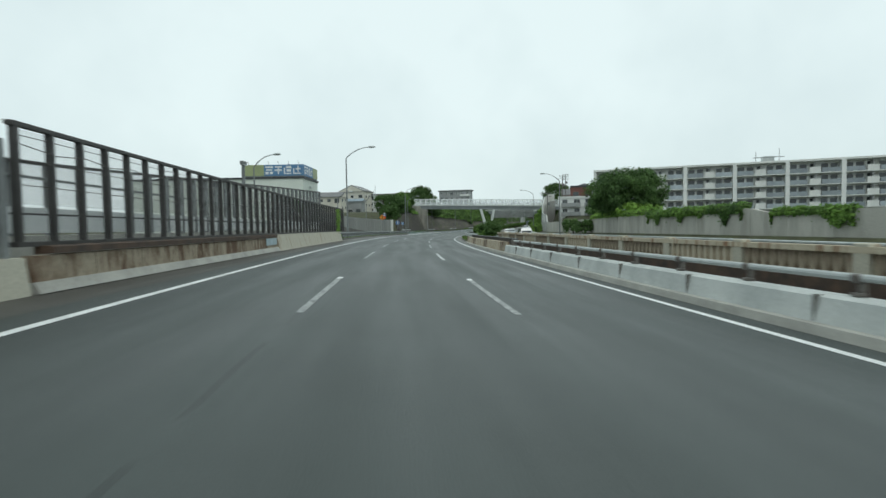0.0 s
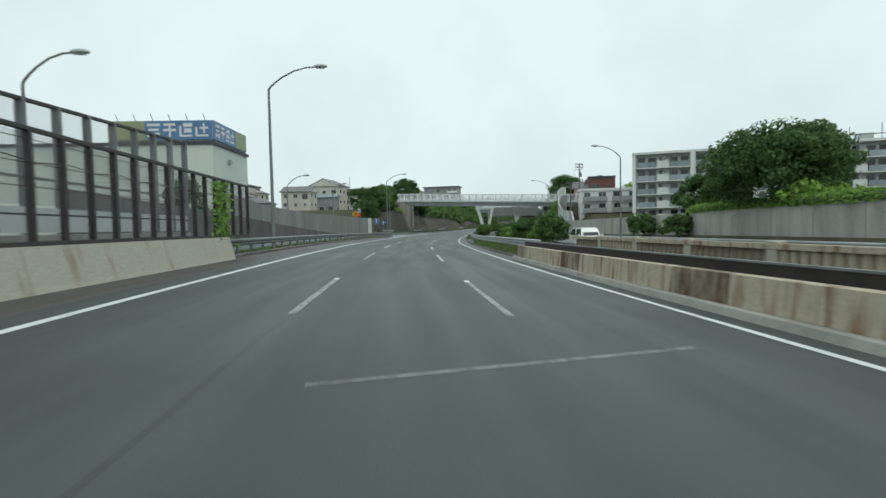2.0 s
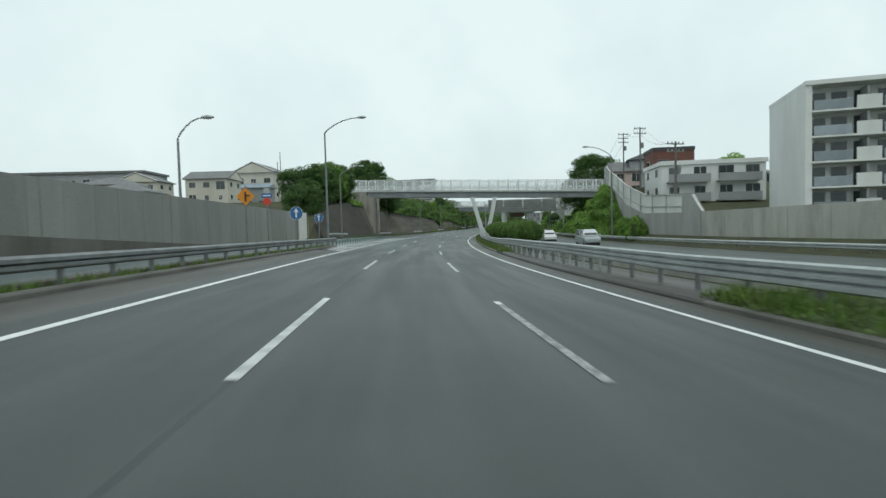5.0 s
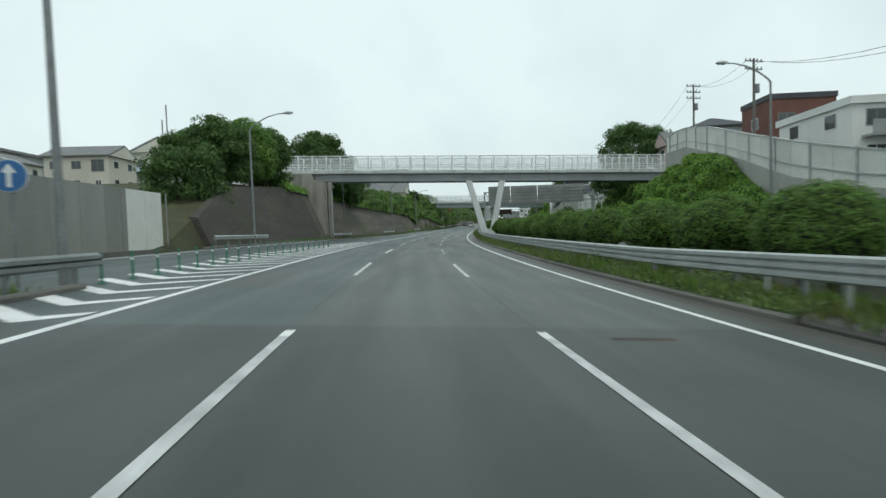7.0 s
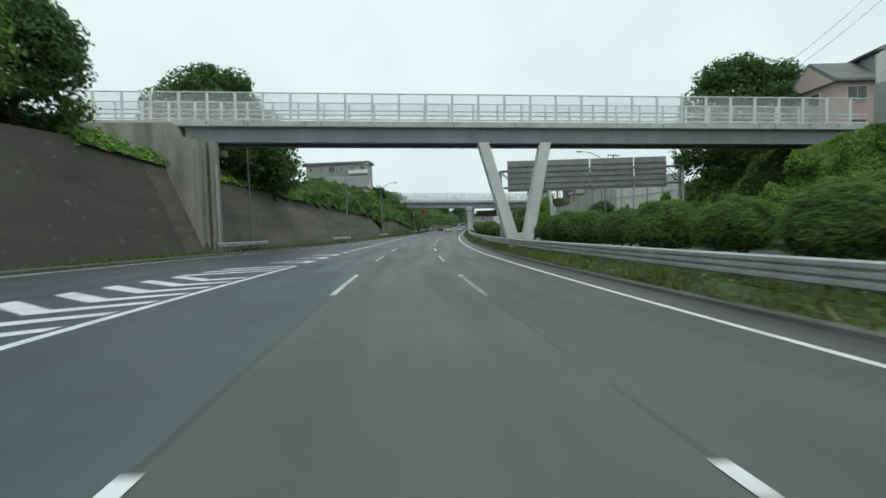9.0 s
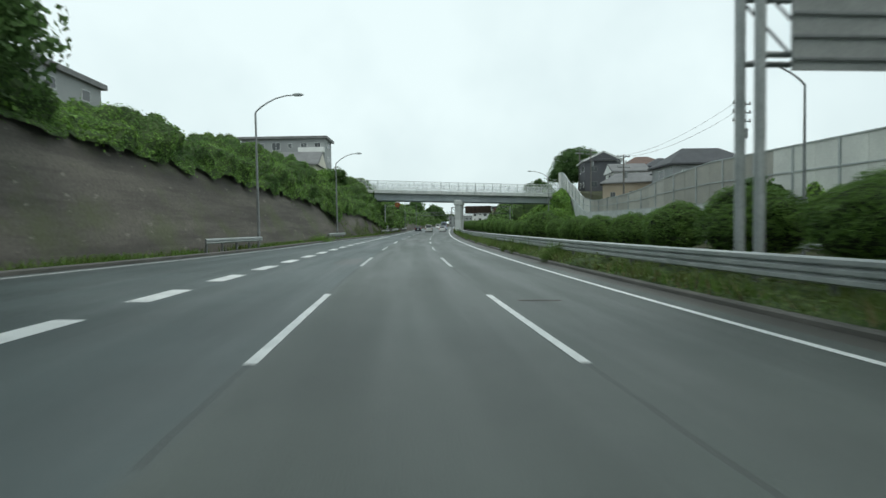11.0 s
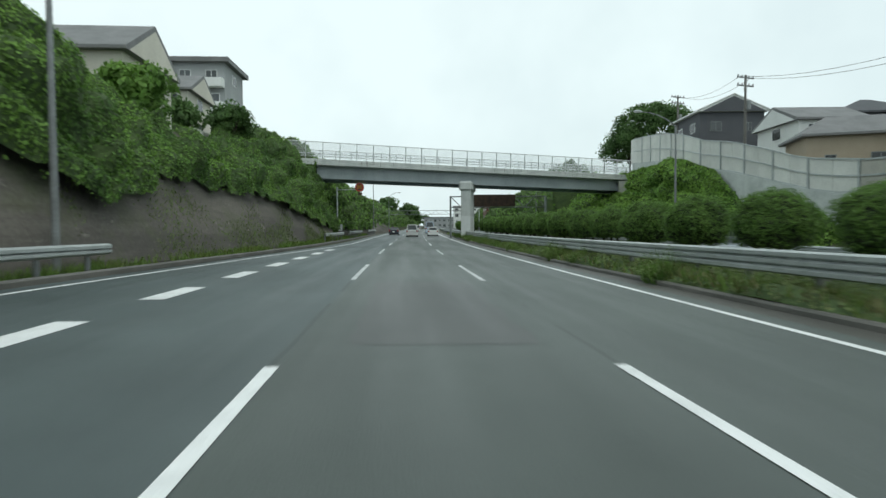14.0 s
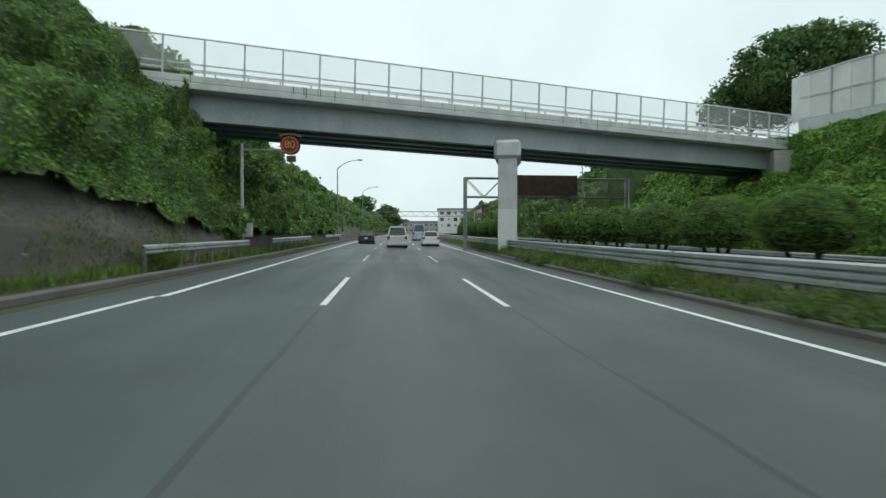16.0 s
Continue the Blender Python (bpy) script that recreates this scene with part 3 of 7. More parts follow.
s_tip = 117.5
while s_tip < 170.6:
    # a chevron: its tip towards the traffic, a short arm to the left and a long one to the edge line
    mid = max(nose(s_tip + 1) + 1.45, -7.0) if s_tip < 166 else nose(s_tip)
    a, b, w_ = nose(s_tip + 1.2), -5.05, 0.36 if s_tip < 150 else 0.45
    f = (s_tip + 1.25, s_tip, s_tip + (mid - b) * -1.22)
    bm = bmesh.new()
    if mid - a > 0.4:
        bm.faces.new([bm.verts.new(P(s, u, 0.008)) for s, u in ((f[1], mid), (f[1] + w_ * 1.5, mid), (f[0] + w_ * 1.5, a), (f[0], a))])
    if b - mid > 0.4:
        bm.faces.new([bm.verts.new(P(s, u, 0.008)) for s, u in ((f[1], mid), (f[2], b), (f[2] + w_, b), (f[1] + w_ * 1.5, mid))])
    part("chevron", bm, PAINT, road)
    s_tip += 1.62
# at the end of the nose: bars that reach left from both ends of the broad dashes
for k in range(2, 5):
    a = 165.7 + 4.35 * k
    for c in (a, a + 1.72):
        bm = bmesh.new()
        bm.faces.new([bm.verts.new(P(s, u, 0.0085)) for s, u in ((c, -5.25), (c + 0.38, -5.25), (c + 0.38, max(nose(c), -6.9)), (c, max(nose(c), -6.9)))])
        part("nose_bar", bm, PAINT, road)
bm = bmesh.new()
bm.faces.new([bm.verts.new(P(s, u, 0.005)) for s, u in ((37.09, -0.9), (38.66, 3.56), (38.73, 3.56), (37.15, -0.9))])
part("sealed_joint", bm, PAINT_OLD, road, "thin pale joint across the lanes")
for s0, s1, u0, u1 in ((56.2, 56.3, -3.4, 2.2), (135.9, 136.1, -1.3, 1.6)):
    part("sealed_joint", sweep([(u0, 0.005), (u1, 0.005)], s0, s1, 0.1, closed=False), ASPHALT_OLD if s0 > 130 else RUST_DARK, road, "sealed joint across the lanes")
# thin flexible posts along the hatched nose
def delineator(s, u):
    ob = thing("delineator_post", "slim green plastic delineator post with white bands", "delineator", at(s, u, 0.0), group="delineator posts")
    part("shaft", tube([(0, 0, 0.03), (0, 0, 0.70), (0, 0, 0.74)], 0.030, 8, r1=0.027), BOLLARD, ob)
    for z in (0.50,):
        part("band", tube([(0, 0, z), (0, 0, z + 0.06)], 0.033, 8), SIGN_WHITE, ob, "white reflective band")
    part("base", tube([(0, 0, 0.005), (0, 0, 0.045)], 0.10, 10, r1=0.07), BOLLARD, ob)
    return ob


one_post = delineator(127.6, -7.3)
for k in range(1, 21):
    s = 127.6 + 1.36 * k
    copy_thing(one_post, at(s, float(np.interp(s, (127, 143, 151, 158, 166), (-7.3, -7.2, -6.95, -6.65, -6.2))), 0.0))
for s, u in ((121.5, 2.6), (196, 2.2), (228, 3.9)):
    part("patch", sweep([(u, 0.004), (u + 0.9, 0.004)], s, s + 0.16, 0.16, closed=False), RUST_DARK, road, "dark tar patch")

for s0, s1, u0, u1, m_ in ((133.8, 138.6, -1.15, 1.55, ASPHALT_PATCH), (127.6, 131.6, -4.6, -3.4, ASPHALT_PATCH), (207.0, 211.0, -3.0, -2.0, ASPHALT_PATCH),
                           (243.0, 250.5, -1.1, 1.2, ASPHALT_PATCH)):
    part("repair_patch", sweep(lambda s: [(u0 + 0.04 * math.sin(s * 5), 0.003), (u1 + 0.05 * math.sin(s * 3.1), 0.003)], s0, s1, 0.5, closed=False, uv=True), m_, road, "slightly paler repaired strip")

# kerbs
KERB = [(-0.12, -0.05), (0.12, -0.05), (0.12, 0.08), (0.09, 0.115), (0.03, 0.125), (-0.07, 0.12), (-0.11, 0.08)]
kerb = lambda off, s0, s1, label: solid("kerb", sweep(lambda s: [((off(s) if callable(off) else off) + u, z) for u, z in KERB], s0, s1, 2.0),
                                        CONCRETE_DARK, label, "kerb", kind="structure")
kerb(-7.12, 54.5, 126.5, "low dark concrete kerb under a guard rail")
kerb(6.34, 58, 92, "low weathered concrete kerb of the planted median")
kerb(6.34, 123, 600, "low weathered concrete kerb of the planted median")
kerb(lambda s: float(np.interp(s, (126, 165, 182, 223, 247, 277, 300, 600), (-13.2, -13.1, -12.8, -9.7, -9.1, -7.2, -6.9, -6.9))), 148, 600,
     "low weathered concrete kerb at the foot of the bank")
kerb(-8.15, 58, 120, "low concrete kerb beside the slip road")


# ---- left roadside: barriers, screens and rails ----
b1 = thing("concrete_barrier", "rust-streaked concrete barrier with a dark steel cap rail", "barrier", kind="structure")
part("footing", sweep([(-6.78, 0), (-6.62, 0.02), (-6.74, 0.22), (-7.2, 0.22), (-7.2, 0)], 12.6, 31.2), CONCRETE, b1)
for k in range(9):
    a = 12.6 + 2.06 * k
    part("panel", sweep([(-6.77, 0.22), (-6.79, 0.70), (-6.95, 0.70), (-6.95, 0.22)], a + 0.02, a + 2.04, 1.01), RUSTY, b1, "rust-streaked concrete panel")
part("cap_rail", sweep([(-6.72, 0.73), (-6.72, 0.86), (-7.1, 0.89), (-7.1, 0.70)], 13.2, 31.0), RUST_DARK, b1, "dark rusty steel cap rail")
part("end_plate", sweep(rect(-6.765, -6.735, 0.36, 0.70), 28.9, 30.9, 1.0), PLATE_BLUE, b1, "pale blue metal plate")
b2 = thing("concrete_barrier", "pale concrete barrier with faint rust streaks", "barrier", kind="structure")
for k in range(8):
    a = 31.2 + 2.85 * k
    part("segment", sweep([(-6.62, 0), (-6.66, 0.12), (-6.84, 0.86), (-7.2, 0.86), (-7.25, 0)], a + 0.012, a + 2.838, 1.42), CONCRETE_STAINED, b2)
b3 = thing("concrete_barrier", "old grey concrete barrier below a metal screen", "barrier", kind="structure")
part("wall", sweep([(-6.72, 0), (-6.80, 0.68), (-7.2, 0.68), (-7.2, 0)], -60, 12.5), CONCRETE_STAINED, b3)
part("panel_screen", sweep(rect(-7.12, -7.02, 0.68, 2.7), -60, 12.3), PANEL_GREY, b3, "flat grey metal screen")
for k in range(20):
    s = 12.2 - 2.0 * k
    part("post", sweep(rect(-7.03, -6.9, 0.68, 2.75), s - 0.08, s + 0.08, 0.16), GALV_DARK, b3)

fence = thing("screen_fence", "tall dark steel fence with clear smoky panels on a concrete barrier", "fence", group="roadside fences")
for k in range(46):
    s = 12.7 + 0.985 * k
    part("post", sweep(rect(-7.09, -6.96, 0.86, 3.1), s - 0.05, s + 0.05, 0.10), BROWN_STEEL, fence)
    if k < 45:
        part("pane", sweep(rect(-7.04, -7.025, 0.93, 3.02), s + 0.05, s + 0.93, 0.88), SCREEN_SMOKE, fence)
part("top_rail", sweep(rect(-7.12, -6.96, 3.06, 3.14), 12.6, 57.1), BROWN_STEEL, fence)
part("bottom_rail", sweep(rect(-7.12, -6.96, 0.86, 0.95), 12.6, 57.1), BROWN_STEEL, fence)
part("middle_rail", sweep(rect(-7.1, -7.05, 1.45, 1.49), 12.6, 57.1), BROWN_STEEL, fence)
pts = [P(12.7 + 1.97 * k + d, -6.9, 2.72 - (0.09 if d else 0.0) - 0.012 * k) for k in range(22) for d in (0.0, 0.98)]
part("cable", tube(pts, 0.011, 5), BLACK_STEEL, fence, "sagging black cable")
for z in (2.9, 2.45, 2.0):
    part("wire", tube([P(q, -7.0, z) for q in np.arange(12.7, 57.0, 4.0)], 0.008, 4), BLACK_STEEL, fence, "thin straight wire")


def fence2_top(s):
    return float(np.interp(s, (-40, 16, 39, 55), (1.6, 2.75, 3.95, 4.7)))


fence2 = thing("screen_fence", "tall grey steel fence with clear panels along the slip road", "fence", group="roadside fences")
for k in range(36):
    s = 8.8 + 1.33 * k
    part("post", sweep(rect(-9.12, -8.92, 0.3, fence2_top(s)), s - 0.06, s + 0.06, 0.12), GALV_DARK, fence2)
    if k < 35:
        part("pane", sweep(lambda q: rect(-9.03, -9.015, 1.72, fence2_top(q) - 0.05), s + 0.06, s + 1.27, 1.21), SCREEN_SMOKE, fence2)
part("top_rail", sweep(lambda s: rect(-9.1, -8.94, fence2_top(s) - 0.06, fence2_top(s) + 0.02), 8.7, 55.4), BROWN_STEEL, fence2)
part("middle_rail", sweep(rect(-9.08, -8.96, 2.36, 2.42), 8.7, 55.3), GALV_DARK, fence2)
part("sheet", sweep(rect(-9.06, -8.98, 1.04, 1.66), -40, 55.3), WHITE_STEEL, fence2, "pale lower metal sheet")
part("base_wall", sweep(rect(-9.2, -8.9, -0.05, 0.98), -40, 55.4), CONCRETE, fence2)


def w_beam(off, z, depth=0.09, high=0.32):
    """Outline of a corrugated beam, its face towards smaller offsets."""
    f = [(0.0, 0.0), (-depth, 0.06), (-depth, 0.13), (0.0, 0.16), (-depth, 0.19), (-depth, 0.27), (0.0, high)]
    return [(off + a, z + b) for a, b in f] + [(off + 0.02 + a, z + b) for a, b in reversed(f)]


def thrie_beam(off, z, depth=0.085):
    """Outline of a taller beam with three ridges, its face towards smaller offsets."""
    f = [(0.0, 0.0), (-depth, 0.04), (-depth, 0.115), (-0.01, 0.165), (-depth, 0.21), (-depth, 0.275), (-0.01, 0.32), (-depth, 0.365), (-depth, 0.44), (0.0, 0.48)]
    return [(off + a, z + b) for a, b in f] + [(off + 0.02 + a, z + b) for a, b in reversed(f)]


def guard_rail(label, off, s0, s1, z, side, beams=1, material=GALV, pitch=2.0, base=P, near=None, outline=w_beam):
    """side 1: the face looks towards smaller offsets, -1: towards larger ones."""
    rail = thing("guard_rail", label, "guard rail", group="guard rails")
    o = lambda s: off(s) if callable(off) else off
    up = lambda s: z + (float(np.interp(s, (94, 106, 121, 130), (0, 0.13, 0.13, 0))) if near else 0.0)
    for b in range(beams):
        pr = lambda s: [(o(s) + (a - o(s)) * side, h) for a, h in outline(o(s), up(s) + 0.42 * b)]
        part("beam", sweep(pr, s0, s1, 2.0, base), material, rail)
    n = int((s1 - s0) / pitch)
    for k in range(n + 1):
        s = s0 + 0.4 + pitch * k
        if near and near[0] < s < near[1]:
            extra = base(s + pitch / 2, o(s) + 0.14 * side, 0)
            part("post", tube([extra - Vector((0, 0, 0.2)), extra + Vector((0, 0, z + 0.3))], 0.06, 8), GALV, rail)
        if s < s1:
            bm = tube([base(s, o(s) + 0.14 * side, -0.2), base(s, o(s) + 0.14 * side, z + 0.3 + 0.42 * (beams - 1))], 0.07, 8)
            part("post", bm, GALV_DARK, rail)
    return rail


guard_rail("dull grey corrugated guard rail along the slip road nose", -7.35, 54.5, 127.6, 0.42, -1, 1, GALV_DARK)
for s0, s1 in ((150.5, 160.3), (184, 194.6), (215.3, 223.5), (244, 253.2), (288.3, 299.5), (304.9, 320), (330, 345)):
    toe = lambda s: float(table(TOE, s)) + 0.9
    guard_rail("short galvanised guard rail at the foot of the bank", toe, s0, s1, 0.5, -1, 1, GALV)
guard_rail("long galvanised guard rail with three ridges along the median", 7.05, 59.5, 430, 0.58, 1, 1, GALV, near=(98, 124), outline=thrie_beam)
guard_rail("galvanised guard rail along the opposite carriageway", 10.3, 60, 400, 0.0, -1, 1, GALV, base=Q)
guard_rail("galvanised guard rail in front of the far wall", 22.7, 20, 400, -0.05, 1, 1, GALV, base=Q)


# noise wall beyond the slip road
def wall_top(s):
    return float(np.interp(s, (56, 74, 80, 80.1, 100, 140, 147), (4.6, 4.4, 4.2, 3.95, 3.85, 4.05, 4.1)))


def wall_mid(s):
    return float(np.interp(s, (56, 74, 95, 118, 150), (3.3, 2.8, 1.9, 0.95, 0.75)))


nw = thing("noise_wall_left", "grey panelled noise wall on a dark sloping retaining wall", "wall", kind="structure")
NW_U = lambda s: float(np.interp(s, (55, 120, 148), (-13.7, -13.8, -15.2)))
part("retaining_wall", sweep(lambda s: rect(NW_U(s) - 0.35, NW_U(s) + 0.12, -0.5, wall_mid(s)), 55, 147, 2.0, Q), CONCRETE_DARK, nw, "dark damp retaining wall")
for k in range(38):
    a = 71 + 2.0 * k
    part("panel", sweep(lambda s: rect(NW_U(s) - 0.14, NW_U(s) + 0.02, wall_mid(s), wall_top(s)), a + 0.01, a + 1.99, 1.98, Q), PANEL_GREY if a < 143 else PANEL_PALE, nw)
for k in range(16):
    a = 71.1 + 5.1 * k
    part("post", sweep(lambda s: rect(NW_U(s) + 0.02, NW_U(s) + 0.06, wall_mid(s), wall_top(s) + 0.02), a - 0.05, a + 0.05, 0.10, Q), PANEL_GREY, nw)


# ---- banks ----
def face(s):
    toe, bank = float(table(TOE, s)), float(table(BANK, s))
    k = plane(s, toe)
    return [(toe, k), (toe - 0.42 * bank, k + bank), (toe - 0.42 * bank - 0.6, k + bank + 0.05), (toe - 0.42 * bank - 0.6, k - 0.3), (toe, k - 0.3)]


slope = thing("retaining_slope", "dark mossy sprayed-mortar retaining slope below the vines", "slope", kind="structure")
for k in range(27):
    a = 152 + 10.0 * k
    part("slope_section", sweep(face, a + 0.004, a + 9.996, 2.5, Q), MORTAR_DARK if a < 180 else MORTAR, slope)


def vines(name, label, s0, s1, curve, count, leaf, material, seed, bulge=0.9, under=UNDERGROWTH, lift=0.0, skirt=True):
    """A thick cover of climbing leaves over a strip: curve(s) gives its cross section; leaves stand on domed clumps with dark clefts between them."""
    rng = np.random.default_rng(seed)
    ob = thing(name, label, "vines", kind="stuff")
    run = s1 - s0
    n_s, n_f = max(6, min(420, int(run / 0.42))), 30
    grid = np.empty((n_s + 3, n_f + 1, 3))
    for i in range(n_s + 1):
        s = s0 + run * i / n_s
        c = curve(s)
        seg = [math.hypot(c[k + 1][0] - c[k][0], c[k + 1][1] - c[k][1]) for k in range(len(c) - 1)]
        whole, side, k, done = sum(seg), 1 if c[-1][0] < c[0][0] else -1, 0, 0.0
        for j in range(n_f + 1):
            f = j / n_f
            while k < len(seg) - 1 and f * whole > done + seg[k]:
                done += seg[k]
                k += 1
            w = (f * whole - done) / seg[k]
            du, dz = (c[k + 1][0] - c[k][0]) / seg[k], (c[k + 1][1] - c[k][1]) / seg[k]
            u, z, nu, nz = c[k][0] + du * w * seg[k], c[k][1] + dz * w * seg[k], dz * side, abs(du)
            h = f * whole
            near = noise.voronoi(Vector((s * 0.40 + seed, h * 0.55, seed * 1.7)))[0][0]
            fine = noise.voronoi(Vector((s * 1.15, h * 1.35 + seed, 4.2)))[0][0]
            a = 0.95 - 2.4 * near * near + 0.6 * (0.5 - fine) + 0.65 * noise.noise(Vector((s * 0.17 + seed, f * 2.0, seed * 1.7)))
            e = min(1.0, f * 6 + 0.15, (1 - f) * 9 + 0.15)
            out = lift + max(0.02, a * bulge) * (0.2 + 0.8 * e)
            grid[i + 1, j] = Q(s, u + nu * out, z + nz * out)
    for end, row in ((0, 1), (n_s + 2, n_s + 1)):
        grid[end] = grid[row]
        if skirt:
            grid[end, :, 2] = np.minimum(grid[row, :, 2], grid[row, 0, 2] - 0.6)
    me = bpy.data.meshes.new("mass")
    wide = n_f + 1
    me.from_pydata(grid.reshape(-1, 3).tolist(), [], [(r * wide + k, r * wide + k + 1, (r + 1) * wide + k + 1, (r + 1) * wide + k) for r in range(n_s + 2) for k in range(n_f)])
    me.materials.append(under)
    part("mass", me, None, ob, "shaded stems and inner leaves")
    # leaves over the mass, as many on each patch as its area asks for
    p00, p01, p10, p11 = grid[:-1, :-1].reshape(-1, 3), grid[:-1, 1:].reshape(-1, 3), grid[1:, :-1].reshape(-1, 3), grid[1:, 1:].reshape(-1, 3)
    nor = np.cross(p11 - p00, p10 - p01)
    area = np.linalg.norm(nor, axis=1)
    nor /= area[:, None] + 1e-9
    area = np.minimum(area, np.percentile(area, 97))
    pick = rng.choice(len(area), count, p=area / area.sum())
    a, b = rng.random((count, 1)), rng.random((count, 1))
    place = (p00[pick] * (1 - a) + p10[pick] * a) * (1 - b) + (p01[pick] * (1 - a) + p11[pick] * a) * b
    face_n = nor[pick]
    if face_n[:, 2].mean() < 0:
        face_n = -face_n
    shoot = np.where(rng.random((count, 1)) < 0.15, rng.uniform(0.0, 1.5 * leaf, (count, 1)), 0.0)
    place = place + face_n * (rng.uniform(-0.03, 0.6 * leaf + 0.06, (count, 1)) + shoot)
    place[:, 2] -= (b[:, 0] < 0.03) * rng.exponential(0.15, count)
    part("leaves", quads("leaves", place, face_n + np.array((0, 0, 0.45)), leaf, material, rng, flat=0.6, long=1.35), None, ob)
    return ob


def left_vines(s):
    toe, bank, hl = (float(table(r, s)) for r in (TOE, BANK, LAND_L))
    k = plane(s, toe)
    hang = float(np.interp(s, (205, 225, 240, 245, 249, 252, 255.5, 258, 261.5, 270, 277, 283, 290, 295, 299, 330), (5.4, 4.9, 4.4, 4.1, 4.2, 3.1, 2.1, 2.6, 3.6, 3.5, 3.6, 2.8, 2.2, 1.6, 1.2, 1.0)))
    hang += 0.55 * noise.noise(Vector((s * 0.55, 1.0, 0))) + 0.4 * noise.noise(Vector((s * 1.5, 5.0, 0)))
    top = float(np.interp(s, (205, 218, 236, 250, 254, 258, 264, 272, 278, 285, 292, 303, 315, 330), (6.9, 7.6, 9.4, 9.9, 9.4, 8.6, 7.5, 6.6, 7.4, 9.2, 10.0, 10.8, 10.4, 9.0)))
    return [(toe - 0.42 * hang + 0.25, k + hang), (toe - 0.42 * bank - 0.2, k + bank + 0.6), (toe - 4.2, max(top - 1.2, k + bank + 0.8)), (toe - 6.5, top), (toe - 9.5, top - 0.4)]


vines("climbing_vines", "dense green climbing vines hanging over the mortar slope", 205, 300.5, left_vines, 185000, 0.10, LEAF_MID, 11, 1.5)
vines("climbing_vines", "dense green climbing vines beside the road bridge", 300, 345, left_vines, 22000, 0.22, LEAF_MID, 12, 1.8)
vines("bank_weeds", "bright weeds along the top of the mortar slope", 176, 212,
      lambda s: [(face(s)[1][0] + 0.3, face(s)[1][1] - 0.3), (face(s)[1][0] - 1.5, face(s)[1][1] + 0.7), (face(s)[1][0] - 4, face(s)[1][1] + 1.0)],
      5000, 0.24, LEAF_BRIGHT, 13, 0.5)
vines("far_bank_woods", "dark green woods on the bank beyond the bridge", 336, 600,
      lambda s: [(float(table(TOE, s)) - 1.0, 1.2), (float(table(TOE, s)) - 3, 5.5), (float(table(TOE, s)) - 7, 8.5), (float(table(TOE, s)) - 14, 9.0)],
      20000, 0.42, LEAF_MID, 15, 2.0)


def rwall_top(s):
    return float(np.interp(s, (-60, 39, 40.5, 57, 70, 90, 128, 129, 142, 145, 149, 156.5, 163.5, 172, 177, 182), (2.0, 2.05, 2.5, 2.4, 2.45, 2.4, 2.6, 4.2, 4.9, 5.5, 6.4, 8.2, 10.0, 11.4, 11.8, 11.8)))


def rwall_u(s):
    return float(np.interp(s, (-60, 128, 142, 150, 156.5, 163.5, 172, 182, 240, 270, 290, 306, 320), (25, 25, 25.1, 25.3, 26.0, 26.5, 28.2, 30.0, 26, 26, 28.0, 30.6, 31)))


def climb(s):
    """How high the vines climb up the wall on the far bank."""
    return float(np.interp(s, (141, 148, 153, 156.5, 158.5, 162, 167.5, 172, 179, 187, 192, 266, 277, 279.5, 282.6, 290, 302, 313, 345),
                           (1.0, 1.6, 3.0, 5.0, 6.4, 7.3, 8.0, 7.6, 7.2, 6.8, 5.0, 1.0, 2.5, 4.4, 6.4, 8.3, 8.9, 8.9, 8.0)))


def right_bank(s):
    hr = float(table(LAND_R, s))
    if s < 188 or s > 264:
        w, top = rwall_u(s), climb(s)
        return [(23.6, 0.1), (24.2, 0.5 + top * 0.18), (w - 0.9, top * 0.62), (w - 0.3, top * 0.93), (w - 0.05, top)]
    return [(23.6, 0.1), (24.6, 0.9), (27.5, hr * 0.62), (30.2, hr + 0.3), (33.5, hr + 0.5)]


vines("climbing_vines", "bright green vines over the bank below the pale screen", 141, 187, right_bank, 62000, 0.14, LEAF_BRIGHT, 21, 1.5)
vines("climbing_vines", "green vines over the bank beyond the footbridge", 192, 222, right_bank, 20000, 0.18, LEAF_BRIGHT, 22, 1.6)
vines("climbing_vines", "bright green vines over the bank below the pale screen", 266, 312, right_bank, 70000, 0.14, LEAF_BRIGHT, 23, 1.5)
vines("climbing_vines", "green vines over the bank beyond the road bridge", 311, 345, right_bank, 16000, 0.22, LEAF_BRIGHT, 28, 1.5)
vines("far_bank_woods", "green woods on the far bank beyond the road bridge", 334, 600,
      lambda s: [(23.5, 0.2), (25, 4.5), (28, 8.5), (36, 10)], 20000, 0.42, LEAF_MID, 24, 2.2)


def tufts(name, label, count, place, blade, material, seed):
    """Blades of grass as one mesh: thin leaning triangles."""
    rng = np.random.default_rng(seed)
    v = np.empty((count, 3, 3))
    for i in range(count):
        p, h = place(rng)
        a = rng.uniform(0, 2 * math.pi)
        lean = rng.normal(0, 0.35, 2) * h * blade
        v[i, 0] = (p.x - math.cos(a) * 0.03, p.y - math.sin(a) * 0.03, p.z - 0.03)
        v[i, 1] = (p.x + math.cos(a) * 0.03, p.y + math.sin(a) * 0.03, p.z - 0.03)
        v[i, 2] = (p.x + lean[0], p.y + lean[1], p.z + h * blade)
    me = bpy.data.meshes.new(name)
    me.vertices.add(count * 3)
    me.vertices.foreach_set("co", v.ravel())
    me.loops.add(count * 3)
    me.loops.foreach_set("vertex_index", np.arange(count * 3))
    me.polygons.add(count)
    me.polygons.foreach_set("loop_start", np.arange(0, count * 3, 3))
    me.update()
    me.materials.append(material)
    return tagged(new(name, me), label, "grass", kind="stuff")


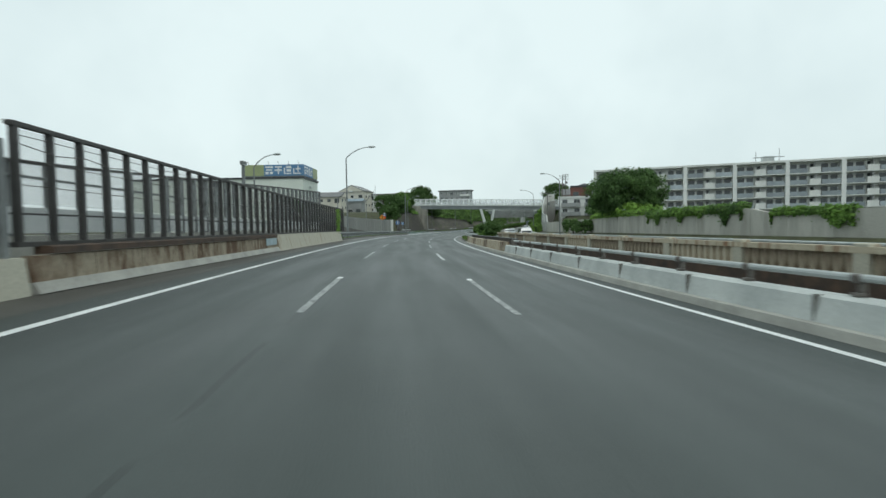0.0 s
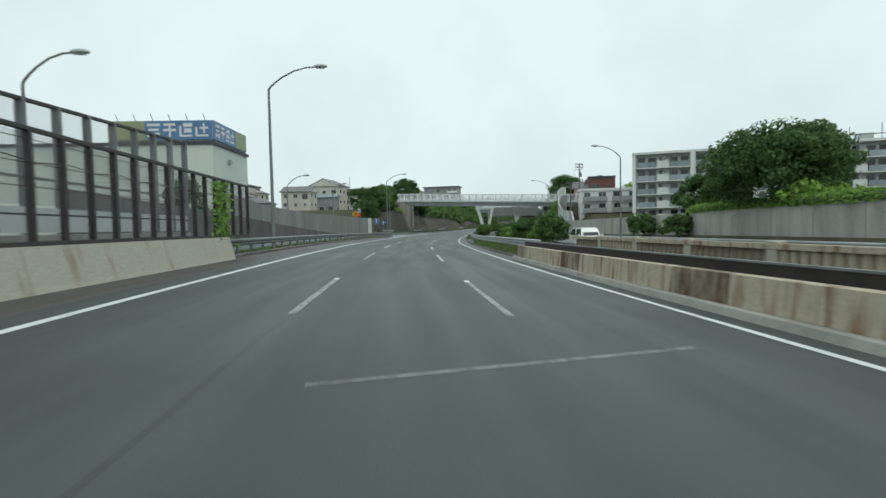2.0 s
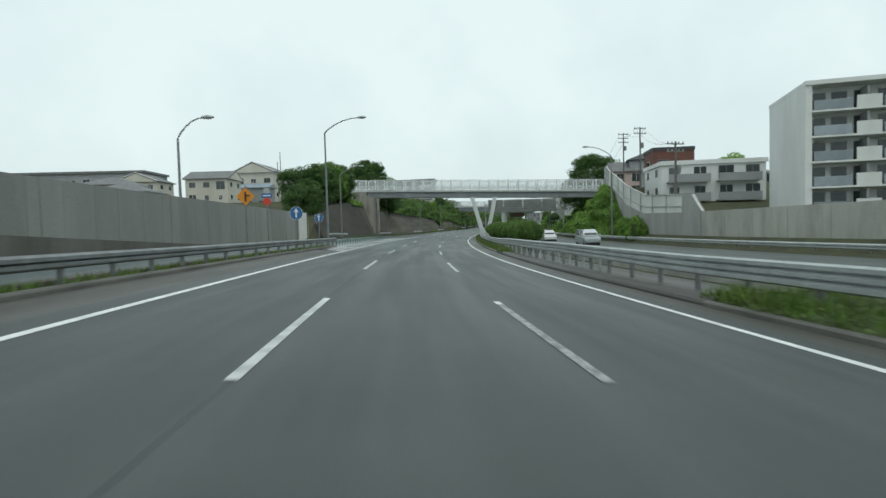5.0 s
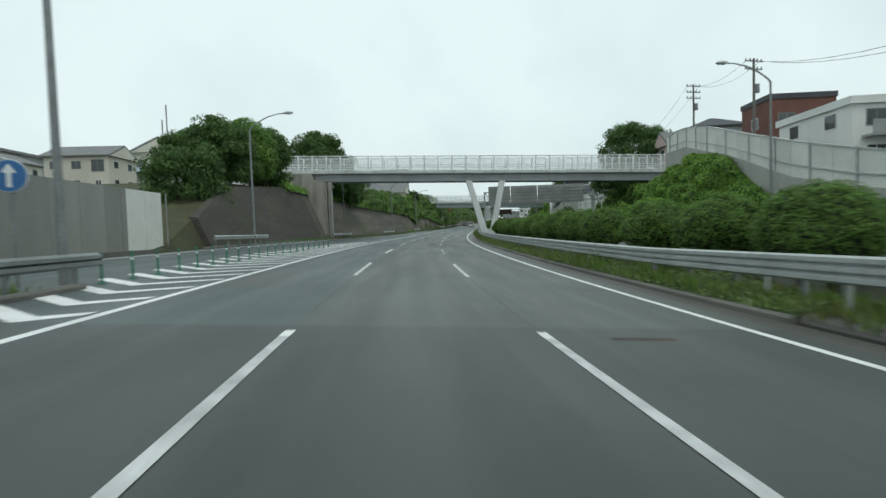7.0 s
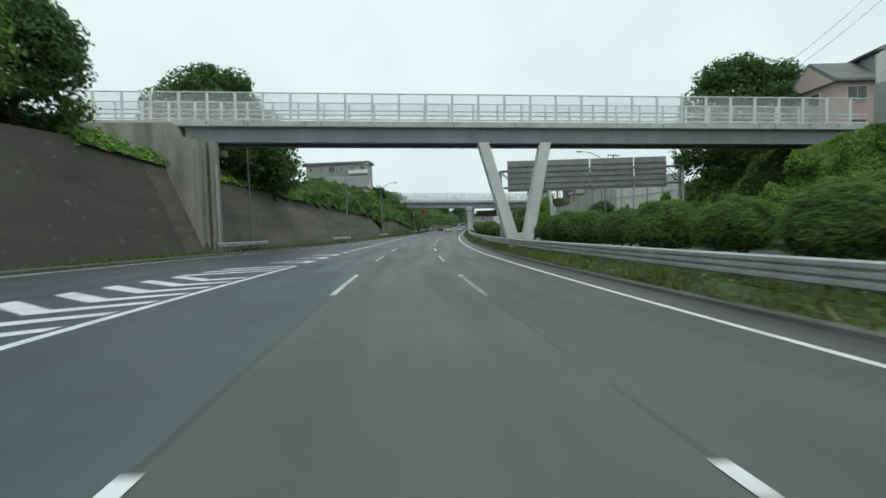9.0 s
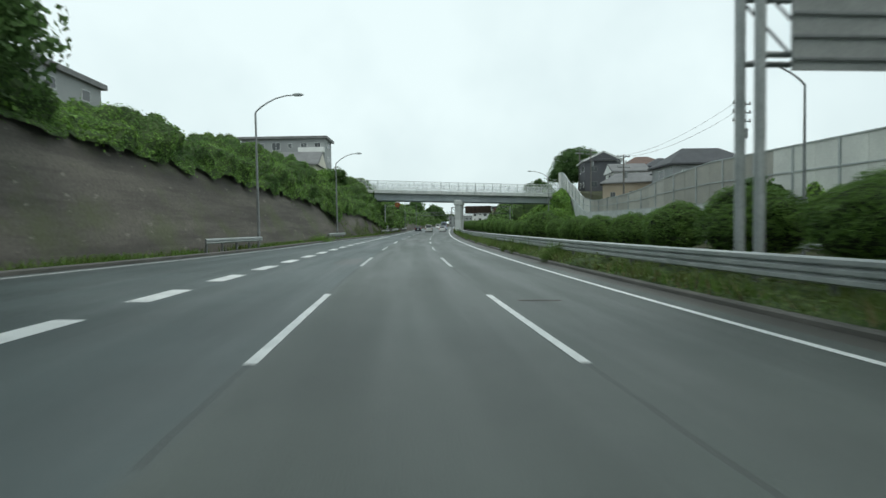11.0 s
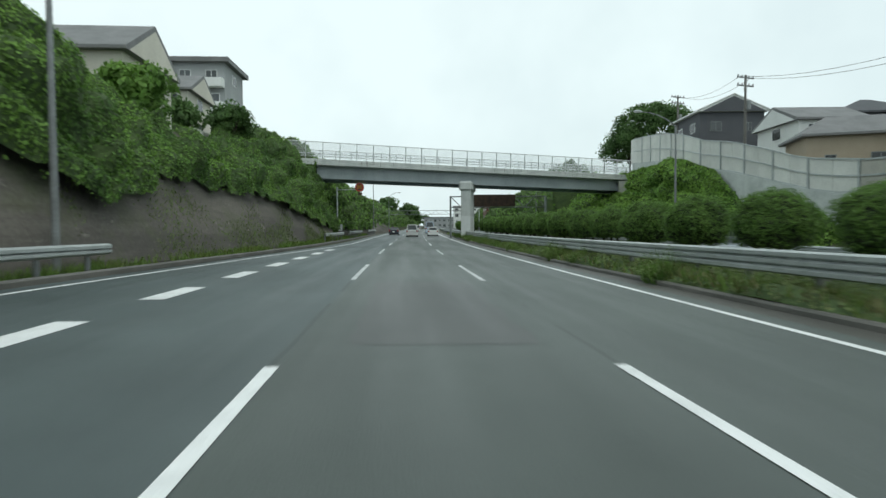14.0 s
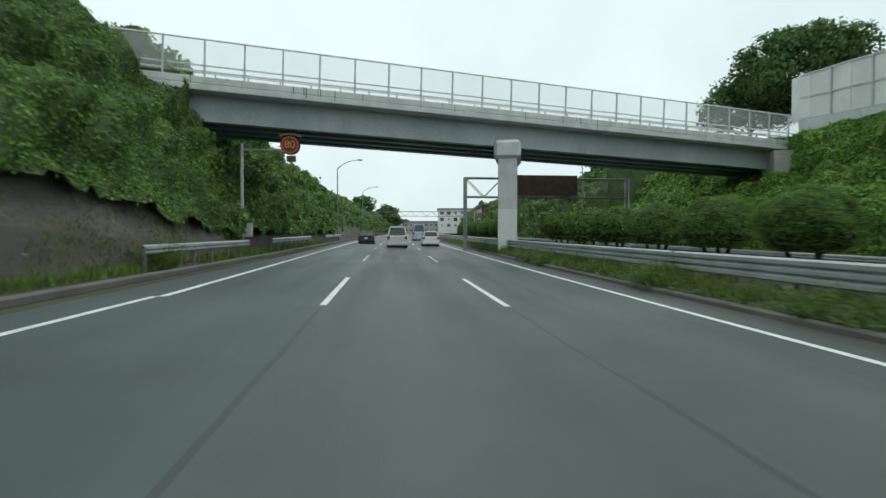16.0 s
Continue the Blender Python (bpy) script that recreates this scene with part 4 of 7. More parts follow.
for s0, s1 in ((58, 94), (120, 600)):
    solid("median_verge", sweep([(6.46, 0.12), (7.2, 0.16), (8.3, 0.12), (9.9, -0.1), (10.2, -0.5)], s0, s1, 2.0, closed=False), SOIL,
          "earth verge of the median under grass", "verge", kind="structure")
solid("median_paving", sweep([(6.34, -0.4), (6.36, 0.03), (6.4, 0.1), (6.48, 0.16), (6.6, 0.19), (8.3, 0.19), (10.2, -0.1), (10.3, -0.5)], 92, 123, 2.0, closed=False, uv=True), ASPHALT_OLD,
      "bare dark asphalt median without planting", "pavement", kind="structure")


def on_median(lo, hi):
    def place(rng):
        while True:
            s, u = rng.uniform(lo, hi), 6.38 + rng.beta(1.1, 1.6) * 2.0
            d = 0.5 + noise.noise(Vector((s * 0.45, u * 1.3, 1.0)))
            if rng.random() < 0.35 + d and not 92.5 < s < 120.5:
                return P(s, u, 0.12), rng.uniform(0.5, 1.2) * (0.7 + 0.7 * max(0, d))
    return place


vines("median_ground_cover", "low leafy ground cover and weeds along the median", 59, 91.5,
      lambda s: [(6.36, plane(s, 6.3) + 0.09), (6.5, plane(s, 6.5) + 0.19), (6.9, plane(s, 6.9) + 0.26), (7.8, plane(s, 7.8) + 0.26), (8.6, plane(s, 8.6) + 0.1)],
      12000, 0.075, LEAF_WEED, 35, 0.20, skirt=False)
vines("median_ground_cover", "low leafy ground cover and weeds along the median", 123, 340,
      lambda s: [(6.36, plane(s, 6.3) + 0.09), (6.5, plane(s, 6.5) + 0.19), (6.9, plane(s, 6.9) + 0.26), (7.8, plane(s, 7.8) + 0.26), (8.6, plane(s, 8.6) + 0.1)],
      60000, 0.075, LEAF_WEED, 36, 0.22, skirt=False)
tufts("median_grass", "uneven green grass and weeds on the median", 60000, on_median(59, 330), 0.34, GRASS, 31)
tufts("median_grass", "dry straw-coloured grass on the median", 9000, on_median(136, 260), 0.34, STRAW, 32)


def at_toe(lo, hi, wide):
    def place(rng):
        while True:
            s = rng.uniform(lo, hi)
            if rng.random() < 0.4 + noise.noise(Vector((s * 0.2, 7.0, 2.0))):
                return P(s, float(table(TOE, s)) + rng.uniform(-0.3, wide), -0.02), rng.uniform(0.4, 1.3)
    return place


tufts("bank_grass", "grass and weeds at the foot of the mortar slope", 14000, at_toe(165, 330, 0.9), 0.32, GRASS, 33)
def on_slope(rng):
    while True:
        s, f = rng.uniform(254, 296), rng.beta(1.1, 1.8) * 0.75
        if noise.noise(Vector((s * 0.22, f * 3.0, 8.0))) + 0.35 - 0.5 * f > rng.random() * 0.6:
            c = face(s)
            return Q(s, c[0][0] + (c[1][0] - c[0][0]) * f, c[0][1] + (c[1][1] - c[0][1]) * f), rng.uniform(0.4, 1.1)


tufts("slope_grass", "thin grass and moss grown over the foot of the mortar slope", 6000, on_slope, 0.15, LEAF_WEED, 37)
tufts("kerb_weeds", "sparse weeds behind the kerb", 2500, lambda rng: (P(rng.uniform(54, 126), rng.uniform(-8.0, -7.3), 0.0), rng.uniform(0.3, 1.0)), 0.3, GRASS, 34)


def weed_clump(label, s, u, r, h, seed, material):
    """A stand of tall weeds: many thin leaning blades, and small leaves on the stems."""
    rng = np.random.default_rng(seed)
    ob = thing("weed_bush", label, "bush", at(s, u, 0.1))
    n = 420
    a, d = rng.uniform(0, 2 * math.pi, n), r * np.sqrt(rng.random(n))
    foot = np.stack((d * np.cos(a), d * np.sin(a), np.full(n, -0.1)), axis=1)
    up = h * rng.uniform(0.5, 1.15, n) * (1.1 - 0.5 * d / r)
    tip = foot + np.stack((rng.normal(0, 0.22, n) * up + foot[:, 0] * 0.5, rng.normal(0, 0.22, n) * up + foot[:, 1] * 0.5, up), axis=1)
    side = np.stack((-np.sin(a), np.cos(a), np.zeros(n)), axis=1) * 0.014
    v = np.stack((foot - side, foot + side, tip), axis=1).reshape(-1, 3)
    me = bpy.data.meshes.new("blade_mass")
    me.from_pydata(v.tolist(), [], [(3 * k, 3 * k + 1, 3 * k + 2) for k in range(n)])
    me.materials.append(material)
    part("blade_mass", me, None, ob)
    f = rng.uniform(0.3, 1.0, (600, 1))
    k = rng.integers(0, n, 600)
    part("leaves", quads("leaves", foot[k] * (1 - f) + tip[k] * f + rng.normal(0, 0.03, (600, 3)), np.tile((0.0, 0.0, 1.0), (600, 1)), 0.04, LEAF_WEED, rng, flat=0.7, long=2.4), None, ob)
    part("stem", tube([(0, 0, -0.15), (0.05, 0.05, h * 0.6)], 0.012, 5), BARK, ob)


for i, (s, u, r, h, m_) in enumerate(((231.5, 6.9, 0.5, 0.95, GRASS), (134, 6.9, 0.4, 0.8, GRASS), (137, 6.8, 0.35, 0.6, GRASS), (262, 6.8, 0.5, 0.9, GRASS),
                                      (284, 6.9, 0.6, 1.0, GRASS), (279, 6.7, 0.4, 0.7, GRASS), (240.5, -9.6, 1.3, 1.0, LEAF_BRIGHT), (290, -8.4, 0.6, 1.2, GRASS),
                                      (257.5, 6.7, 0.4, 0.7, LEAF_MID), (247, 6.8, 0.35, 0.6, GRASS))):
    weed_clump("straggly green weeds grown up beside the road", s, u, r, h, 40 + i, m_)

r = random.Random(77)
for i in range(46):
    s, h = r.uniform(206, 322), r.uniform(0.45, 1.0)
    weed_clump("straggly green weeds grown up beside the guard rail", s, r.uniform(6.6, 7.3), 0.25 + 0.3 * h, h, 400 + i, (GRASS, LEAF_MID, GRASS)[i % 3])

# vine grown into the end of the dark fence
rng = np.random.default_rng(50)
n = 1500
ss, zz = rng.uniform(51.5, 55.5, n), rng.uniform(0.1, 3.0, n)
keep = rng.random(n) < np.clip(1.2 - np.abs(ss - 53.4) * 1.1, 0.02, 1)
cen = np.array([P(s, -6.95 + rng.uniform(-0.05, 0.12), z) for s, z in zip(ss[keep], zz[keep])])
ob = thing("fence_vine", "yellow-green vine climbing the end of the dark fence", "vine")
part("leaves", quads("leaves", cen, np.tile((0.9, -0.3, 0.2), (len(cen), 1)), 0.13, LEAF_BRIGHT, rng, flat=0.6, long=1.2), None, ob)
part("stem", tube([P(53.2, -6.98, 0.0), P(53.4, -6.98, 1.2), P(52.8, -6.98, 2.8)], 0.02, 5), BARK, ob)

# ---- median hedge ----
hedge = []
for v in range(6):
    rng = np.random.default_rng(60 + v)
    n = 17000 if v < 4 else 5000
    d = rng.normal(0, 1, (n, 3))
    d /= np.linalg.norm(d, axis=1, keepdims=True)

    def lump(q):
        q = Vector(q)
        return 1 + 0.17 * noise.noise(q * 1.5 + Vector((v * 5, 0, 0))) + 0.12 * noise.noise(q * 4.0 + Vector((0, v * 5, 0))) + 0.05 * noise.noise(q * 10 + Vector((v, v, 3)))

    # fewer leaves low down, so the shade-coloured inside shows
    d = d[(d[:, 2] > -0.3) | (rng.random(n) < 0.45)]
    n = len(d)
    swell_of = np.array([lump(q) for q in d])
    pts = d * (swell_of * rng.uniform(0.90, 1.06, n))[:, None]
    pts[:, 2] = np.maximum(pts[:, 2], -0.78 + 0.25 * rng.random(n))
    sh = thing("hedge_shrub", "rounded dense green shrub clipped on the median", "shrub", group="median hedge")
    part("foliage", blades("foliage", pts, d + np.array((0, 0, 0.3)), 0.034 if v < 4 else 0.06, LEAF_HEDGE, rng), None, sh)
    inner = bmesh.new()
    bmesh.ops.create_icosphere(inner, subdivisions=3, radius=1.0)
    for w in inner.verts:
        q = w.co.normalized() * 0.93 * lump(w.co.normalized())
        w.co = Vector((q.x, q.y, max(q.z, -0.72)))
    part("inner_mass", inner, TWIGS_SHADED, sh, "twigs inside the shrub, coloured dark for the shade there")
    for k in range(3):
        part("stem", tube([(0.10 * math.cos(k * 2.1), 0.12 * math.sin(k * 2.1), -3.2), (0.16 * math.cos(k * 2.1 + 0.4), 0.2 * math.sin(k * 2.1), -1.6), (0.45 * math.cos(k * 2.1), 0.5 * math.sin(k * 2.1), -0.5)], 0.06, 6), BARK, sh)
    hedge.append(sh)
spots = [66.2, 69.2, 75.0, 78.3, 81.6, 85.0, 88.6, 126.0, 130.0, 134.2]
s = 139.8
while s < 345:
    spots.append(s)
    s = s + 3.95 if s < 202 else 206.7 if s < 206 else s + 3.6
bushes = []
for v, (m_, sp) in enumerate(((LEAF_MID, (1.3, 1.4, 0.9)), (LEAF_DARK, (1.1, 1.2, 1.1)), (LEAF_BRIGHT, (1.2, 1.3, 0.75)))):
    rng = np.random.default_rng(160 + v)
    pts, nor, _ = crown_points(rng, 90, 90, sp, 0.36)
    sh = thing("median_bush", ("loose green bush grown up on the median", "tall dark bush on the median", "pale yellow-green bush on the median")[v], "bush", group="median bushes")
    part("foliage", quads("foliage", pts + np.array((0, 0, 0.75 + sp[2])), nor, 0.08, m_, rng, flat=0.5, long=1.7), None, sh)
    part("stem", tube([(0, 0, -0.3), (0.1, 0.05, 0.6), (0.05, 0.1, 0.9 + sp[2])], 0.05, 6, r1=0.02), BARK, sh)
    bushes.append(sh)
used, used_bush = set(), set()
for i, s in enumerate(spots):
    if s < 100:
        v = (1, 0, 1, 0, 2, 0, 1)[i % 7]
        k = (0.88, 0.82, 0.86, 0.72, 0.66, 0.76, 0.7)[i % 7]
        m_ = atq(s, 9.3 + 0.3 * (i % 2), plane(s, 8.0) - 0.05, i * 60) @ Matrix.Diagonal((k, k, k, 1))
        if v in used_bush:
            copy_thing(bushes[v], m_ @ Matrix.Diagonal((*[1 / q for q in bushes[v].scale], 1)))
        else:
            used_bush.add(v)
            bushes[v].matrix_world = m_
        continue
    if 185.6 < s < 190.2 or 301 < s < 312.5 or 314 < s < 317.6:
        continue
    v = i % 4 if s < 292 else 4 + i % 2
    k = 1 + 0.24 * noise.noise(Vector((s * 0.37, 3.0, 0)))
    wide, deep, high, mid = (float(np.interp(s, (150, 200, 207, 217, 221, 225, 232, 242, 282), r)) * k for r in ((1.15, 1.15, 0.88, 0.88, 1.2, 0.88, 0.88, 0.98, 1.02), (1.45, 1.50, 0.98, 0.98, 1.4, 0.98, 0.98, 1.05, 1.14), (0.96, 1.00, 0.74, 0.74, 1.0, 0.74, 0.74, 0.88, 0.88), (1.60 / k, 1.66 / k, 1.40 / k, 1.40 / k, 1.65 / k, 1.40 / k, 1.42 / k, 1.60 / k, 1.78 / k)))
    m_ = atq(s, 9.25 + 0.2 * noise.noise(Vector((s, 9.0, 0))), plane(s, 8.0) + mid, (i * 47) % 20 - 10) @ Matrix.Diagonal((wide, deep, high, 1))
    if v in used:
        copy_thing(hedge[v], m_ @ Matrix.Diagonal((*[1 / q for q in hedge[v].scale], 1)))
    else:
        used.add(v)
        hedge[v].matrix_world = m_


# ---- right roadside ----
BRACKET = mat("dark_grey_cast_iron", (0.17, 0.16, 0.145), (0.09, 0.08, 0.07), rough=0.7, big=3, fine=20)
rb = thing("concrete_barrier", "whitewashed concrete barrier with a tubular rail on dark brackets", "barrier", kind="structure")
part("footing", sweep([(5.62, 0), (5.66, 0.14), (5.9, 0.16), (6.4, 0.16), (6.4, 0)], -60, 60.5), CONCRETE, rb)
for k in range(24):
    a = 33.4 - 3.4 * (k + 1)
    part("segment", sweep([(5.80, 0.15), (5.88, 0.52), (5.95, 0.56), (6.28, 0.56), (6.3, 0.15)], a + 0.01, a + 3.39, 1.7), CONCRETE_WHITE, rb)
    part("joint", sweep(rect(5.80, 6.29, 0.16, 0.552), a - 0.012, a + 0.012, 0.024), CONCRETE_DARK, rb, "dark joint between the segments")
for k in range(16):
    s = 32.5 - 2.33 * k
    part("bracket", boxes((-0.08, -0.07, 0, 0.10, 0.07, 0.07), (0.0, -0.05, 0.06, 0.10, 0.05, 0.26), (-0.09, -0.07, 0.20, 0.07, 0.07, 0.33), bevel=0.02), BRACKET, rb, "dark grey cast bracket").matrix_world = at(s, 6.14, 0.555)
part("rail", tube([P(s, 6.14, 0.83) for s in np.arange(-60, 34, 2.0)], 0.055, 10), GALV, rb, "pale tubular rail")
rb2 = thing("concrete_barrier", "rust-streaked concrete barrier with a black steel beam behind", "barrier", kind="structure")
for k in range(13):
    a = 33.4 + 2.05 * k
    part("segment", sweep([(5.85, 0.16), (5.90, 0.72), (6.10, 0.74), (6.25, 0.16)], a + 0.015, a + 2.035, 1.0), STREAKED if k % 4 else RUSTY, rb2)
part("beam", sweep(rect(6.5, 6.62, 0.3, 0.92), 33.4, 61.0), BLACK_STEEL, rb2, "black weathered steel beam")
part("beam_cap", sweep(rect(6.46, 6.66, 0.92, 0.96), 33.4, 61.0), GALV_DARK, rb2)
for k in range(10):
    part("strut", sweep(rect(6.2, 6.5, 0.3, 0.5), 34 + 2.9 * k, 34.12 + 2.9 * k, 0.12), RUST_DARK, rb2)
bal = thing("baluster_parapet", "rusty old parapet with concrete balusters across the gap", "parapet", kind="structure")
part("top_beam", sweep(rect(9.35, 9.65, 0.68, 0.82), -30, 62, 2.0, Q), STREAKED, bal)
part("bottom_beam", sweep(rect(9.35, 9.65, -0.6, 0.08), -30, 62, 2.0, Q), RUST_DARK, bal)
one = mesh_of("baluster", boxes((-0.07, -0.11, 0, 0.07, 0.11, 0.62), bevel=0.02), STREAKED)
one_rusty = mesh_of("baluster", boxes((-0.07, -0.11, 0, 0.07, 0.11, 0.62), bevel=0.02), RUSTY)
pil = mesh_of("pillar", boxes((-0.14, -0.2, 0, 0.14, 0.2, 0.84), bevel=0.02), CONCRETE_STAINED)
for k in range(240):
    s = -20 + 0.34 * k
    if k % 12 == 0:
        part("pillar", pil, None, bal).matrix_world = atq(s, 9.5, 0.05)
    else:
        part("baluster", one if k % 36 < 12 else one_rusty, None, bal).matrix_world = atq(s, 9.5, 0.07)
gap = thing("viaduct_beam", "dark rusty steel beam in the gap between the carriageways", "beam", kind="structure")
part("girder", sweep(rect(6.9, 7.3, -0.3, 0.28), -60, 60), RUST_DARK, gap)
part("girder", sweep(rect(8.3, 8.6, -0.5, 0.25), -60, 61), RUST_DARK, gap)
solid("concrete_kerb", sweep(rect(10.0, 10.6, -0.6, 0.1), 62, 400, 4, Q), CONCRETE, "pale concrete kerb beside the opposite carriageway", "kerb", kind="structure")

WALL_OLD = mat("weathered_pale_wall", (0.44, 0.435, 0.39), (0.27, 0.265, 0.23), rough=0.85, big=0.7, fine=14, stretch=(1, 1, 0.25), contrast=(0.42, 0.72), bump=0.1, rand=0.08)
WALL_TALL = mat("pale_grey_concrete_wall", (0.36, 0.365, 0.34), (0.28, 0.285, 0.265), rough=0.8, big=0.5, fine=14, stretch=(1, 1, 0.3), bump=0.08, rand=0.05)
rw = thing("noise_wall_right", "grey retaining wall topped by pale screens", "wall", kind="structure")
for k in range(48):
    a = -60 + 4.0 * k
    part("wall_section", sweep(lambda s: rect(rwall_u(s), rwall_u(s) + 0.35, -0.6, rwall_top(s)), a + 0.02, a + 3.98, 1.98, Q), WALL_OLD if a < 126 else WALL_TALL, rw, "grey wall section")
part("base_wall", sweep(lambda s: rect(rwall_u(s) - 0.05, rwall_u(s) + 0.4, -0.6, float(np.interp(s, (128, 143, 150, 160, 172, 182), (2.55, 2.85, 4.2, 7.0, 9.3, 9.9)))), 128, 182, 2.0, Q), WALL_TALL, rw, "pale concrete base wall")
for k in range(27):
    a = 128 + 2.0 * k
    part("screen_panel", sweep(lambda s: rect(rwall_u(s) + 0.1, rwall_u(s) + 0.2, float(np.interp(s, (128, 143, 150, 160, 172, 182), (2.5, 2.8, 4.1, 6.9, 9.2, 9.8))), rwall_top(s)), a + 0.02, a + 1.98, 1.96, Q),
         PANEL_PALE, rw)
    if k % 2 == 0:
        part("post", sweep(lambda s: rect(rwall_u(s), rwall_u(s) + 0.1, -0.3, rwall_top(s) + 0.05), a - 0.08, a + 0.08, 0.16, Q), GALV, rw)
for f in (0.35, 0.98):
    part("rail", sweep(lambda s: rect(rwall_u(s) + 0.02, rwall_u(s) + 0.1, *(float(np.interp(s, (128, 143, 150, 160, 172, 182), (2.5, 2.8, 4.1, 6.9, 9.2, 9.8))) * (1 - f) + rwall_top(s) * f + d for d in (-0.05, 0.05))), 128, 181, 2.0, Q), GALV, rw)


def r3_top(s):
    return float(np.interp(s, (232, 239, 242, 246, 253, 262, 265.4, 270.5, 275, 280, 285.5, 290, 296, 305, 309), (6.9, 6.3, 6.0, 5.5, 5.15, 5.05, 5.2, 5.9, 7.2, 8.5, 9.5, 10.8, 12.0, 13.1, 13.4)))


def r3_mid(s):
    return float(np.interp(s, (236, 247, 268, 280, 300, 309), (3.2, 3.2, 3.4, 6.0, 9.2, 10.0)))


r3 = thing("noise_wall_right", "pale ribbed noise screen stepping up the bank to the bridge", "wall", kind="structure")
part("base_wall", sweep(lambda s: rect(rwall_u(s) - 0.05, rwall_u(s) + 0.4, -0.6, r3_mid(s)), 206, 309, 2.0, Q), CONCRETE_WHITE, r3, "pale concrete base wall")
for k in range(52):
    a = 206 + 2.0 * k
    part("screen_panel", sweep(lambda s: rect(rwall_u(s) + 0.1, rwall_u(s) + 0.2, r3_mid(s), r3_top(s)), a + 0.02, a + 1.98, 1.96, Q), PANEL_BROWN if 8 < k < 30 else PANEL_PALE, r3)
    if k % 2 == 0:
        part("post", sweep(lambda s: rect(rwall_u(s), rwall_u(s) + 0.1, r3_mid(s) - 1.0, r3_top(s) + 0.04), a - 0.07, a + 0.07, 0.14, Q), GALV, r3)
for f in (0.02, 0.5, 1.0):
    part("rail", sweep(lambda s: rect(rwall_u(s) + 0.03, rwall_u(s) + 0.1, *(r3_mid(s) * (1 - f) + r3_top(s) * f + d for d in (-0.05, 0.05))), 206, 309, 2.0, Q), GALV, r3)


# ---- bridges ----
def oriented(a, b, h=0.0):
    """A pose at a whose x axis runs level towards b."""
    d = b - a
    return Matrix.Translation(a) @ Matrix.Rotation(math.atan2(d.y, d.x), 4, "Z") @ Matrix.Rotation(-math.atan2(d.z, math.hypot(d.x, d.y)), 4, "Y")


a, b = Q(186.2, -23.5, 9.75), Q(188.4, 35.0, 8.2)
length = (b - a).length
fb = thing("footbridge", "pale steel footbridge with white mesh parapets on a V-shaped pier", "bridge", oriented(a, b), kind="structure")
for y in (0.35, 2.35):
    part("girder", boxes((8.0, y, -1.14, length, y + 0.28, -0.12), (8.0, y - 0.12, -1.2, length, y + 0.4, -1.12), (8.0, y - 0.12, -0.2, length, y + 0.4, -0.12)), FOOT_STEEL, fb, "grey painted steel girder")
for k in range(10):
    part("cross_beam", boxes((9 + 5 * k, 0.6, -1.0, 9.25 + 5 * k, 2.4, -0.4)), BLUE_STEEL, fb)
part("deck", boxes((0, 0.0, -0.12, length, 3.1, 0.28), bevel=0.02), CONCRETE_WHITE, fb, "pale concrete deck edge")
rs = random.Random(5)
stain = boxes(*[(x, -0.004, 0.26 - rs.uniform(0.08, 0.34), x + rs.uniform(0.02, 0.07), 0.0, 0.26) for x in [rs.uniform(0.5, 57) for _ in range(44)]])
part("drip_stain", stain, CONCRETE_DARK, fb, "dark drip stains under the joints")
pp, ss_, mm = (mesh_of("parapet_post", boxes((-0.09, -0.05, 0, 0.09, 0.05, 2.0), bevel=0.01), WHITE_STEEL),
               mesh_of("mesh_panel", boxes((0.08, -0.01, 0.25, 1.82, 0.01, 1.92)), SCREEN_WHITE), mesh_of("pipe_rail", tube([(0, 0, 0), (length, 0, 0)], 0.05, 8), WHITE_STEEL))
for y in (0.12, 2.98):
    for k in range(int(length / 1.9) + 1):
        part("parapet_post", pp, None, fb).matrix_local = Matrix.Translation((0.1 + 1.9 * k, y, 0.28))
        if k < int(length / 1.9):
            part("mesh_panel", ss_, None, fb).matrix_local = Matrix.Translation((0.1 + 1.9 * k, y, 0.28))
    for z in (0.75, 1.05, 2.24):
        part("pipe_rail", mm, None, fb).matrix_local = Matrix.Translation((0, y + (0.12 if z < 2 else 0), z))
    part("hand_rail", boxes((0, y - 0.04, 0.36, length, y + 0.04, 0.46)), WHITE_STEEL, fb)

vp = thing("bridge_pier", "pale concrete V-shaped pier standing in the median", "pier", kind="structure")
for top, foot in (((5.0, 5.8), (7.3, 8.2)), ((9.55, 10.35), (7.8, 8.6))):
    bm = bmesh.new()
    lo = [Q(s, u, -0.6) for s, u in ((187.4, foot[0]), (188.4, foot[0]), (188.4, foot[1]), (187.4, foot[1]))]
    hi = [Q(s, u, 7.98 - 0.03 * u) for s, u in ((187.4, top[0]), (188.4, top[0]), (188.4, top[1]), (187.4, top[1]))]
    vs = [bm.verts.new(p) for p in lo + hi]
    for f in ((0, 1, 2, 3), (7, 6, 5, 4), (0, 4, 5, 1), (1, 5, 6, 2), (2, 6, 7, 3), (3, 7, 4, 0)):
        bm.faces.new([vs[i] for i in f])
    bmesh.ops.recalc_face_normals(bm, faces=bm.faces)
    bmesh.ops.bevel(bm, geom=list(bm.edges), offset=0.06, segments=1, affect="EDGES")
    part("leg", bm, PIER_PAINT, vp)
bm = bmesh.new()
vs = [bm.verts.new(Q(s, u, z)) for s in (187.46, 188.34) for u, z in ((7.4, -0.6), (8.7, -0.6), (8.5, 1.2), (7.3, 1.2))]
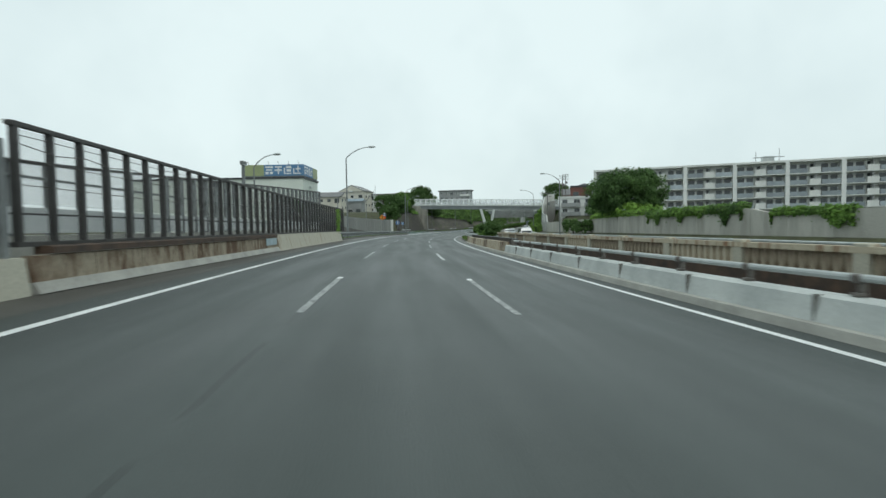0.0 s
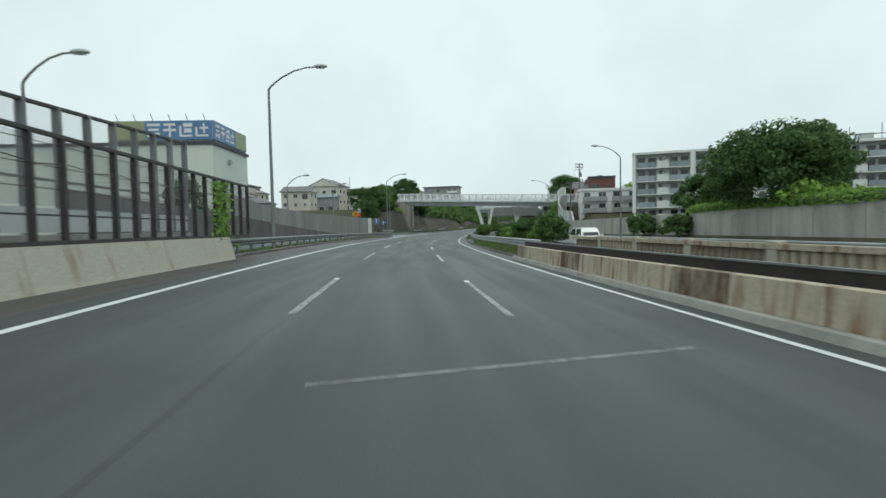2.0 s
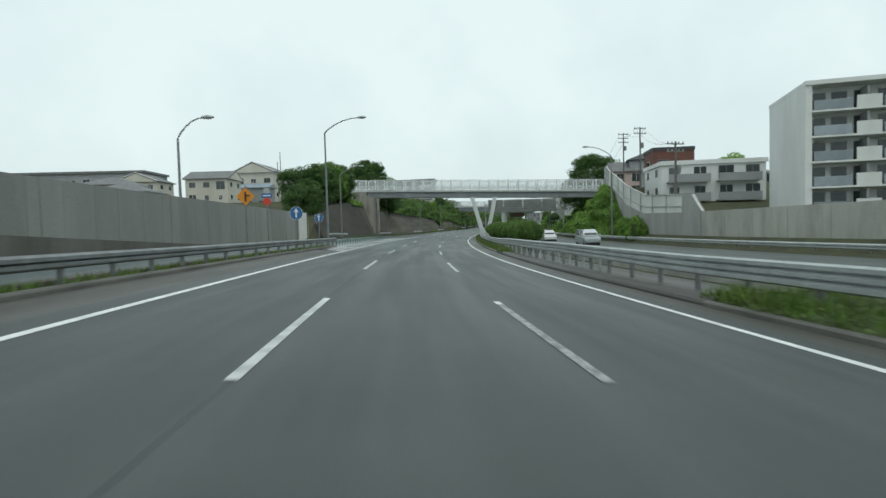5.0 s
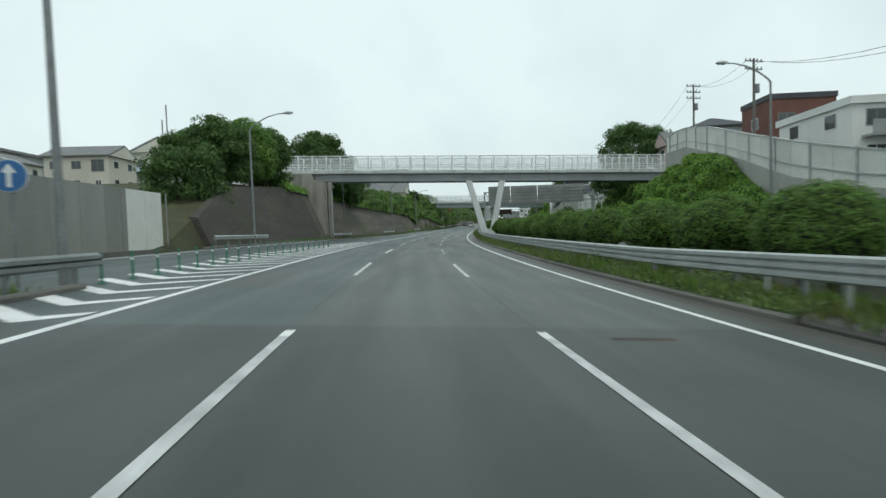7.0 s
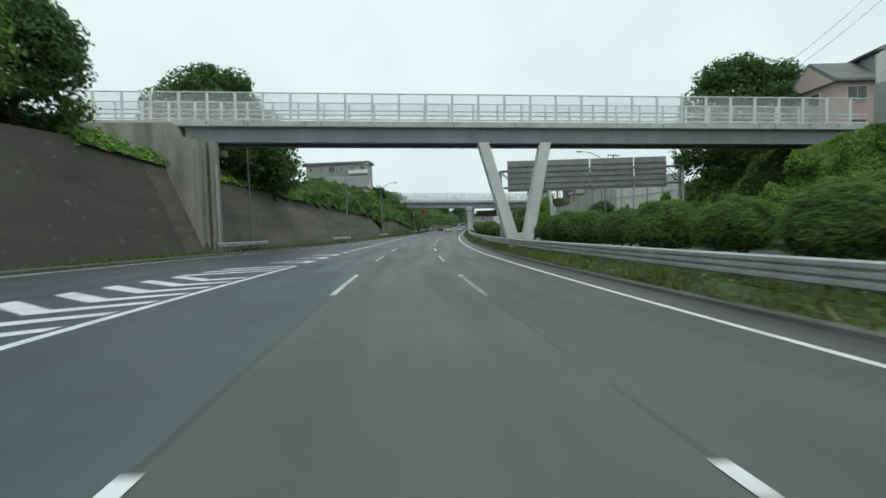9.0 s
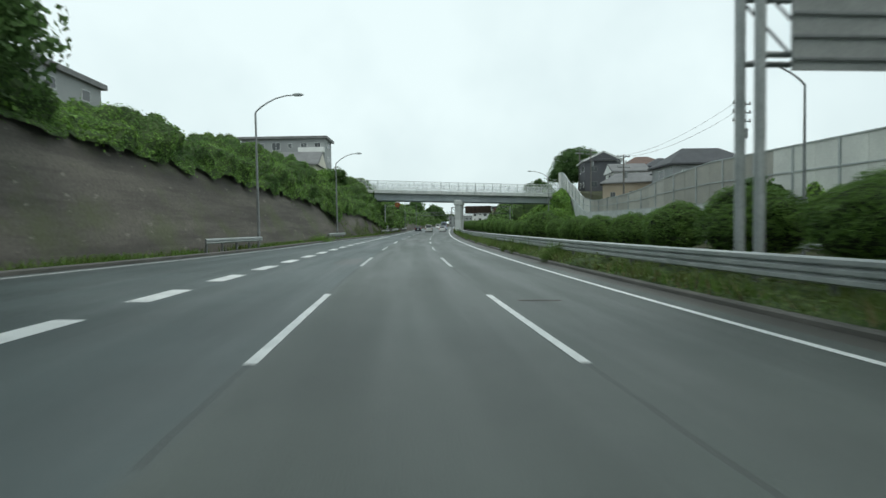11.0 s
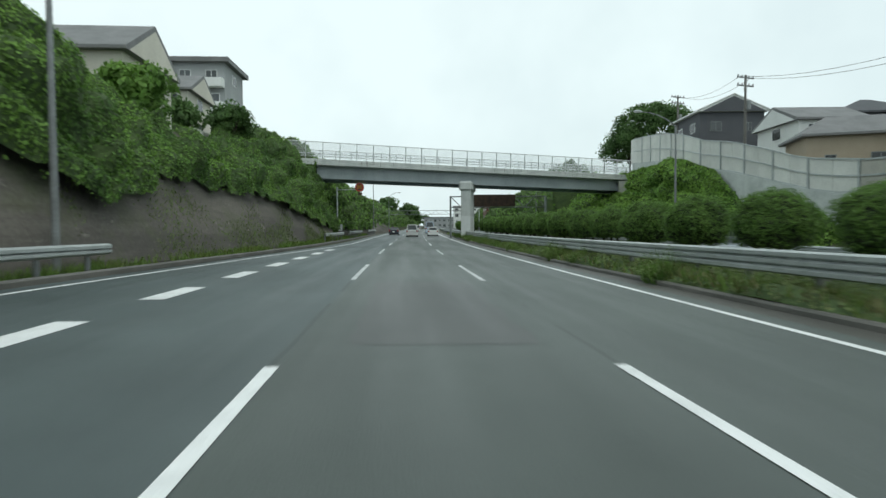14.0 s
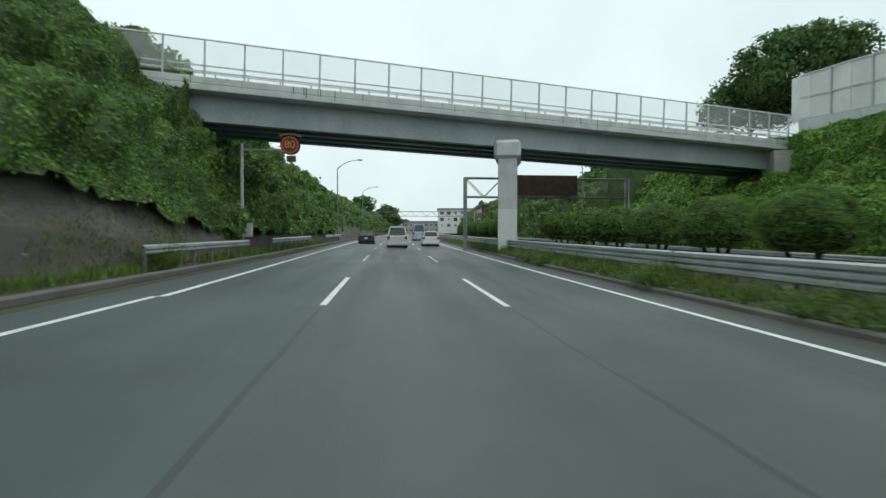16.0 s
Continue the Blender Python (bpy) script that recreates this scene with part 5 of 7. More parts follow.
for f in ((0, 1, 2, 3), (7, 6, 5, 4), (0, 4, 5, 1), (1, 5, 6, 2), (2, 6, 7, 3), (3, 7, 4, 0)):
    bm.faces.new([vs[i] for i in f])
bmesh.ops.recalc_face_normals(bm, faces=bm.faces)
part("pier_base", bm, PIER_PAINT, vp)

solid("steel_pole", tube([Q(191.0, -12.7, 0.2), Q(191.0, -12.7, 9.2)], 0.075, 8, r1=0.05), GALV_DARK, "slim grey steel pole beside the mortar slope", "pole")
ab = thing("bridge_abutment", "grey concrete abutment that leans back into the bank", "abutment", kind="structure")
bm = bmesh.new()
prof = [(-13.75, 0.2), (-13.85, 8.1), (-15.2, 8.4), (-15.4, 9.25), (-22.5, 9.45), (-22.0, 0.2)]
front = [bm.verts.new(Q(184.6, u, z)) for u, z in prof]
back = [bm.verts.new(Q(187.6, u + (0.0 if i_ > 3 else -0.55), z)) for i_, (u, z) in enumerate(prof)]
bm.faces.new(front)
bm.faces.new(back[::-1])
for i in range(len(prof)):
    j = (i + 1) % len(prof)
    bm.faces.new((front[i], back[i], back[j], front[j]))
bmesh.ops.recalc_face_normals(bm, faces=bm.faces)
part("body", bm, CONCRETE_GREY, ab)
part("pilaster", boxes((-0.1, -0.06, 0, 0.16, 0.6, 7.4), bevel=0.03), CONCRETE_GREY, ab).matrix_world = atq(184.6, -14.0, 0.3)
for u, w_ in ((-13.9, 0.34), (-13.3, 0.42)):
    part("column", boxes((-w_ / 2, 0, 0, w_ / 2, 0.7, 7.9), bevel=0.03), CONCRETE_GREY, ab, "streaked concrete column").matrix_world = atq(185.6, u, 0.2)
for u, z in ((-14.05, 7.3), (-13.05, 6.6)):
    part("drain_pipe", tube([Q(185.5, u, 0.2), Q(185.5, u, z)], 0.07, 8), GALV, ab, "pale drain pipe")
part("bearing_seat", boxes((-1.2, 0.3, 0, 0.3, 3.0, 0.4)), CONCRETE_GREY, ab).matrix_world = atq(186.4, -13.9, 7.6)

a, b = Q(296.6, -26.0, 9.5), Q(311.0, 35.5, 7.95)
length = (b - a).length
rbg = thing("road_bridge", "wide steel road bridge with white mesh parapets over the motorway", "bridge", oriented(a, b), kind="structure")
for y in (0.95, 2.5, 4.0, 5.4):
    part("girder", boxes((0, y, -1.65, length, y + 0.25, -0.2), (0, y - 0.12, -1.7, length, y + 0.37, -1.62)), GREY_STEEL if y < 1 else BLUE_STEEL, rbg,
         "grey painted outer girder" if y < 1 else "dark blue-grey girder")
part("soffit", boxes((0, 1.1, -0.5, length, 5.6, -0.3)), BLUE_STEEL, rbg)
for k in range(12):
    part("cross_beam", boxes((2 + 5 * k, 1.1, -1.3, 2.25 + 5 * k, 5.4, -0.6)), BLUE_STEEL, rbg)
part("deck", boxes((0, 0.0, -0.22, length, 6.6, 0.12), (0, 0, 0.12, length, 0.35, 0.5), bevel=0.03), CONCRETE_WHITE, rbg, "pale streaked concrete deck edge")
stain = boxes(*[(x, -0.004, 0.49 - rs.uniform(0.1, 0.62), x + rs.uniform(0.02, 0.07), -0.001, 0.49) for x in [rs.uniform(0.5, 60) for _ in range(46)]])
part("drip_stain", stain, CONCRETE_DARK, rbg, "dark drip stains along the edge")
mesh_p = mesh_of("mesh_panel", boxes((0.06, -0.01, 0.2, 1.94, 0.01, 1.95)), SCREEN_WHITE)
post_p = mesh_of("parapet_post", boxes((-0.05, -0.05, 0, 0.05, 0.05, 2.0), bevel=0.01), GALV)
rail_p = mesh_of("pipe_rail", tube([(0, 0, 0), (length, 0, 0)], 0.05, 8), WHITE_STEEL)
for y in (0.15, 6.45):
    for k in range(int(length / 2.0) + 1):
        part("parapet_post", post_p, None, rbg).matrix_local = Matrix.Translation((0.1 + 2.0 * k, y, 0.5))
        if k < int(length / 2.0):
            part("mesh_panel", mesh_p, None, rbg).matrix_local = Matrix.Translation((0.1 + 2.0 * k, y, 0.5))
    for z in (0.85, 1.15, 2.5):
        part("pipe_rail", rail_p, None, rbg).matrix_local = Matrix.Translation((0, y + (0.12 if z < 2 else 0), z))
pr2 = thing("bridge_pier", "pale square concrete pier with a wider cap in the median", "pier", kind="structure")
part("shaft", boxes((-0.6, 0, -1.0, 0.6, 3.6, 6.5), bevel=0.06), CONCRETE_WHITE, pr2).matrix_world = atq(304.4, 6.95, 0.0, -14)
part("painted_foot", boxes((-0.604, -0.004, -1.0, 0.604, 3.604, 2.9), bevel=0.05), PIER_PAINT, pr2, "white painted lower part").matrix_world = atq(304.4, 6.95, 0.0, -14)
part("cap", boxes((-0.85, -0.2, 0, 0.85, 3.8, 1.2), bevel=0.2), CONCRETE_WHITE, pr2).matrix_world = atq(304.4, 6.95, 6.1, -14)
for u, sgn in ((-19.5, 1), (28.6, -1)):
    part("abutment", boxes((-3.5, 0.3, -4, 3.5, 6.3, 7.7)), CONCRETE, thing("bridge_abutment", "concrete abutment half hidden in the vines", "abutment", kind="structure")).matrix_world = atq(299.0 if u < 0 else 308, u + 3.5 * -sgn, 0, -14)


# ---- lamps, signs, gantries ----
def street_lamp(s, u, z0, height, reach, side, base=Q):
    """A tapered steel column whose arm bends over the road; side 1: towards larger offsets."""
    p = base(s, u, z0)
    ob = thing("street_lamp", "tall tapered steel street lamp with a curved arm", "street lamp", pose(p.x, p.y, p.z, 0, 0, head(s)), group="street lamps")
    top = height - 1.25
    part("column", tube([(0, 0, -0.4), (0, 0, top * 0.5), (0, 0, top)], 0.11, 10, r1=0.065), GALV_DARK, ob)
    arm = [(0, 0, top)] + [(side * reach * f, 0, top + 1.25 * math.sin(min(1.0, f * 1.15) * math.pi / 2) ** 0.8) for f in (0.05, 0.14, 0.28, 0.5, 0.75, 0.92)]
    part("arm", tube(arm, 0.06, 8, r1=0.04), GALV_DARK, ob)
    hm = bmesh.new()
    bmesh.ops.create_icosphere(hm, subdivisions=2, radius=1.0)
    for w in hm.verts:
        w.co = Vector((w.co.x * 0.42, w.co.y * 0.17, max(w.co.z, -0.35) * 0.14))
    hd = part("lamp_head", hm, GALV, ob)
    hd.location = (side * (reach * 0.92 + 0.3), 0, height + 0.03)
    part("glass", boxes((-0.28, -0.11, -0.1, 0.22, 0.11, -0.045), bevel=0.02), LAMP_CLEAR, hd, "clear lamp glass")
    part("base_plate", boxes((-0.22, -0.22, -0.05, 0.22, 0.22, 0.04)), GALV_DARK, ob)
    return ob


street_lamp(63.5, -7.6, 0.35, 10.4, 2.9, 1)
street_lamp(55.5, -15.4, 0.2, 8.7, 2.2, 1)
street_lamp(97.3, -15.9, 0.4, 7.9, 2.3, 1)
street_lamp(114.3, -14.3, 0.3, 8.5, 1.7, 1)
street_lamp(127.2, -7.9, 0.4, 11.0, 3.2, 1)
street_lamp(157.4, -13.2, 0.6, 10.4, 3.1, 1)
street_lamp(252.0, -9.85, 0.2, 10.6, 2.8, 1)
street_lamp(224.5, -10.9, 0.2, 11.0, 3.0, 1)
street_lamp(345.0, -8.2, 0.2, 11.0, 3.0, 1)
street_lamp(390.0, -8.2, 0.2, 11.0, 3.0, 1)
street_lamp(90.4, 22.4, -0.5, 10.6, 2.7, -1)
street_lamp(148.5, 23.1, -0.5, 11.9, 3.1, -1)
street_lamp(281.2, 22.8, -0.4, 11.6, 3.3, -1)
street_lamp(215.0, 23.0, -0.4, 11.0, 3.0, -1)
street_lamp(335.0, 22.9, -0.4, 11.0, 3.0, -1)


flood = thing("floodlight_pole", "square steel pole with a flat floodlight head", "floodlight", at(28.6, -7.65, -0.2))
part("pole", boxes((-0.07, -0.07, -0.2, 0.07, 0.07, 4.5), bevel=0.01), GALV_DARK, flood)
part("head", boxes((-0.07, -0.30, 4.42, 0.13, 0.22, 4.60), bevel=0.03), GALV_DARK, flood)
part("glass", boxes((-0.05, -0.27, 4.40, 0.11, 0.19, 4.425)), LAMP_CLEAR, flood, "clear lamp glass")


def disc(r, y0, y1, sides=28):
    bm = bmesh.new()
    f = [bm.verts.new((r * math.cos(k * 2 * math.pi / sides), y0, r * math.sin(k * 2 * math.pi / sides))) for k in range(sides)]
    g = [bm.verts.new((v.co.x, y1, v.co.z)) for v in f]
    bm.faces.new(f)
    bm.faces.new(g[::-1])
    for k in range(sides):
        bm.faces.new((f[k], g[k], g[(k + 1) % sides], f[(k + 1) % sides]))
    bmesh.ops.recalc_face_normals(bm, faces=bm.faces)
    return bm


def arrow_sign(s, u, r, z, lean=0):
    ob = thing("road_sign", "round blue road sign with a white arrow on a post", "road sign", at(s, u, 0, lean), group="arrow signs")
    part("post", tube([(0, 0, -0.3), (0, 0, z + r)], 0.045, 8), GALV_DARK, ob)
    plate = part("plate", disc(r, -0.075, -0.05), SIGN_BLUE, ob, "blue sign plate")
    plate.location = (0, 0, z)
    bm = boxes((-r * 0.13, -0.082, -r * 0.72, r * 0.13, -0.077, r * 0.25))
    vs = [bm.verts.new(p) for p in ((-r * 0.42, -0.082, r * 0.2), (r * 0.42, -0.082, r * 0.2), (0, -0.082, r * 0.78))]
    bm.faces.new(vs)
    part("arrow", bm, SIGN_WHITE, plate, "white arrow")
    part("rim", disc(r * 1.05, -0.06, -0.045), SIGN_WHITE, ob).location = (0, 0, z)


arrow_sign(118.7, -8.35, 0.44, 2.52)
arrow_sign(126.7, -8.55, 0.34, 2.4, 8)
ob = thing("road_sign", "round signs and a plate on one steel post", "road sign", at(126.2, -12.75, -0.2, 10))
part("post", tube([(0, 0, -0.3), (0, 0, 4.8)], 0.045, 8), GALV_DARK, ob)
for z, m_, r in ((4.75, GALV, 0.26), (3.85, SIGN_RED, 0.32)):
    part("plate", disc(r, -0.075, -0.05), m_, ob).location = (0, 0, z)
part("plate", boxes((-0.42, -0.08, -0.2, 0.42, -0.05, 0.2), bevel=0.02), SIGN_BLUE, ob, "blue plate with a pale bar").location = (0, 0, 4.35)
part("bar", boxes((-0.3, -0.088, 4.3, 0.3, -0.082, 4.4)), SIGN_WHITE, ob)

ob = thing("warning_sign", "orange diamond warning sign on a steel post", "road sign", at(118.0, -11.6, 0, 6))
part("post", tube([(0, 0, -0.3), (0, 0, 4.3)], 0.05, 8), GALV_DARK, ob)
bm = bmesh.new()
ring = [bm.verts.new((x, -0.08, z)) for x, z in ((0, -0.62), (0.62, 0), (0, 0.62), (-0.62, 0))]
rg2 = [bm.verts.new((v.co.x, -0.05, v.co.z)) for v in ring]
bm.faces.new(ring)
bm.faces.new(rg2[::-1])
for k in range(4):
    bm.faces.new((ring[k], rg2[k], rg2[(k + 1) % 4], ring[(k + 1) % 4]))
plate = part("plate", bm, SIGN_ORANGE, ob, "orange diamond plate")
plate.location = (0, 0, 3.55)
part("symbol", boxes((-0.06, -0.088, -0.35, 0.06, -0.083, 0.3), (-0.06, -0.088, 0.0, 0.3, -0.083, 0.1)), PLASTIC_DARK, plate, "dark symbol")

ob = thing("speed_sign", "lit orange speed limit sign reading 80 on a bracket arm", "road sign", at(302.6, -9.05, 0))
part("post", tube([(0, 0, -0.3), (0, 0, 6.3)], 0.10, 10), GALV, ob)
part("arm", tube([(0, 0, 5.95), (2.6, 0, 6.0)], 0.05, 8), GALV, ob)
head_plate = part("plate", disc(0.55, -0.16, 0.16), RUST_DARK, ob, "dark round housing")
head_plate.location = (2.75, 0, 6.25)
part("ring", disc(0.50, -0.19, -0.165), SIGN_RED, head_plate, "orange-red ring")
part("face", disc(0.40, -0.20, -0.192), RUST_DARK, head_plate)
txt = bpy.data.curves.new("digits", "FONT")
txt.body, txt.align_x, txt.align_y, txt.size, txt.extrude = "80", "CENTER", "CENTER", 0.62, 0.004
dg = new("digits", txt)
dg.parent, dg.matrix_local = head_plate, pose(0, -0.206, 0, 90, 0, 0)
txt.materials.append(SIGN_ORANGE)
part("visor", tube([(-0.62, -0.1, 0.5), (-0.3, -0.1, 0.64), (0.3, -0.1, 0.64), (0.62, -0.1, 0.5)], 0.06, 6), WALL_BEIGE, head_plate)
part("lower_box", boxes((-0.2, -0.12, -0.95, 0.3, 0.12, -0.62), bevel=0.02), RUST_DARK, head_plate)
part("cabinet", boxes((-0.3, -0.25, 0.9, 0.3, 0.1, 1.7), bevel=0.03), GALV, ob, "grey control box").location = (0.3, -0.1, 0)

for s0, s1, post, w, label, board in ((197.0, 197.6, 7.9, 16.6, "lattice gantry that carries the grey backs of large sign boards", True),
                                      (315.5, 316.5, 5.75, 14.3, "lattice gantry with a brown-backed sign board", False),
                                      (420, 421, -12.5, 33, "distant lattice gantry across the road", False)):
    z0, z1 = (5.2, 6.7) if board else ((4.35, 5.95) if s0 < 400 else (5.6, 6.9))
    g = thing("sign_gantry", label, "gantry", atq(s0, post, -0.5), group="gantries")
    for x in (0, w):
        for y in (-0.2, 0.5):
            part("column", tube([(x, y, -0.3), (x, y, z1 + 0.55)], 0.12, 8), GALV, g)
    for y in (-0.2, 0.5):
        for z in (z0 + 0.5, z1 + 0.5):
            part("chord", tube([(0, y, z), (w, y, z)], 0.07, 6), GALV_DARK, g)
        nb = int(w / 1.5)
        for k in range(nb):
            x0_, x1_ = w * k / nb, w * (k + 1) / nb
            zz0, zz1 = (z0 + 0.5, z1 + 0.5) if k % 2 else (z1 + 0.5, z0 + 0.5)
            part("brace", tube([(x0_, y, zz0), (x1_, y, zz1)], 0.035, 5), GALV_DARK, g)
    if board:
        for x0_, x1_ in ((0.6, 3.9), (4.0, 8.0), (8.1, 12.0), (12.1, 15.0)):
            part("sign_board", boxes((x0_, -0.42, z0 + 0.1, x1_, -0.36, z1 + 1.35)), SIGN_BACK, g, "dull grey back of a sign board")
            bm = boxes(*[(x0_, -0.47, z0 + 0.3 + 0.5 * k, x1_, -0.42, z0 + 0.36 + 0.5 * k) for k in range(5)])
            part("stiffener", bm, GALV_DARK, g)
    elif s0 < 400:
        part("sign_board", boxes((3.3, -0.42, z0 + 0.6, 9.6, -0.36, z1 + 0.75)), RUST_DARK, g, "brown back of a sign board")

# ---- warehouse with a roof sign ----
wh = thing("warehouse", "cream warehouse with a long blue and green sign round its roof", "warehouse", atq(77.0, -16.1, 0.4))
part("wall", boxes((-24, 0, -0.5, 0, 8.3, 8.35)), WALL_MINT, wh)
part("roof_edge", boxes((-24.1, -0.12, 8.35, 0.15, 8.45, 8.6)), ROOF_DARK, wh, "dark roof edge")
part("sign_frame", boxes((-8.2, -0.05, 8.62, 0.0, 0.1, 8.75), (-0.1, 0, 8.62, 0.05, 7.8, 8.75)), GALV_DARK, wh)
sgn = part("roof_sign", boxes((-3.9 - 4.2, -0.12, 8.75, 0.05, 0.0, 10.3)), BOARD_BLUE, wh, "long blue roof sign")
part("sign_end", boxes((-8.12, -0.135, 8.76, -5.4, -0.125, 10.29)), BOARD_GREEN, sgn, "green end of the sign")
# plain white blocks in place of the lettering
SHAPES = (((0.0, 0.8, 1.0, 1.0), (0.1, 0.45, 0.9, 0.62), (0.0, 0.0, 0.42, 0.32), (0.58, 0.0, 1.0, 0.32)), ((0.05, 0.82, 0.95, 1.0), (0.0, 0.42, 1.0, 0.6), (0.42, 0.0, 0.58, 0.82)),
          ((0.3, 0.72, 1.0, 1.0), (0.36, 0.3, 0.95, 0.6), (0.0, 0.0, 1.0, 0.14), (0.0, 0.14, 0.16, 0.8)), ((0.32, 0.55, 1.0, 0.72), (0.58, 0.25, 0.72, 1.0), (0.0, 0.0, 1.0, 0.14), (0.0, 0.14, 0.16, 0.7)))
for k, rows_ in enumerate(SHAPES):
    x = -5.2 + 1.3 * k
    part("letter_shape", boxes(*[(x + p[0] * 1.05, -0.14, 8.98 + p[1] * 1.1, x + p[2] * 1.05, -0.13, 8.98 + p[3] * 1.1) for p in rows_]), SIGN_WHITE, sgn, "white letter shape")
sg2 = part("roof_sign", boxes((0.06, 0.0, 8.75, 0.16, 7.7, 10.3)), BOARD_BLUE, wh, "long blue roof sign")
part("sign_end", boxes((0.165, 4.9, 8.76, 0.172, 7.69, 10.29)), BOARD_GREEN, sg2, "green end of the sign")
for k, rows_ in enumerate(SHAPES):
    y = 0.3 + 1.1 * k
    part("letter_shape", boxes(*[(0.165, y + p[0] * 0.9, 9.0 + p[1] * 1.05, 0.175, y + p[2] * 0.9, 9.0 + p[3] * 1.05) for p in rows_]), SIGN_WHITE, sg2, "white letter shape")
for k in range(6):
    part("sign_spotlight", tube([(-7.5 + 1.4 * k, -0.1, 10.3), (-7.5 + 1.4 * k, -0.5, 10.75)], 0.03, 5), GALV_DARK, wh)
for y, z in ((1.9, 4.45), (5.5, 4.3)):
    w_ = part("window", boxes((0.0, y, z, 0.03, y + 1.0, z + 0.75)), GALV_DARK, wh)
    part("pane", boxes((0.03, y + 0.07, z + 0.07, 0.04, y + 0.93, z + 0.68)), GLASS_DARK, w_)
part("vent", boxes((0, 3.2, 7.1, 0.3, 3.6, 7.5), bevel=0.03), GALV, wh)


# ---- houses and flats ----
def house(label, m, w, d, h, roof, wall, roofing, ridge=1.6, eave=0.45, floors=2, seed=0):
    """A house with its front along x, w wide, d deep, h to the eaves; roof: gable (ridge along y), gable_x, hip or flat."""
    rng = random.Random(seed)
    ob = thing("house", label, "house", m, group="houses")
    part("wall", boxes((0, 0, -2.5, w, d, h)), wall, ob)
    bm = bmesh.new()
    x0, x1, y0, y1 = -eave, w + eave, -eave, d + eave
    lo = [bm.verts.new(p) for p in ((x0, y0, h), (x1, y0, h), (x1, y1, h), (x0, y1, h))]
    lo2 = [bm.verts.new((v.co.x, v.co.y, h - 0.18)) for v in lo]
    if roof == "flat":
        hi = [bm.verts.new((v.co.x, v.co.y, h + 0.35)) for v in lo]
        bm.faces.new(hi)
        for k in range(4):
            bm.faces.new((lo[k], lo[(k + 1) % 4], hi[(k + 1) % 4], hi[k]))
    else:
        if roof == "gable":
            r = [bm.verts.new((w / 2, y0, h + ridge)), bm.verts.new((w / 2, y1, h + ridge))]
            fs = ((lo[0], lo[1], r[0]), (lo[1], lo[2], r[1], r[0]), (lo[2], lo[3], r[1]), (lo[3], lo[0], r[0], r[1]))
        elif roof == "gable_x":
            r = [bm.verts.new((x0, d / 2, h + ridge)), bm.verts.new((x1, d / 2, h + ridge))]
            fs = ((lo[0], lo[1], r[1], r[0]), (lo[1], lo[2], r[1]), (lo[2], lo[3], r[0], r[1]), (lo[3], lo[0], r[0]))
        else:
            k = min(w, d) / 2.2
            r = [bm.verts.new((k, d / 2, h + ridge)), bm.verts.new((w - k, d / 2, h + ridge))]
            fs = ((lo[0], lo[1], r[1], r[0]), (lo[1], lo[2], r[1]), (lo[2], lo[3], r[0], r[1]), (lo[3], lo[0], r[0]))
        for f in fs:
            bm.faces.new(f)
    for k in range(4):
        bm.faces.new((lo2[k], lo2[(k + 1) % 4], lo[(k + 1) % 4], lo[k]))
    bm.faces.new(lo2[::-1])
    bmesh.ops.recalc_face_normals(bm, faces=bm.faces)
    rf = part("roof", bm, roofing, ob)
    if roof == "gable":
        bm = bmesh.new()
        for y in (y0 + 0.15,):
            bm.faces.new([bm.verts.new(p) for p in ((0, -0.02, h - 0.2), (w, -0.02, h - 0.2), (w / 2, -0.02, h + ridge * 0.86))])
        part("gable_wall", bm, wall, ob).location = (0, -eave - 0.015, 0)
        part("barge_board", tube([(x0, y0 - 0.03, h - 0.05), (w / 2, y0 - 0.03, h + ridge + 0.02), (x1, y0 - 0.03, h - 0.05)], 0.09, 4), SIGN_WHITE, rf)
    if roof == "gable_x":
        for xx in (x0 - 0.02, x1 + 0.02):
            bm = bmesh.new()
            bm.faces.new([bm.verts.new(p) for p in ((xx, y0 + 0.3, h - 0.18), (xx, y1 - 0.3, h - 0.18), (xx, d / 2, h + ridge * 0.86))])
            part("gable_wall", bm, wall, ob)
    fh = h / floors
    for f in range(floors):
        n = max(1, int(w / 2.9))
        for k in range(n):
            ww, hh = rng.choice(((1.5, 1.1), (1.2, 1.0), (0.7, 0.9), (1.7, 1.6))), 0
            x = w * (k + 0.5) / n - ww[0] / 2
            z = f * fh + (0.8 if ww[1] < 1.5 else 0.35)
            win = part("window", boxes((x - 0.06, -0.05, z - 0.06, x + ww[0] + 0.06, 0.0, z + ww[1] + 0.06)), SIGN_WHITE if rng.random() < 0.6 else GALV_DARK, ob)
            part("pane", boxes((x, -0.062, z, x + ww[0] / 2 - 0.03, -0.052, z + ww[1]), (x + ww[0] / 2 + 0.03, -0.062, z, x + ww[0], -0.052, z + ww[1])), GLASS_DARK, win)
        for k in range(max(1, int(d / 3.5))):
            y, z = d * (k + 0.5) / max(1, int(d / 3.5)) - 0.6, f * fh + 0.9
            for xx in (-0.05, w):
                win = part("window", boxes((xx, y - 0.06, z - 0.06, xx + 0.05, y + 1.26, z + 1.06)), SIGN_WHITE, ob)
                part("pane", boxes((xx - 0.01, y, z, xx + 0.06, y + 1.2, z + 1.0)), GLASS_DARK, win)
    return ob


def hs(s, u, z, turn=0.0):
    return atq(s, u, z, turn)


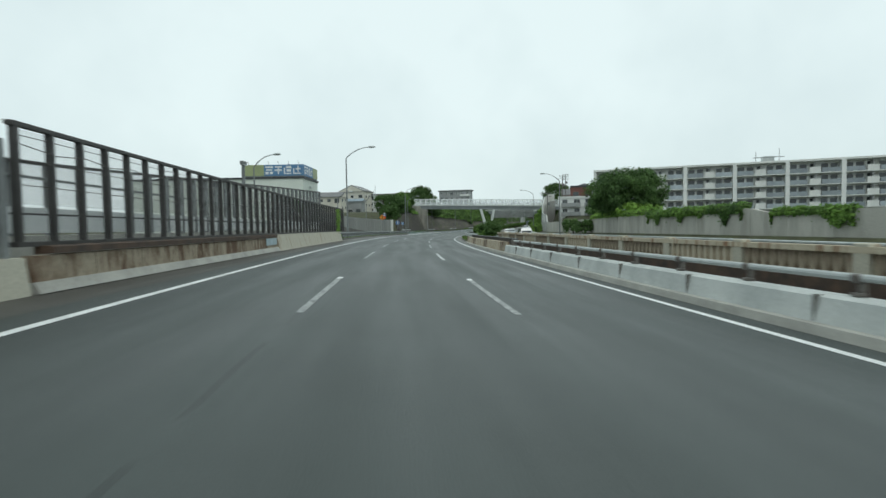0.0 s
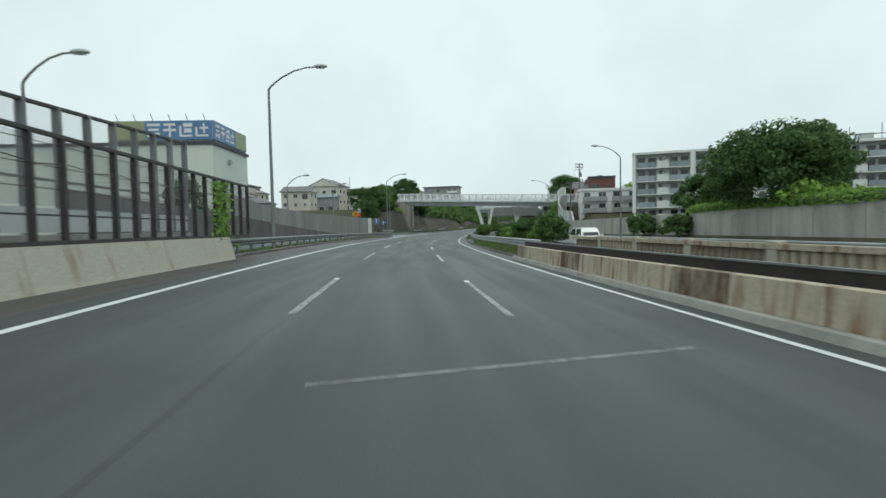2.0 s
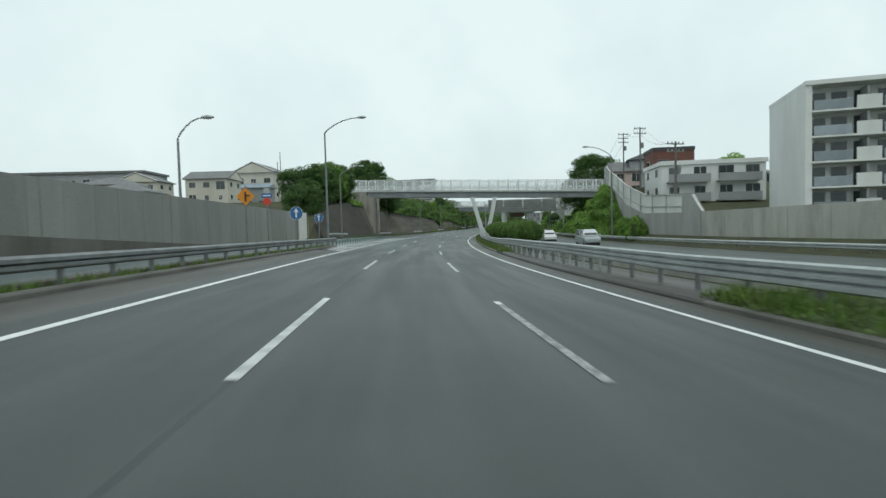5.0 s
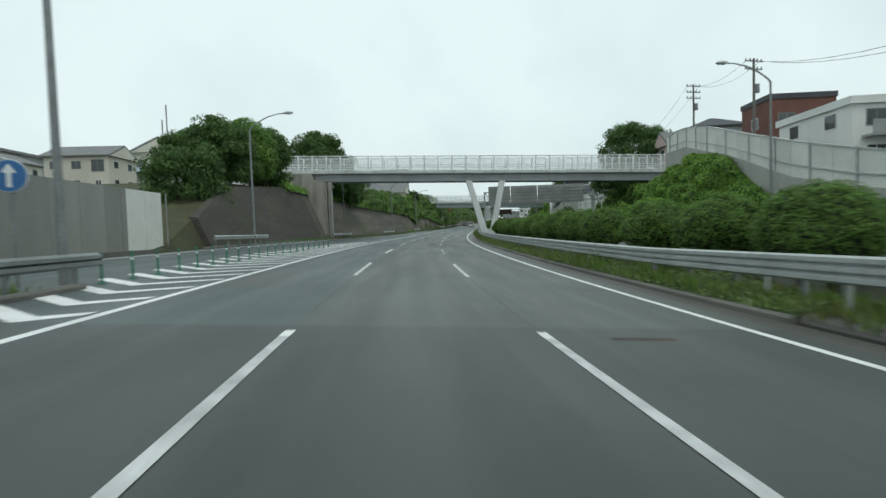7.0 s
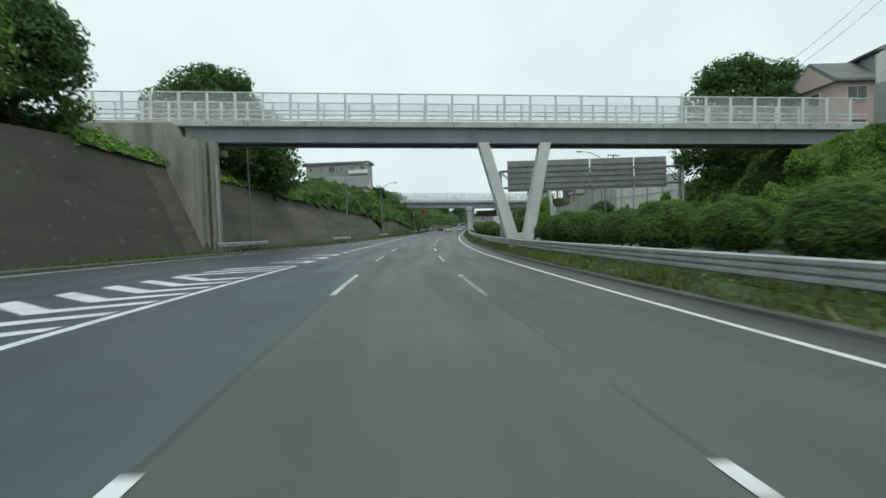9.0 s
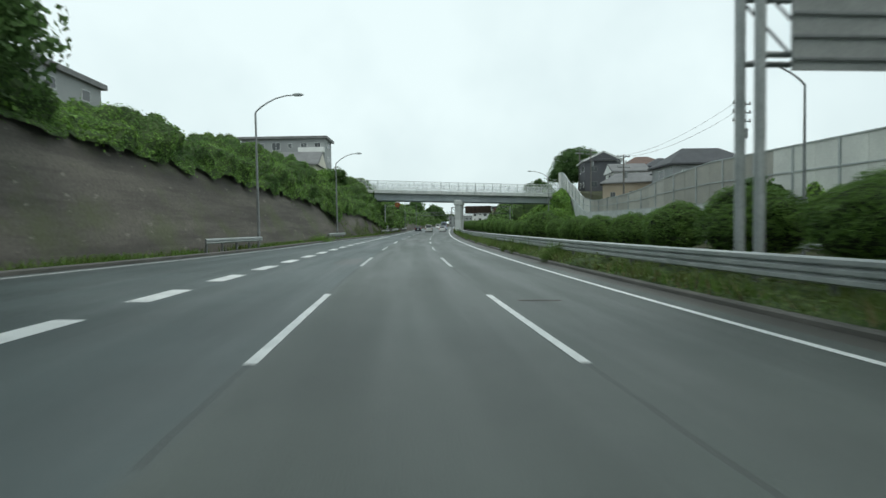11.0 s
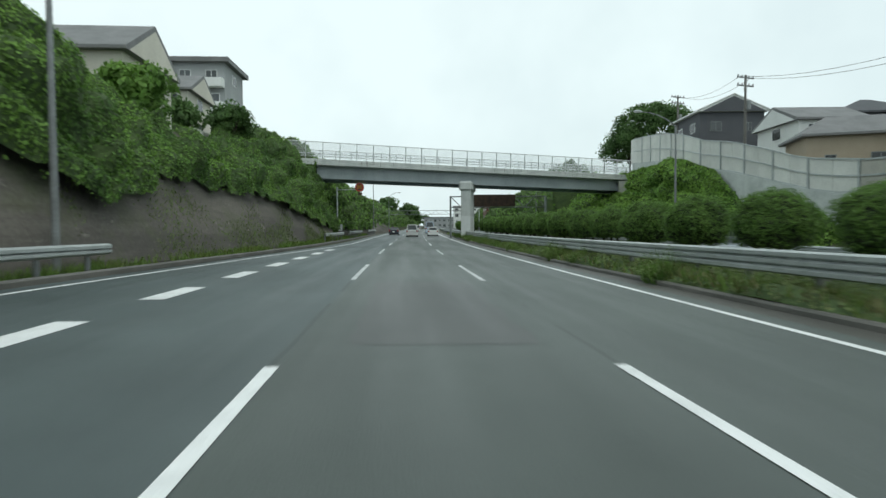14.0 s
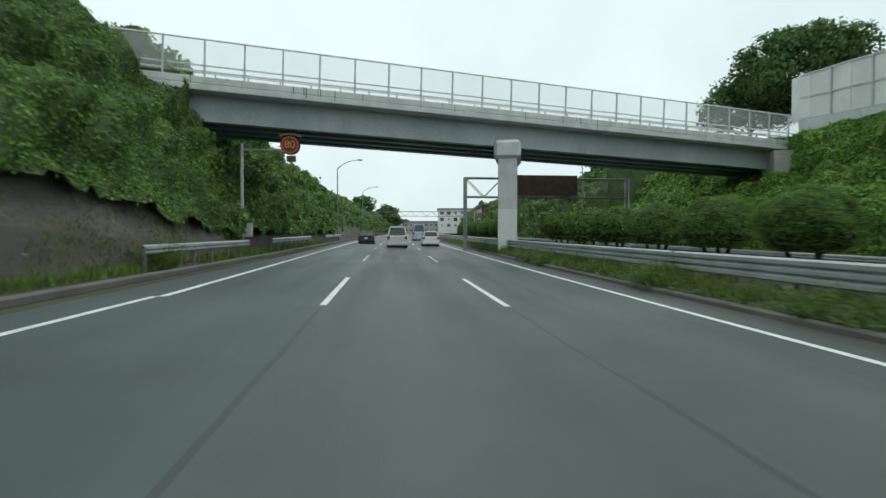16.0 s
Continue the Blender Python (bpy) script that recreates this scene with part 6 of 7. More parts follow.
# left: houses beyond the noise wall and on the bank
house("white two-storey house with a grey gabled roof", hs(207, -54.6, 9.8, 2), 10.4, 11, 7.0, "gable", WALL_CREAM, ROOF_GREY, 2.5, seed=1)
house("cream house with a grey roof behind the noise wall", hs(190, -56, 8.4, 6), 9, 8, 5.4, "gable_x", WALL_CREAM, ROOF_GREY, 1.9, seed=2)
house("cream house with a grey gabled roof", hs(194, -75, 8.8, 8), 9, 8, 5.4, "gable", WALL_CREAM, ROOF_GREY, 1.9, seed=3)
house("small grey house with a hipped roof", hs(165, -58, 4.2, 10), 10, 8, 5.0, "hip", WALL_GREY, ROOF_GREY, 1.6, seed=4)
house("low grey building with a flat roof", hs(160, -76, 4.0, 10), 14, 9, 6.5, "flat", WALL_GREY, ROOF_GREY, floors=2, seed=5)
house("pink two-storey house with a grey roof", hs(176, -68, 6.5, 10), 9, 8, 5.2, "hip", WALL_PINK, ROOF_GREY, 1.7, seed=6)
house("long pale apartment block far behind the houses", hs(232, -62, 8.0, 0), 30, 10, 8.5, "flat", WALL_GREY, ROOF_GREY, floors=3, seed=7)
house("grey block with a flat roof behind the houses", hs(200, -110, 7.0, 8), 34, 12, 10.6, "flat", WALL_GREY, ROOF_GREY, floors=3, seed=8)
house("white flat-roofed block behind the gabled house", hs(216, -49.5, 8.0, 2), 12.5, 8, 7.6, "flat", WALL_WHITE, ROOF_GREY, floors=3, seed=39)
house("cream building with a dark flat roof behind trees", hs(120, -60, 1.5, 10), 12, 9, 6.0, "gable", WALL_GREY, ROOF_GREY, 2.0, seed=9)
house("pale blue-grey shed roofed building", hs(202, -53.0, 7.4, 4), 9.6, 4.2, 5.2, "gable_x", WALL_GREY, mat("pale_blue_roof", (0.30, 0.37, 0.42)), 1.0, floors=1, seed=10)
house("white house with a grey gabled roof on the bank", hs(267.4, -29.8, 8.0, 0), 14.0, 6, 3.5, "gable_x", WALL_CREAM, ROOF_GREY, 2.3, floors=1, seed=11)
house("cream house gable standing on the bank", hs(286, -29.0, 9.6, 2), 9, 6, 4.6, "gable_x", WALL_CREAM, ROOF_GREY, 2.0, seed=12)
blk = house("tall grey apartment block with open stairs on the bank", hs(300.5, -39.6, 9.5, 0), 18.0, 6.5, 11.5, "flat", WALL_GREY, ROOF_GREY, floors=4, eave=0.6, seed=13)
for f in range(4):
    part("balcony", boxes((12.5, -1.1, f * 2.75 + 0.1, 18.0, -0.05, f * 2.75 + 1.1)), WALL_WHITE, blk)
part("steel_stair", boxes((18.0, 0, 0.2, 20.4, 0.1, 0.3), (18.0, 0, 1.2, 20.4, 0.1, 1.3), (18.2, 0, 0, 18.3, 0.1, 1.3), (20.3, 0, 0, 20.4, 0.1, 1.3)), RUST_DARK, blk)
garden = thing("garden_wall", "pale retaining wall and fence of the gardens on the bank", "wall", kind="structure")
part("wall", sweep(rect(-17.4, -17.1, 6.0, 8.6), 258, 283, 2.5, Q), PANEL_PALE, garden)
part("wall", sweep(rect(-18.3, -18.0, 7.0, 10.0), 283, 297, 2.5, Q), PANEL_PALE, garden)

# right: flats, houses and screens
pa, pb = Q(131.3, 36.6, 0), Q(115.3, 82.6, 0)
ang = math.degrees(math.atan2(pb.y - pa.y, pb.x - pa.x))
flats = thing("apartment_building", "long five-storey white apartment building with balconies", "apartment building", pose(pa.x, pa.y, pa.z - 0.2 + 1.6, 0, 0, ang))
bay, floor_h, n_bays = (pb - pa).length / 5, 2.36, 7
roof_z = 13.0
L_ = bay * n_bays
part("back_wall", boxes((0, 1.5, -1.5, L_, 10.5, roof_z - 0.2)), WALL_WHITE, flats)
part("roof_slab", boxes((-0.3, -0.35, roof_z - 0.3, L_ + 0.3, 10.8, roof_z + 0.15), bevel=0.03), WALL_WHITE, flats)
part("end_wall", boxes((-0.3, -0.2, -1.5, 0.3, 10.6, roof_z - 0.3), bevel=0.03), WALL_WHITE, flats)
for k in range(1, n_bays + 1):
    part("pier", boxes((k * bay - 0.4, -0.35, -1.5, k * bay + 0.4, 1.5, roof_z - 0.3), bevel=0.03), WALL_WHITE, flats)
RAIL_PALE = mat("grey_balcony_panel", (0.34, 0.39, 0.42), (0.24, 0.28, 0.31), rough=0.4, rand=0.25)
slab_m = mesh_of("balcony_slab", boxes((0.0, -0.25, -0.1, bay, 1.5, 0.08)), WALL_WHITE)
mid_m = mesh_of("solid_panel", boxes((bay * 0.40, -0.22, 0.08, bay * 0.60, -0.1, 1.2)), WALL_WHITE)
div_m = mesh_of("partition", boxes((bay * 0.49, 0.0, 0.08, bay * 0.51, 1.5, 2.1)), WALL_GREY)
rail_m = [mesh_of("railing", boxes((x0, -0.2, 0.12, x1, -0.16, 1.0)), RAIL_PALE) for x0, x1 in ((0.45, bay * 0.36), (bay * 0.62, bay - 0.45))]
win_m = [mesh_of("window", boxes((bay * x0, 1.42, 0.1, bay * x1, 1.5, 1.95)), GLASS_DARK) for x0, x1 in ((0.07, 0.2), (0.25, 0.38), (0.44, 0.5), (0.64, 0.76), (0.81, 0.93))]
for k in range(n_bays):
    for f in range(5):
        z = roof_z - 0.35 - floor_h * (f + 1)
        for nm, me in [("balcony_slab", slab_m), ("solid_panel", mid_m), ("partition", div_m)] + [("railing", r) for r in rail_m] + [("window", w_) for w_ in win_m]:
            part(nm, me, None, flats).location = (k * bay, 0, z)
part("roof_tank", boxes((bay * 3.6, 4, roof_z, bay * 3.6 + 2.2, 6, roof_z + 1.6), bevel=0.05), GALV, flats)
part("roof_aerial", tube([(bay * 3.45, 3, roof_z), (bay * 3.45, 3, roof_z + 2.6)], 0.06, 6), GALV_DARK, flats)
part("roof_aerial", tube([(bay * 3.9, 3, roof_z), (bay * 3.9, 3, roof_z + 3.0)], 0.06, 6), GALV_DARK, flats)
part("roof_rail", boxes((bay * 3.4, 3, roof_z + 1.2, bay * 4.0, 3.1, roof_z + 1.35)), GALV_DARK, flats)

white = house("white three-storey flats with balconies and a flat roof", hs(150.5, 30.0, 2.0, -6), 12.5, 9, 7.2, "flat", WALL_WHITE, WALL_WHITE, floors=3, eave=0.2, seed=21)
for f in range(3):
    for x in (0.6, 6.6):
        part("balcony", boxes((x, -1.2, f * 2.4 - 0.1, x + 5.0, -0.05, f * 2.4 + 0.05), (x, -1.2, f * 2.4, x + 5.0, -1.1, f * 2.4 + 0.95)), WALL_GREY, white)
house("red-brown tiled house with a shed roof", hs(167.2, 34.4, 6.2, -4), 6.2, 5.6, 7.0, "flat", WALL_RED, ROOF_DARK, floors=2, eave=0.1, seed=22)
house("grey house with a dark hipped roof", hs(189.5, 36.5, 7.3, -8), 7, 7, 7.0, "hip", WALL_GREY, ROOF_DARK, 1.6, seed=23)
house("grey house with a hipped roof behind the flats", hs(172, 46, 5.0, -8), 9, 8, 4.4, "hip", WALL_GREY, ROOF_GREY, 1.6, seed=25)
house("pale pink house with a grey slate roof near the footbridge", hs(189.2, 33.2, 7.2, 0), 6.0, 5, 4.9, "gable_x", WALL_PINK, ROOF_GREY, 2.0, seed=26)
house("grey house with a dark hipped roof", hs(243.8, 28.7, 3.2, 0), 9.0, 5.2, 5.0, "hip", WALL_GREY, ROOF_DARK, 2.0, seed=27)
house("brown house with a dark blue gabled roof", hs(279.5, 43.2, 6.5, -4), 5.4, 6, 4.6, "gable", WALL_RED, ROOF_DARK, 1.7, seed=29)
house("orange-beige house with a dark gabled roof", hs(266.5, 37.9, 5.0, -4), 5.2, 6, 4.7, "gable", mat("orange_render", (0.38, 0.265, 0.18), (0.32, 0.22, 0.15)), ROOF_DARK, 1.7, seed=38)
house("low beige shop with a wide grey roof", hs(277.0, 31.3, 5.2, -19), 10, 4.6, 3.4, "hip", WALL_BEIGE, ROOF_GREY, 1.7, floors=1, seed=30)
house("white house with a brown slate roof", hs(298, 42.2, 8.5, -8), 8, 6, 5.4, "hip", WALL_WHITE, ROOF_BROWN, 1.9, seed=31)
house("white house with a grey roof", hs(283.2, 35.3, 6.5, -4), 6.0, 6.4, 4.7, "gable_x", WALL_WHITE, ROOF_GREY, 1.7, seed=32)
house("charcoal house with a white-edged gabled roof", hs(297, 33.6, 8.5, -4), 7.4, 7, 6.3, "gable", WALL_CHARCOAL, WALL_WHITE, 1.8, seed=33)
house("dark-roofed house behind the shop", hs(285, 42.0, 6.8, -6), 6.4, 6, 5.4, "hip", WALL_GREY, ROOF_DARK, 1.8, seed=34)
house("brown brick building far beyond the bridge", hs(430, 24.0, 1.0, 0), 22, 14, 8.0, "flat", WALL_RED, ROOF_DARK, floors=3, seed=35)
house("pale block far down the road", hs(520, 14.0, 3.0, 0), 16, 14, 9.0, "flat", WALL_WHITE, ROOF_GREY, floors=3, seed=36)
house("grey block far down the road", hs(620, -6.0, 2.0, 0), 26, 14, 7.0, "flat", WALL_GREY, ROOF_GREY, floors=2, seed=37)

# ---- trees ----
tree("large dark spreading tree behind the roadside wall", atq(70, 26.9, 1.4), 6.7, (4.9, 4.4, 3.1), 170, LEAF_DARK, 71, 0.17, 170, 1.0)
tree("leafy bush behind the retaining wall beside the warehouse", atq(70.0, -15.4, 1.4), 3.6, (1.1, 1.6, 1.5), 44, LEAF_DARK, 77, 0.13, 120, 0.6)
tree("small dark tree behind the roadside wall", atq(82, 27.6, 1.4), 4.4, (2.6, 2.6, 1.8), 50, LEAF_DARK, 72, 0.24, 70, 0.8)
tree("bright green bush above the roadside wall", atq(66, 27.0, 1.8), 2.0, (2.6, 1.2, 0.8), 34, LEAF_BRIGHT, 73, 0.22, 60, 0.6)
tree("bush between the opposite carriageway and the wall", atq(80, 24.0, -0.2), 2.4, (1.7, 1.3, 1.0), 26, LEAF_DARK, 74, 0.2, 60, 0.55)
tree("bush between the opposite carriageway and the wall", atq(88, 24.0, -0.2), 2.6, (1.8, 1.3, 1.1), 26, LEAF_DARK, 75, 0.2, 60, 0.55)
tree("bright young tree beside the white flats", atq(158, 42.5, 3.4), 7.5, (2.0, 2.0, 3.0), 40, LEAF_BRIGHT, 76, 0.25, 60, 0.8)
for i, (s, u, z, h, sp, c, m_) in enumerate(((157.5, -18.6, 1.2, 7.4, (3.0, 3.4, 3.0), 100, LEAF_DARK), (163.5, -18.4, 3.0, 9.0, (3.0, 3.4, 3.6), 120, LEAF_DARK),
                                             (169, -17.6, 4.6, 8.3, (2.6, 3.4, 3.7), 120, LEAF_MID), (175, -18.3, 5.6, 7.8, (3.1, 2.8, 3.9), 120, LEAF_DARK),
                                             (171, -24.0, 5.6, 7.2, (4.0, 4.0, 3.4), 90, LEAF_DARK))):
    tree("leafy green tree on the bank above the slip road", atq(s, u, z), h, sp, c, m_, 80 + i, 0.15, 170, 0.85)
tree("dark broad tree behind the footbridge", atq(198.5, -18.3, 6.0), 11.0, (6.0, 4.8, 5.6), 190, LEAF_DARK, 91, 0.19, 150, 1.1)
tree("dark broad tree behind the footbridge", atq(203.5, -16.0, 5.6), 6.2, (4.0, 3.6, 3.6), 100, LEAF_DARK, 92, 0.19, 150, 1.1)
tree("dark tree behind the end of the footbridge", atq(198.5, 31.4, 5.8), 10.6, (5.6, 4.4, 4.4), 170, LEAF_DARK, 93, 0.19, 150, 1.1)
tree("dark tree behind the end of the footbridge", atq(197.5, 28.8, 2.6), 8.6, (3.9, 3.4, 3.9), 110, LEAF_DARK, 94, 0.19, 150, 1.0)
tree("small round tree beside the opposite carriageway", atq(222, 24.5, 0.2), 4.2, (1.7, 1.7, 1.6), 34, LEAF_DARK, 95, 0.22, 70, 0.7)
tree("spreading dark pine beyond the road bridge", atq(316, 37.0, 9.0), 10.8, (6.0, 5.4, 4.3), 160, LEAF_DARK, 96, 0.22, 110, 1.2)
tree("spreading dark pine beyond the road bridge", atq(321, 35.0, 8.6), 7.8, (4.0, 4.2, 2.8), 90, LEAF_DARK, 97, 0.22, 110, 1.2)
tree("dark tree far behind the road bridge", atq(345, 18.0 + 14, 7.0), 7.0, (4.0, 4.0, 3.0), 60, LEAF_DARK, 98, 0.4, 60, 1.2)
tree("dark tree among the houses on the bank", atq(284, -20.5, 9.0), 3.6, (2.2, 2.2, 1.7), 44, LEAF_DARK, 99, 0.24, 70, 0.8)
tree("yellow-green garden tree on the bank", atq(267.2, -14.9, 6.0), 4.4, (1.7, 2.0, 1.7), 50, LEAF_MID, 100, 0.22, 60, 0.7)
tree("dark leafy tree on the edge of the bank", atq(286.5, -16.2, 8.0), 4.6, (1.7, 2.0, 1.7), 50, LEAF_DARK, 102, 0.2, 80, 0.8)
tree("dark garden tree beside the apartment block", atq(297, -20.5, 9.6), 4.4, (1.5, 1.5, 1.8), 34, LEAF_DARK, 101, 0.24, 70, 0.7)
for i in range(9):
    tree("distant dark tree beside the road", atq(460 + 30 * i, (-16, 30)[i % 2] + 3 * (i % 3), 3.0), 10, (6, 6, 4.5), 40, LEAF_DARK, 110 + i, 0.7, 60, 1.8)

# ivy hanging over the roadside wall on the right
vines("hanging_ivy", "ivy hanging in tips over the top of the grey wall", 41, 58,
      lambda s: [(24.93, rwall_top(s) - 0.35 - 2.2 * max(0, noise.noise(Vector((s * 0.8, 0, 3))) - 0.05)), (24.88, rwall_top(s) + 0.02), (25.1, rwall_top(s) + 0.22), (25.7, rwall_top(s) + 0.2)],
      5200, 0.13, LEAF_MID, 25, 0.22)
vines("hanging_ivy", "ivy hanging in tips over the top of the grey wall", 30.5, 37.5,
      lambda s: [(24.93, rwall_top(s) - 0.25 - 0.9 * max(0, 1 - abs(s - 31.6) / 1.3)), (24.88, rwall_top(s) + 0.02), (25.1, rwall_top(s) + 0.1), (25.5, rwall_top(s) + 0.05)],
      2600, 0.13, LEAF_MID, 27, 0.2)
vines("hanging_ivy", "clipped hedge along the top of the grey wall", 58, 80,
      lambda s: [(24.95, rwall_top(s)), (24.9, rwall_top(s) + 0.25), (25.2, rwall_top(s) + 0.5), (26.0, rwall_top(s) + 0.5)], 4500, 0.13, LEAF_BRIGHT, 26, 0.25)


# ---- utility poles and wires ----
def utility_pole(s, u, z, h, arms):
    ob = thing("utility_pole", "concrete utility pole with cross arms and wires", "utility pole", atq(s, u, z, 15), group="utility poles")
    part("pole", tube([(0, 0, -1), (0, 0, h)], 0.16, 8, r1=0.10), CONCRETE_DARK, ob)
    for k in range(arms):
        arm = part("cross_arm", boxes((-1.0, -0.05, h - 0.3 - 0.75 * k, 1.0, 0.05, h - 0.2 - 0.75 * k)), GALV_DARK, ob)
        for x in (-0.9, -0.4, 0.4, 0.9):
            part("insulator", boxes((x - 0.05, -0.05, h - 0.2 - 0.75 * k, x + 0.05, 0.05, h - 0.02 - 0.75 * k)), WALL_GREY, arm)
    part("transformer", tube([(0.35, 0, h - 3.2), (0.35, 0, h - 2.4)], 0.24, 10), GALV_DARK, ob)
    return Q(s, u, z + h - 0.2)


tops = [utility_pole(135.5, 25.9, 2.0, 7.9, 2), utility_pole(165.7, 32.0, 6.0, 10.6, 2), utility_pole(182.8, 33.8, 7.0, 11.5, 3), utility_pole(205, 34, 5.0, 9.5, 2)]
tops2 = [utility_pole(231, 29.0, 2.6, 9.5, 3), utility_pole(258.7, 28.6, 3.2, 7.9, 3), utility_pole(285.3, 31.6, 7.0, 8.6, 2), utility_pole(303, 34.0, 9.0, 9.0, 2)]
for line_of in (tops, tops2):
    for a, b in zip(line_of, line_of[1:]):
        for off in (-0.8, 0.8):
            w_ = Vector((off, 0, 0))
            pts = [a.lerp(b, f) + w_ - Vector((0, 0, 0.9 * 4 * f * (1 - f))) for f in np.linspace(0, 1, 9)]
            solid("overhead_wire", tube(pts, 0.016, 4), BLACK_STEEL, "thin black overhead wire slung between poles", "wire", "overhead wires")
for s, u, z, h in ((172, -27.4, 6.5, 9.2), (172, -27.9, 6.5, 7.6)):
    solid("mast", tube([Q(s, u, z - 1), Q(s, u, z + h)], 0.07, 6), GALV_DARK, "thin steel mast on the bank", "mast")


# ---- vehicles ----
def vehicle(name, label, m, paint, L, W, H, hood, tail, glass_z, wheel=0.32, group="vehicles"):
    """A vehicle with its nose along +y. hood and tail: lengths before and behind the cabin; glass_z: height of the window line."""
    ob = thing(name, label, "car", m, group)
    hw, g = W / 2, wheel * 0.7
    bm = bmesh.new()
    # lower body and cabin as rings along the length
    rings = [(0.0, g + 0.12, glass_z * 0.92, 0.90), (0.12, g - 0.05, glass_z, 0.98), (L * 0.3, g - 0.08, glass_z, 1.0), (L * 0.7, g - 0.08, glass_z, 1.0),
             (L - 0.25, g - 0.05, glass_z * (0.86 if hood > 0.5 else 0.98), 0.97), (L, g + 0.1, glass_z * (0.70 if hood > 0.5 else 0.9), 0.86)]
    loops = []
    for y, z0, z1, k in rings:
        w_ = hw * k
        loops.append([bm.verts.new((x, y, z)) for x, z in ((-w_ * 0.94, z0), (-w_, z0 + 0.18), (-w_, z1 - 0.12), (-w_ * 0.93, z1), (w_ * 0.93, z1), (w_, z1 - 0.12), (w_, z0 + 0.18), (w_ * 0.94, z0))])
    for p, q in zip(loops, loops[1:]):
        for k in range(8):
            bm.faces.new((p[k], p[(k + 1) % 8], q[(k + 1) % 8], q[k]))
    bm.faces.new(loops[0][::-1])
    bm.faces.new(loops[-1])
    bmesh.ops.recalc_face_normals(bm, faces=bm.faces)
    bmesh.ops.bevel(bm, geom=[e for e in bm.edges if e.calc_face_angle(0) > 0.5], offset=0.04, segments=2, affect="EDGES")
    body = part("body", bm, paint, ob)
    y0, y1, t0, t1 = tail, L - hood, tail + 0.35 * (0.4 if tail < 0.3 else 1), L - hood - 0.55
    bm = bmesh.new()
    lo = [bm.verts.new(p) for p in ((-hw * 0.92, y0, glass_z - 0.02), (hw * 0.92, y0, glass_z - 0.02), (hw * 0.92, y1, glass_z - 0.02), (-hw * 0.92, y1, glass_z - 0.02))]
    hi = [bm.verts.new(p) for p in ((-hw * 0.76, t0, H), (hw * 0.76, t0, H), (hw * 0.76, t1, H), (-hw * 0.76, t1, H))]
    bm.faces.new(hi)
    for k in range(4):
        bm.faces.new((lo[k], lo[(k + 1) % 4], hi[(k + 1) % 4], hi[k]))
    bmesh.ops.recalc_face_normals(bm, faces=bm.faces)
    bmesh.ops.bevel(bm, geom=list(bm.edges), offset=0.07, segments=2, affect="EDGES")
    cab = part("cabin", bm, paint, ob)

    def pane(a, b, c, d, name_, out):
        cs = [Vector(v) for v in (a, b, c, d)]
        mid = sum(cs, Vector()) / 4
        nrm = (cs[1] - cs[0]).cross(cs[3] - cs[0]).normalized() * out
        q = bmesh.new()
        f0 = [q.verts.new(mid + (v - mid) * 0.84 + nrm * 0.012) for v in cs]
        f1 = [q.verts.new(v.co - nrm * 0.03) for v in f0]
        q.faces.new(f0)
        q.faces.new(f1[::-1])
        for k in range(4):
            q.faces.new((f0[k], f1[k], f1[(k + 1) % 4], f0[(k + 1) % 4]))
        bmesh.ops.recalc_face_normals(q, faces=q.faces)
        part(name_, q, GLASS_DARK, cab)

    c = [(-hw * 0.92, y0, glass_z), (hw * 0.92, y0, glass_z), (hw * 0.92, y1, glass_z), (-hw * 0.92, y1, glass_z)]
    d = [(-hw * 0.76, t0, H - 0.06), (hw * 0.76, t0, H - 0.06), (hw * 0.76, t1, H - 0.06), (-hw * 0.76, t1, H - 0.06)]
    pane(c[0], c[1], d[1], d[0], "rear_window", 1)
    pane(c[2], c[3], d[3], d[2], "windscreen", 1)
    for i, j in ((1, 2), (3, 0)):
        A, B, C, D = (Vector(v) for v in (c[i], c[j], d[j], d[i]))
        for f0, f1 in ((0.02, 0.5), (0.5, 0.98)):
            pane(A.lerp(B, f0), A.lerp(B, f1), D.lerp(C, f1), D.lerp(C, f0), "side_window", 1)
    for x in (-1, 1):
        for y in (L * 0.19, L * 0.81):
            wh_ = part("wheel", tube([(x * (hw - 0.2), y, wheel), (x * (hw - 0.01), y, wheel)], wheel, 18), RUBBER, ob)
            part("rim", tube([(x * (hw - 0.02), y, wheel), (x * (hw + 0.005), y, wheel)], wheel * 0.62, 14), GALV, wh_)
        part("tail_lamp", boxes((x * hw * 0.82 - 0.11, -0.015, glass_z * 0.72, x * hw * 0.82 + 0.11, 0.1, glass_z * 0.97), bevel=0.02), LAMP_RED, ob, "red tail lamp")
        part("headlight", boxes((x * hw * 0.72 - 0.16, L - 0.12, glass_z * 0.52, x * hw * 0.72 + 0.16, L + 0.01, glass_z * 0.68), bevel=0.03), LAMP_CLEAR, ob, "clear headlight")
        part("mirror", boxes((x * (hw + 0.09) - 0.09, y1 - 0.25, glass_z, x * (hw + 0.09) + 0.09, y1 - 0.12, glass_z + 0.16), bevel=0.03), paint, ob)
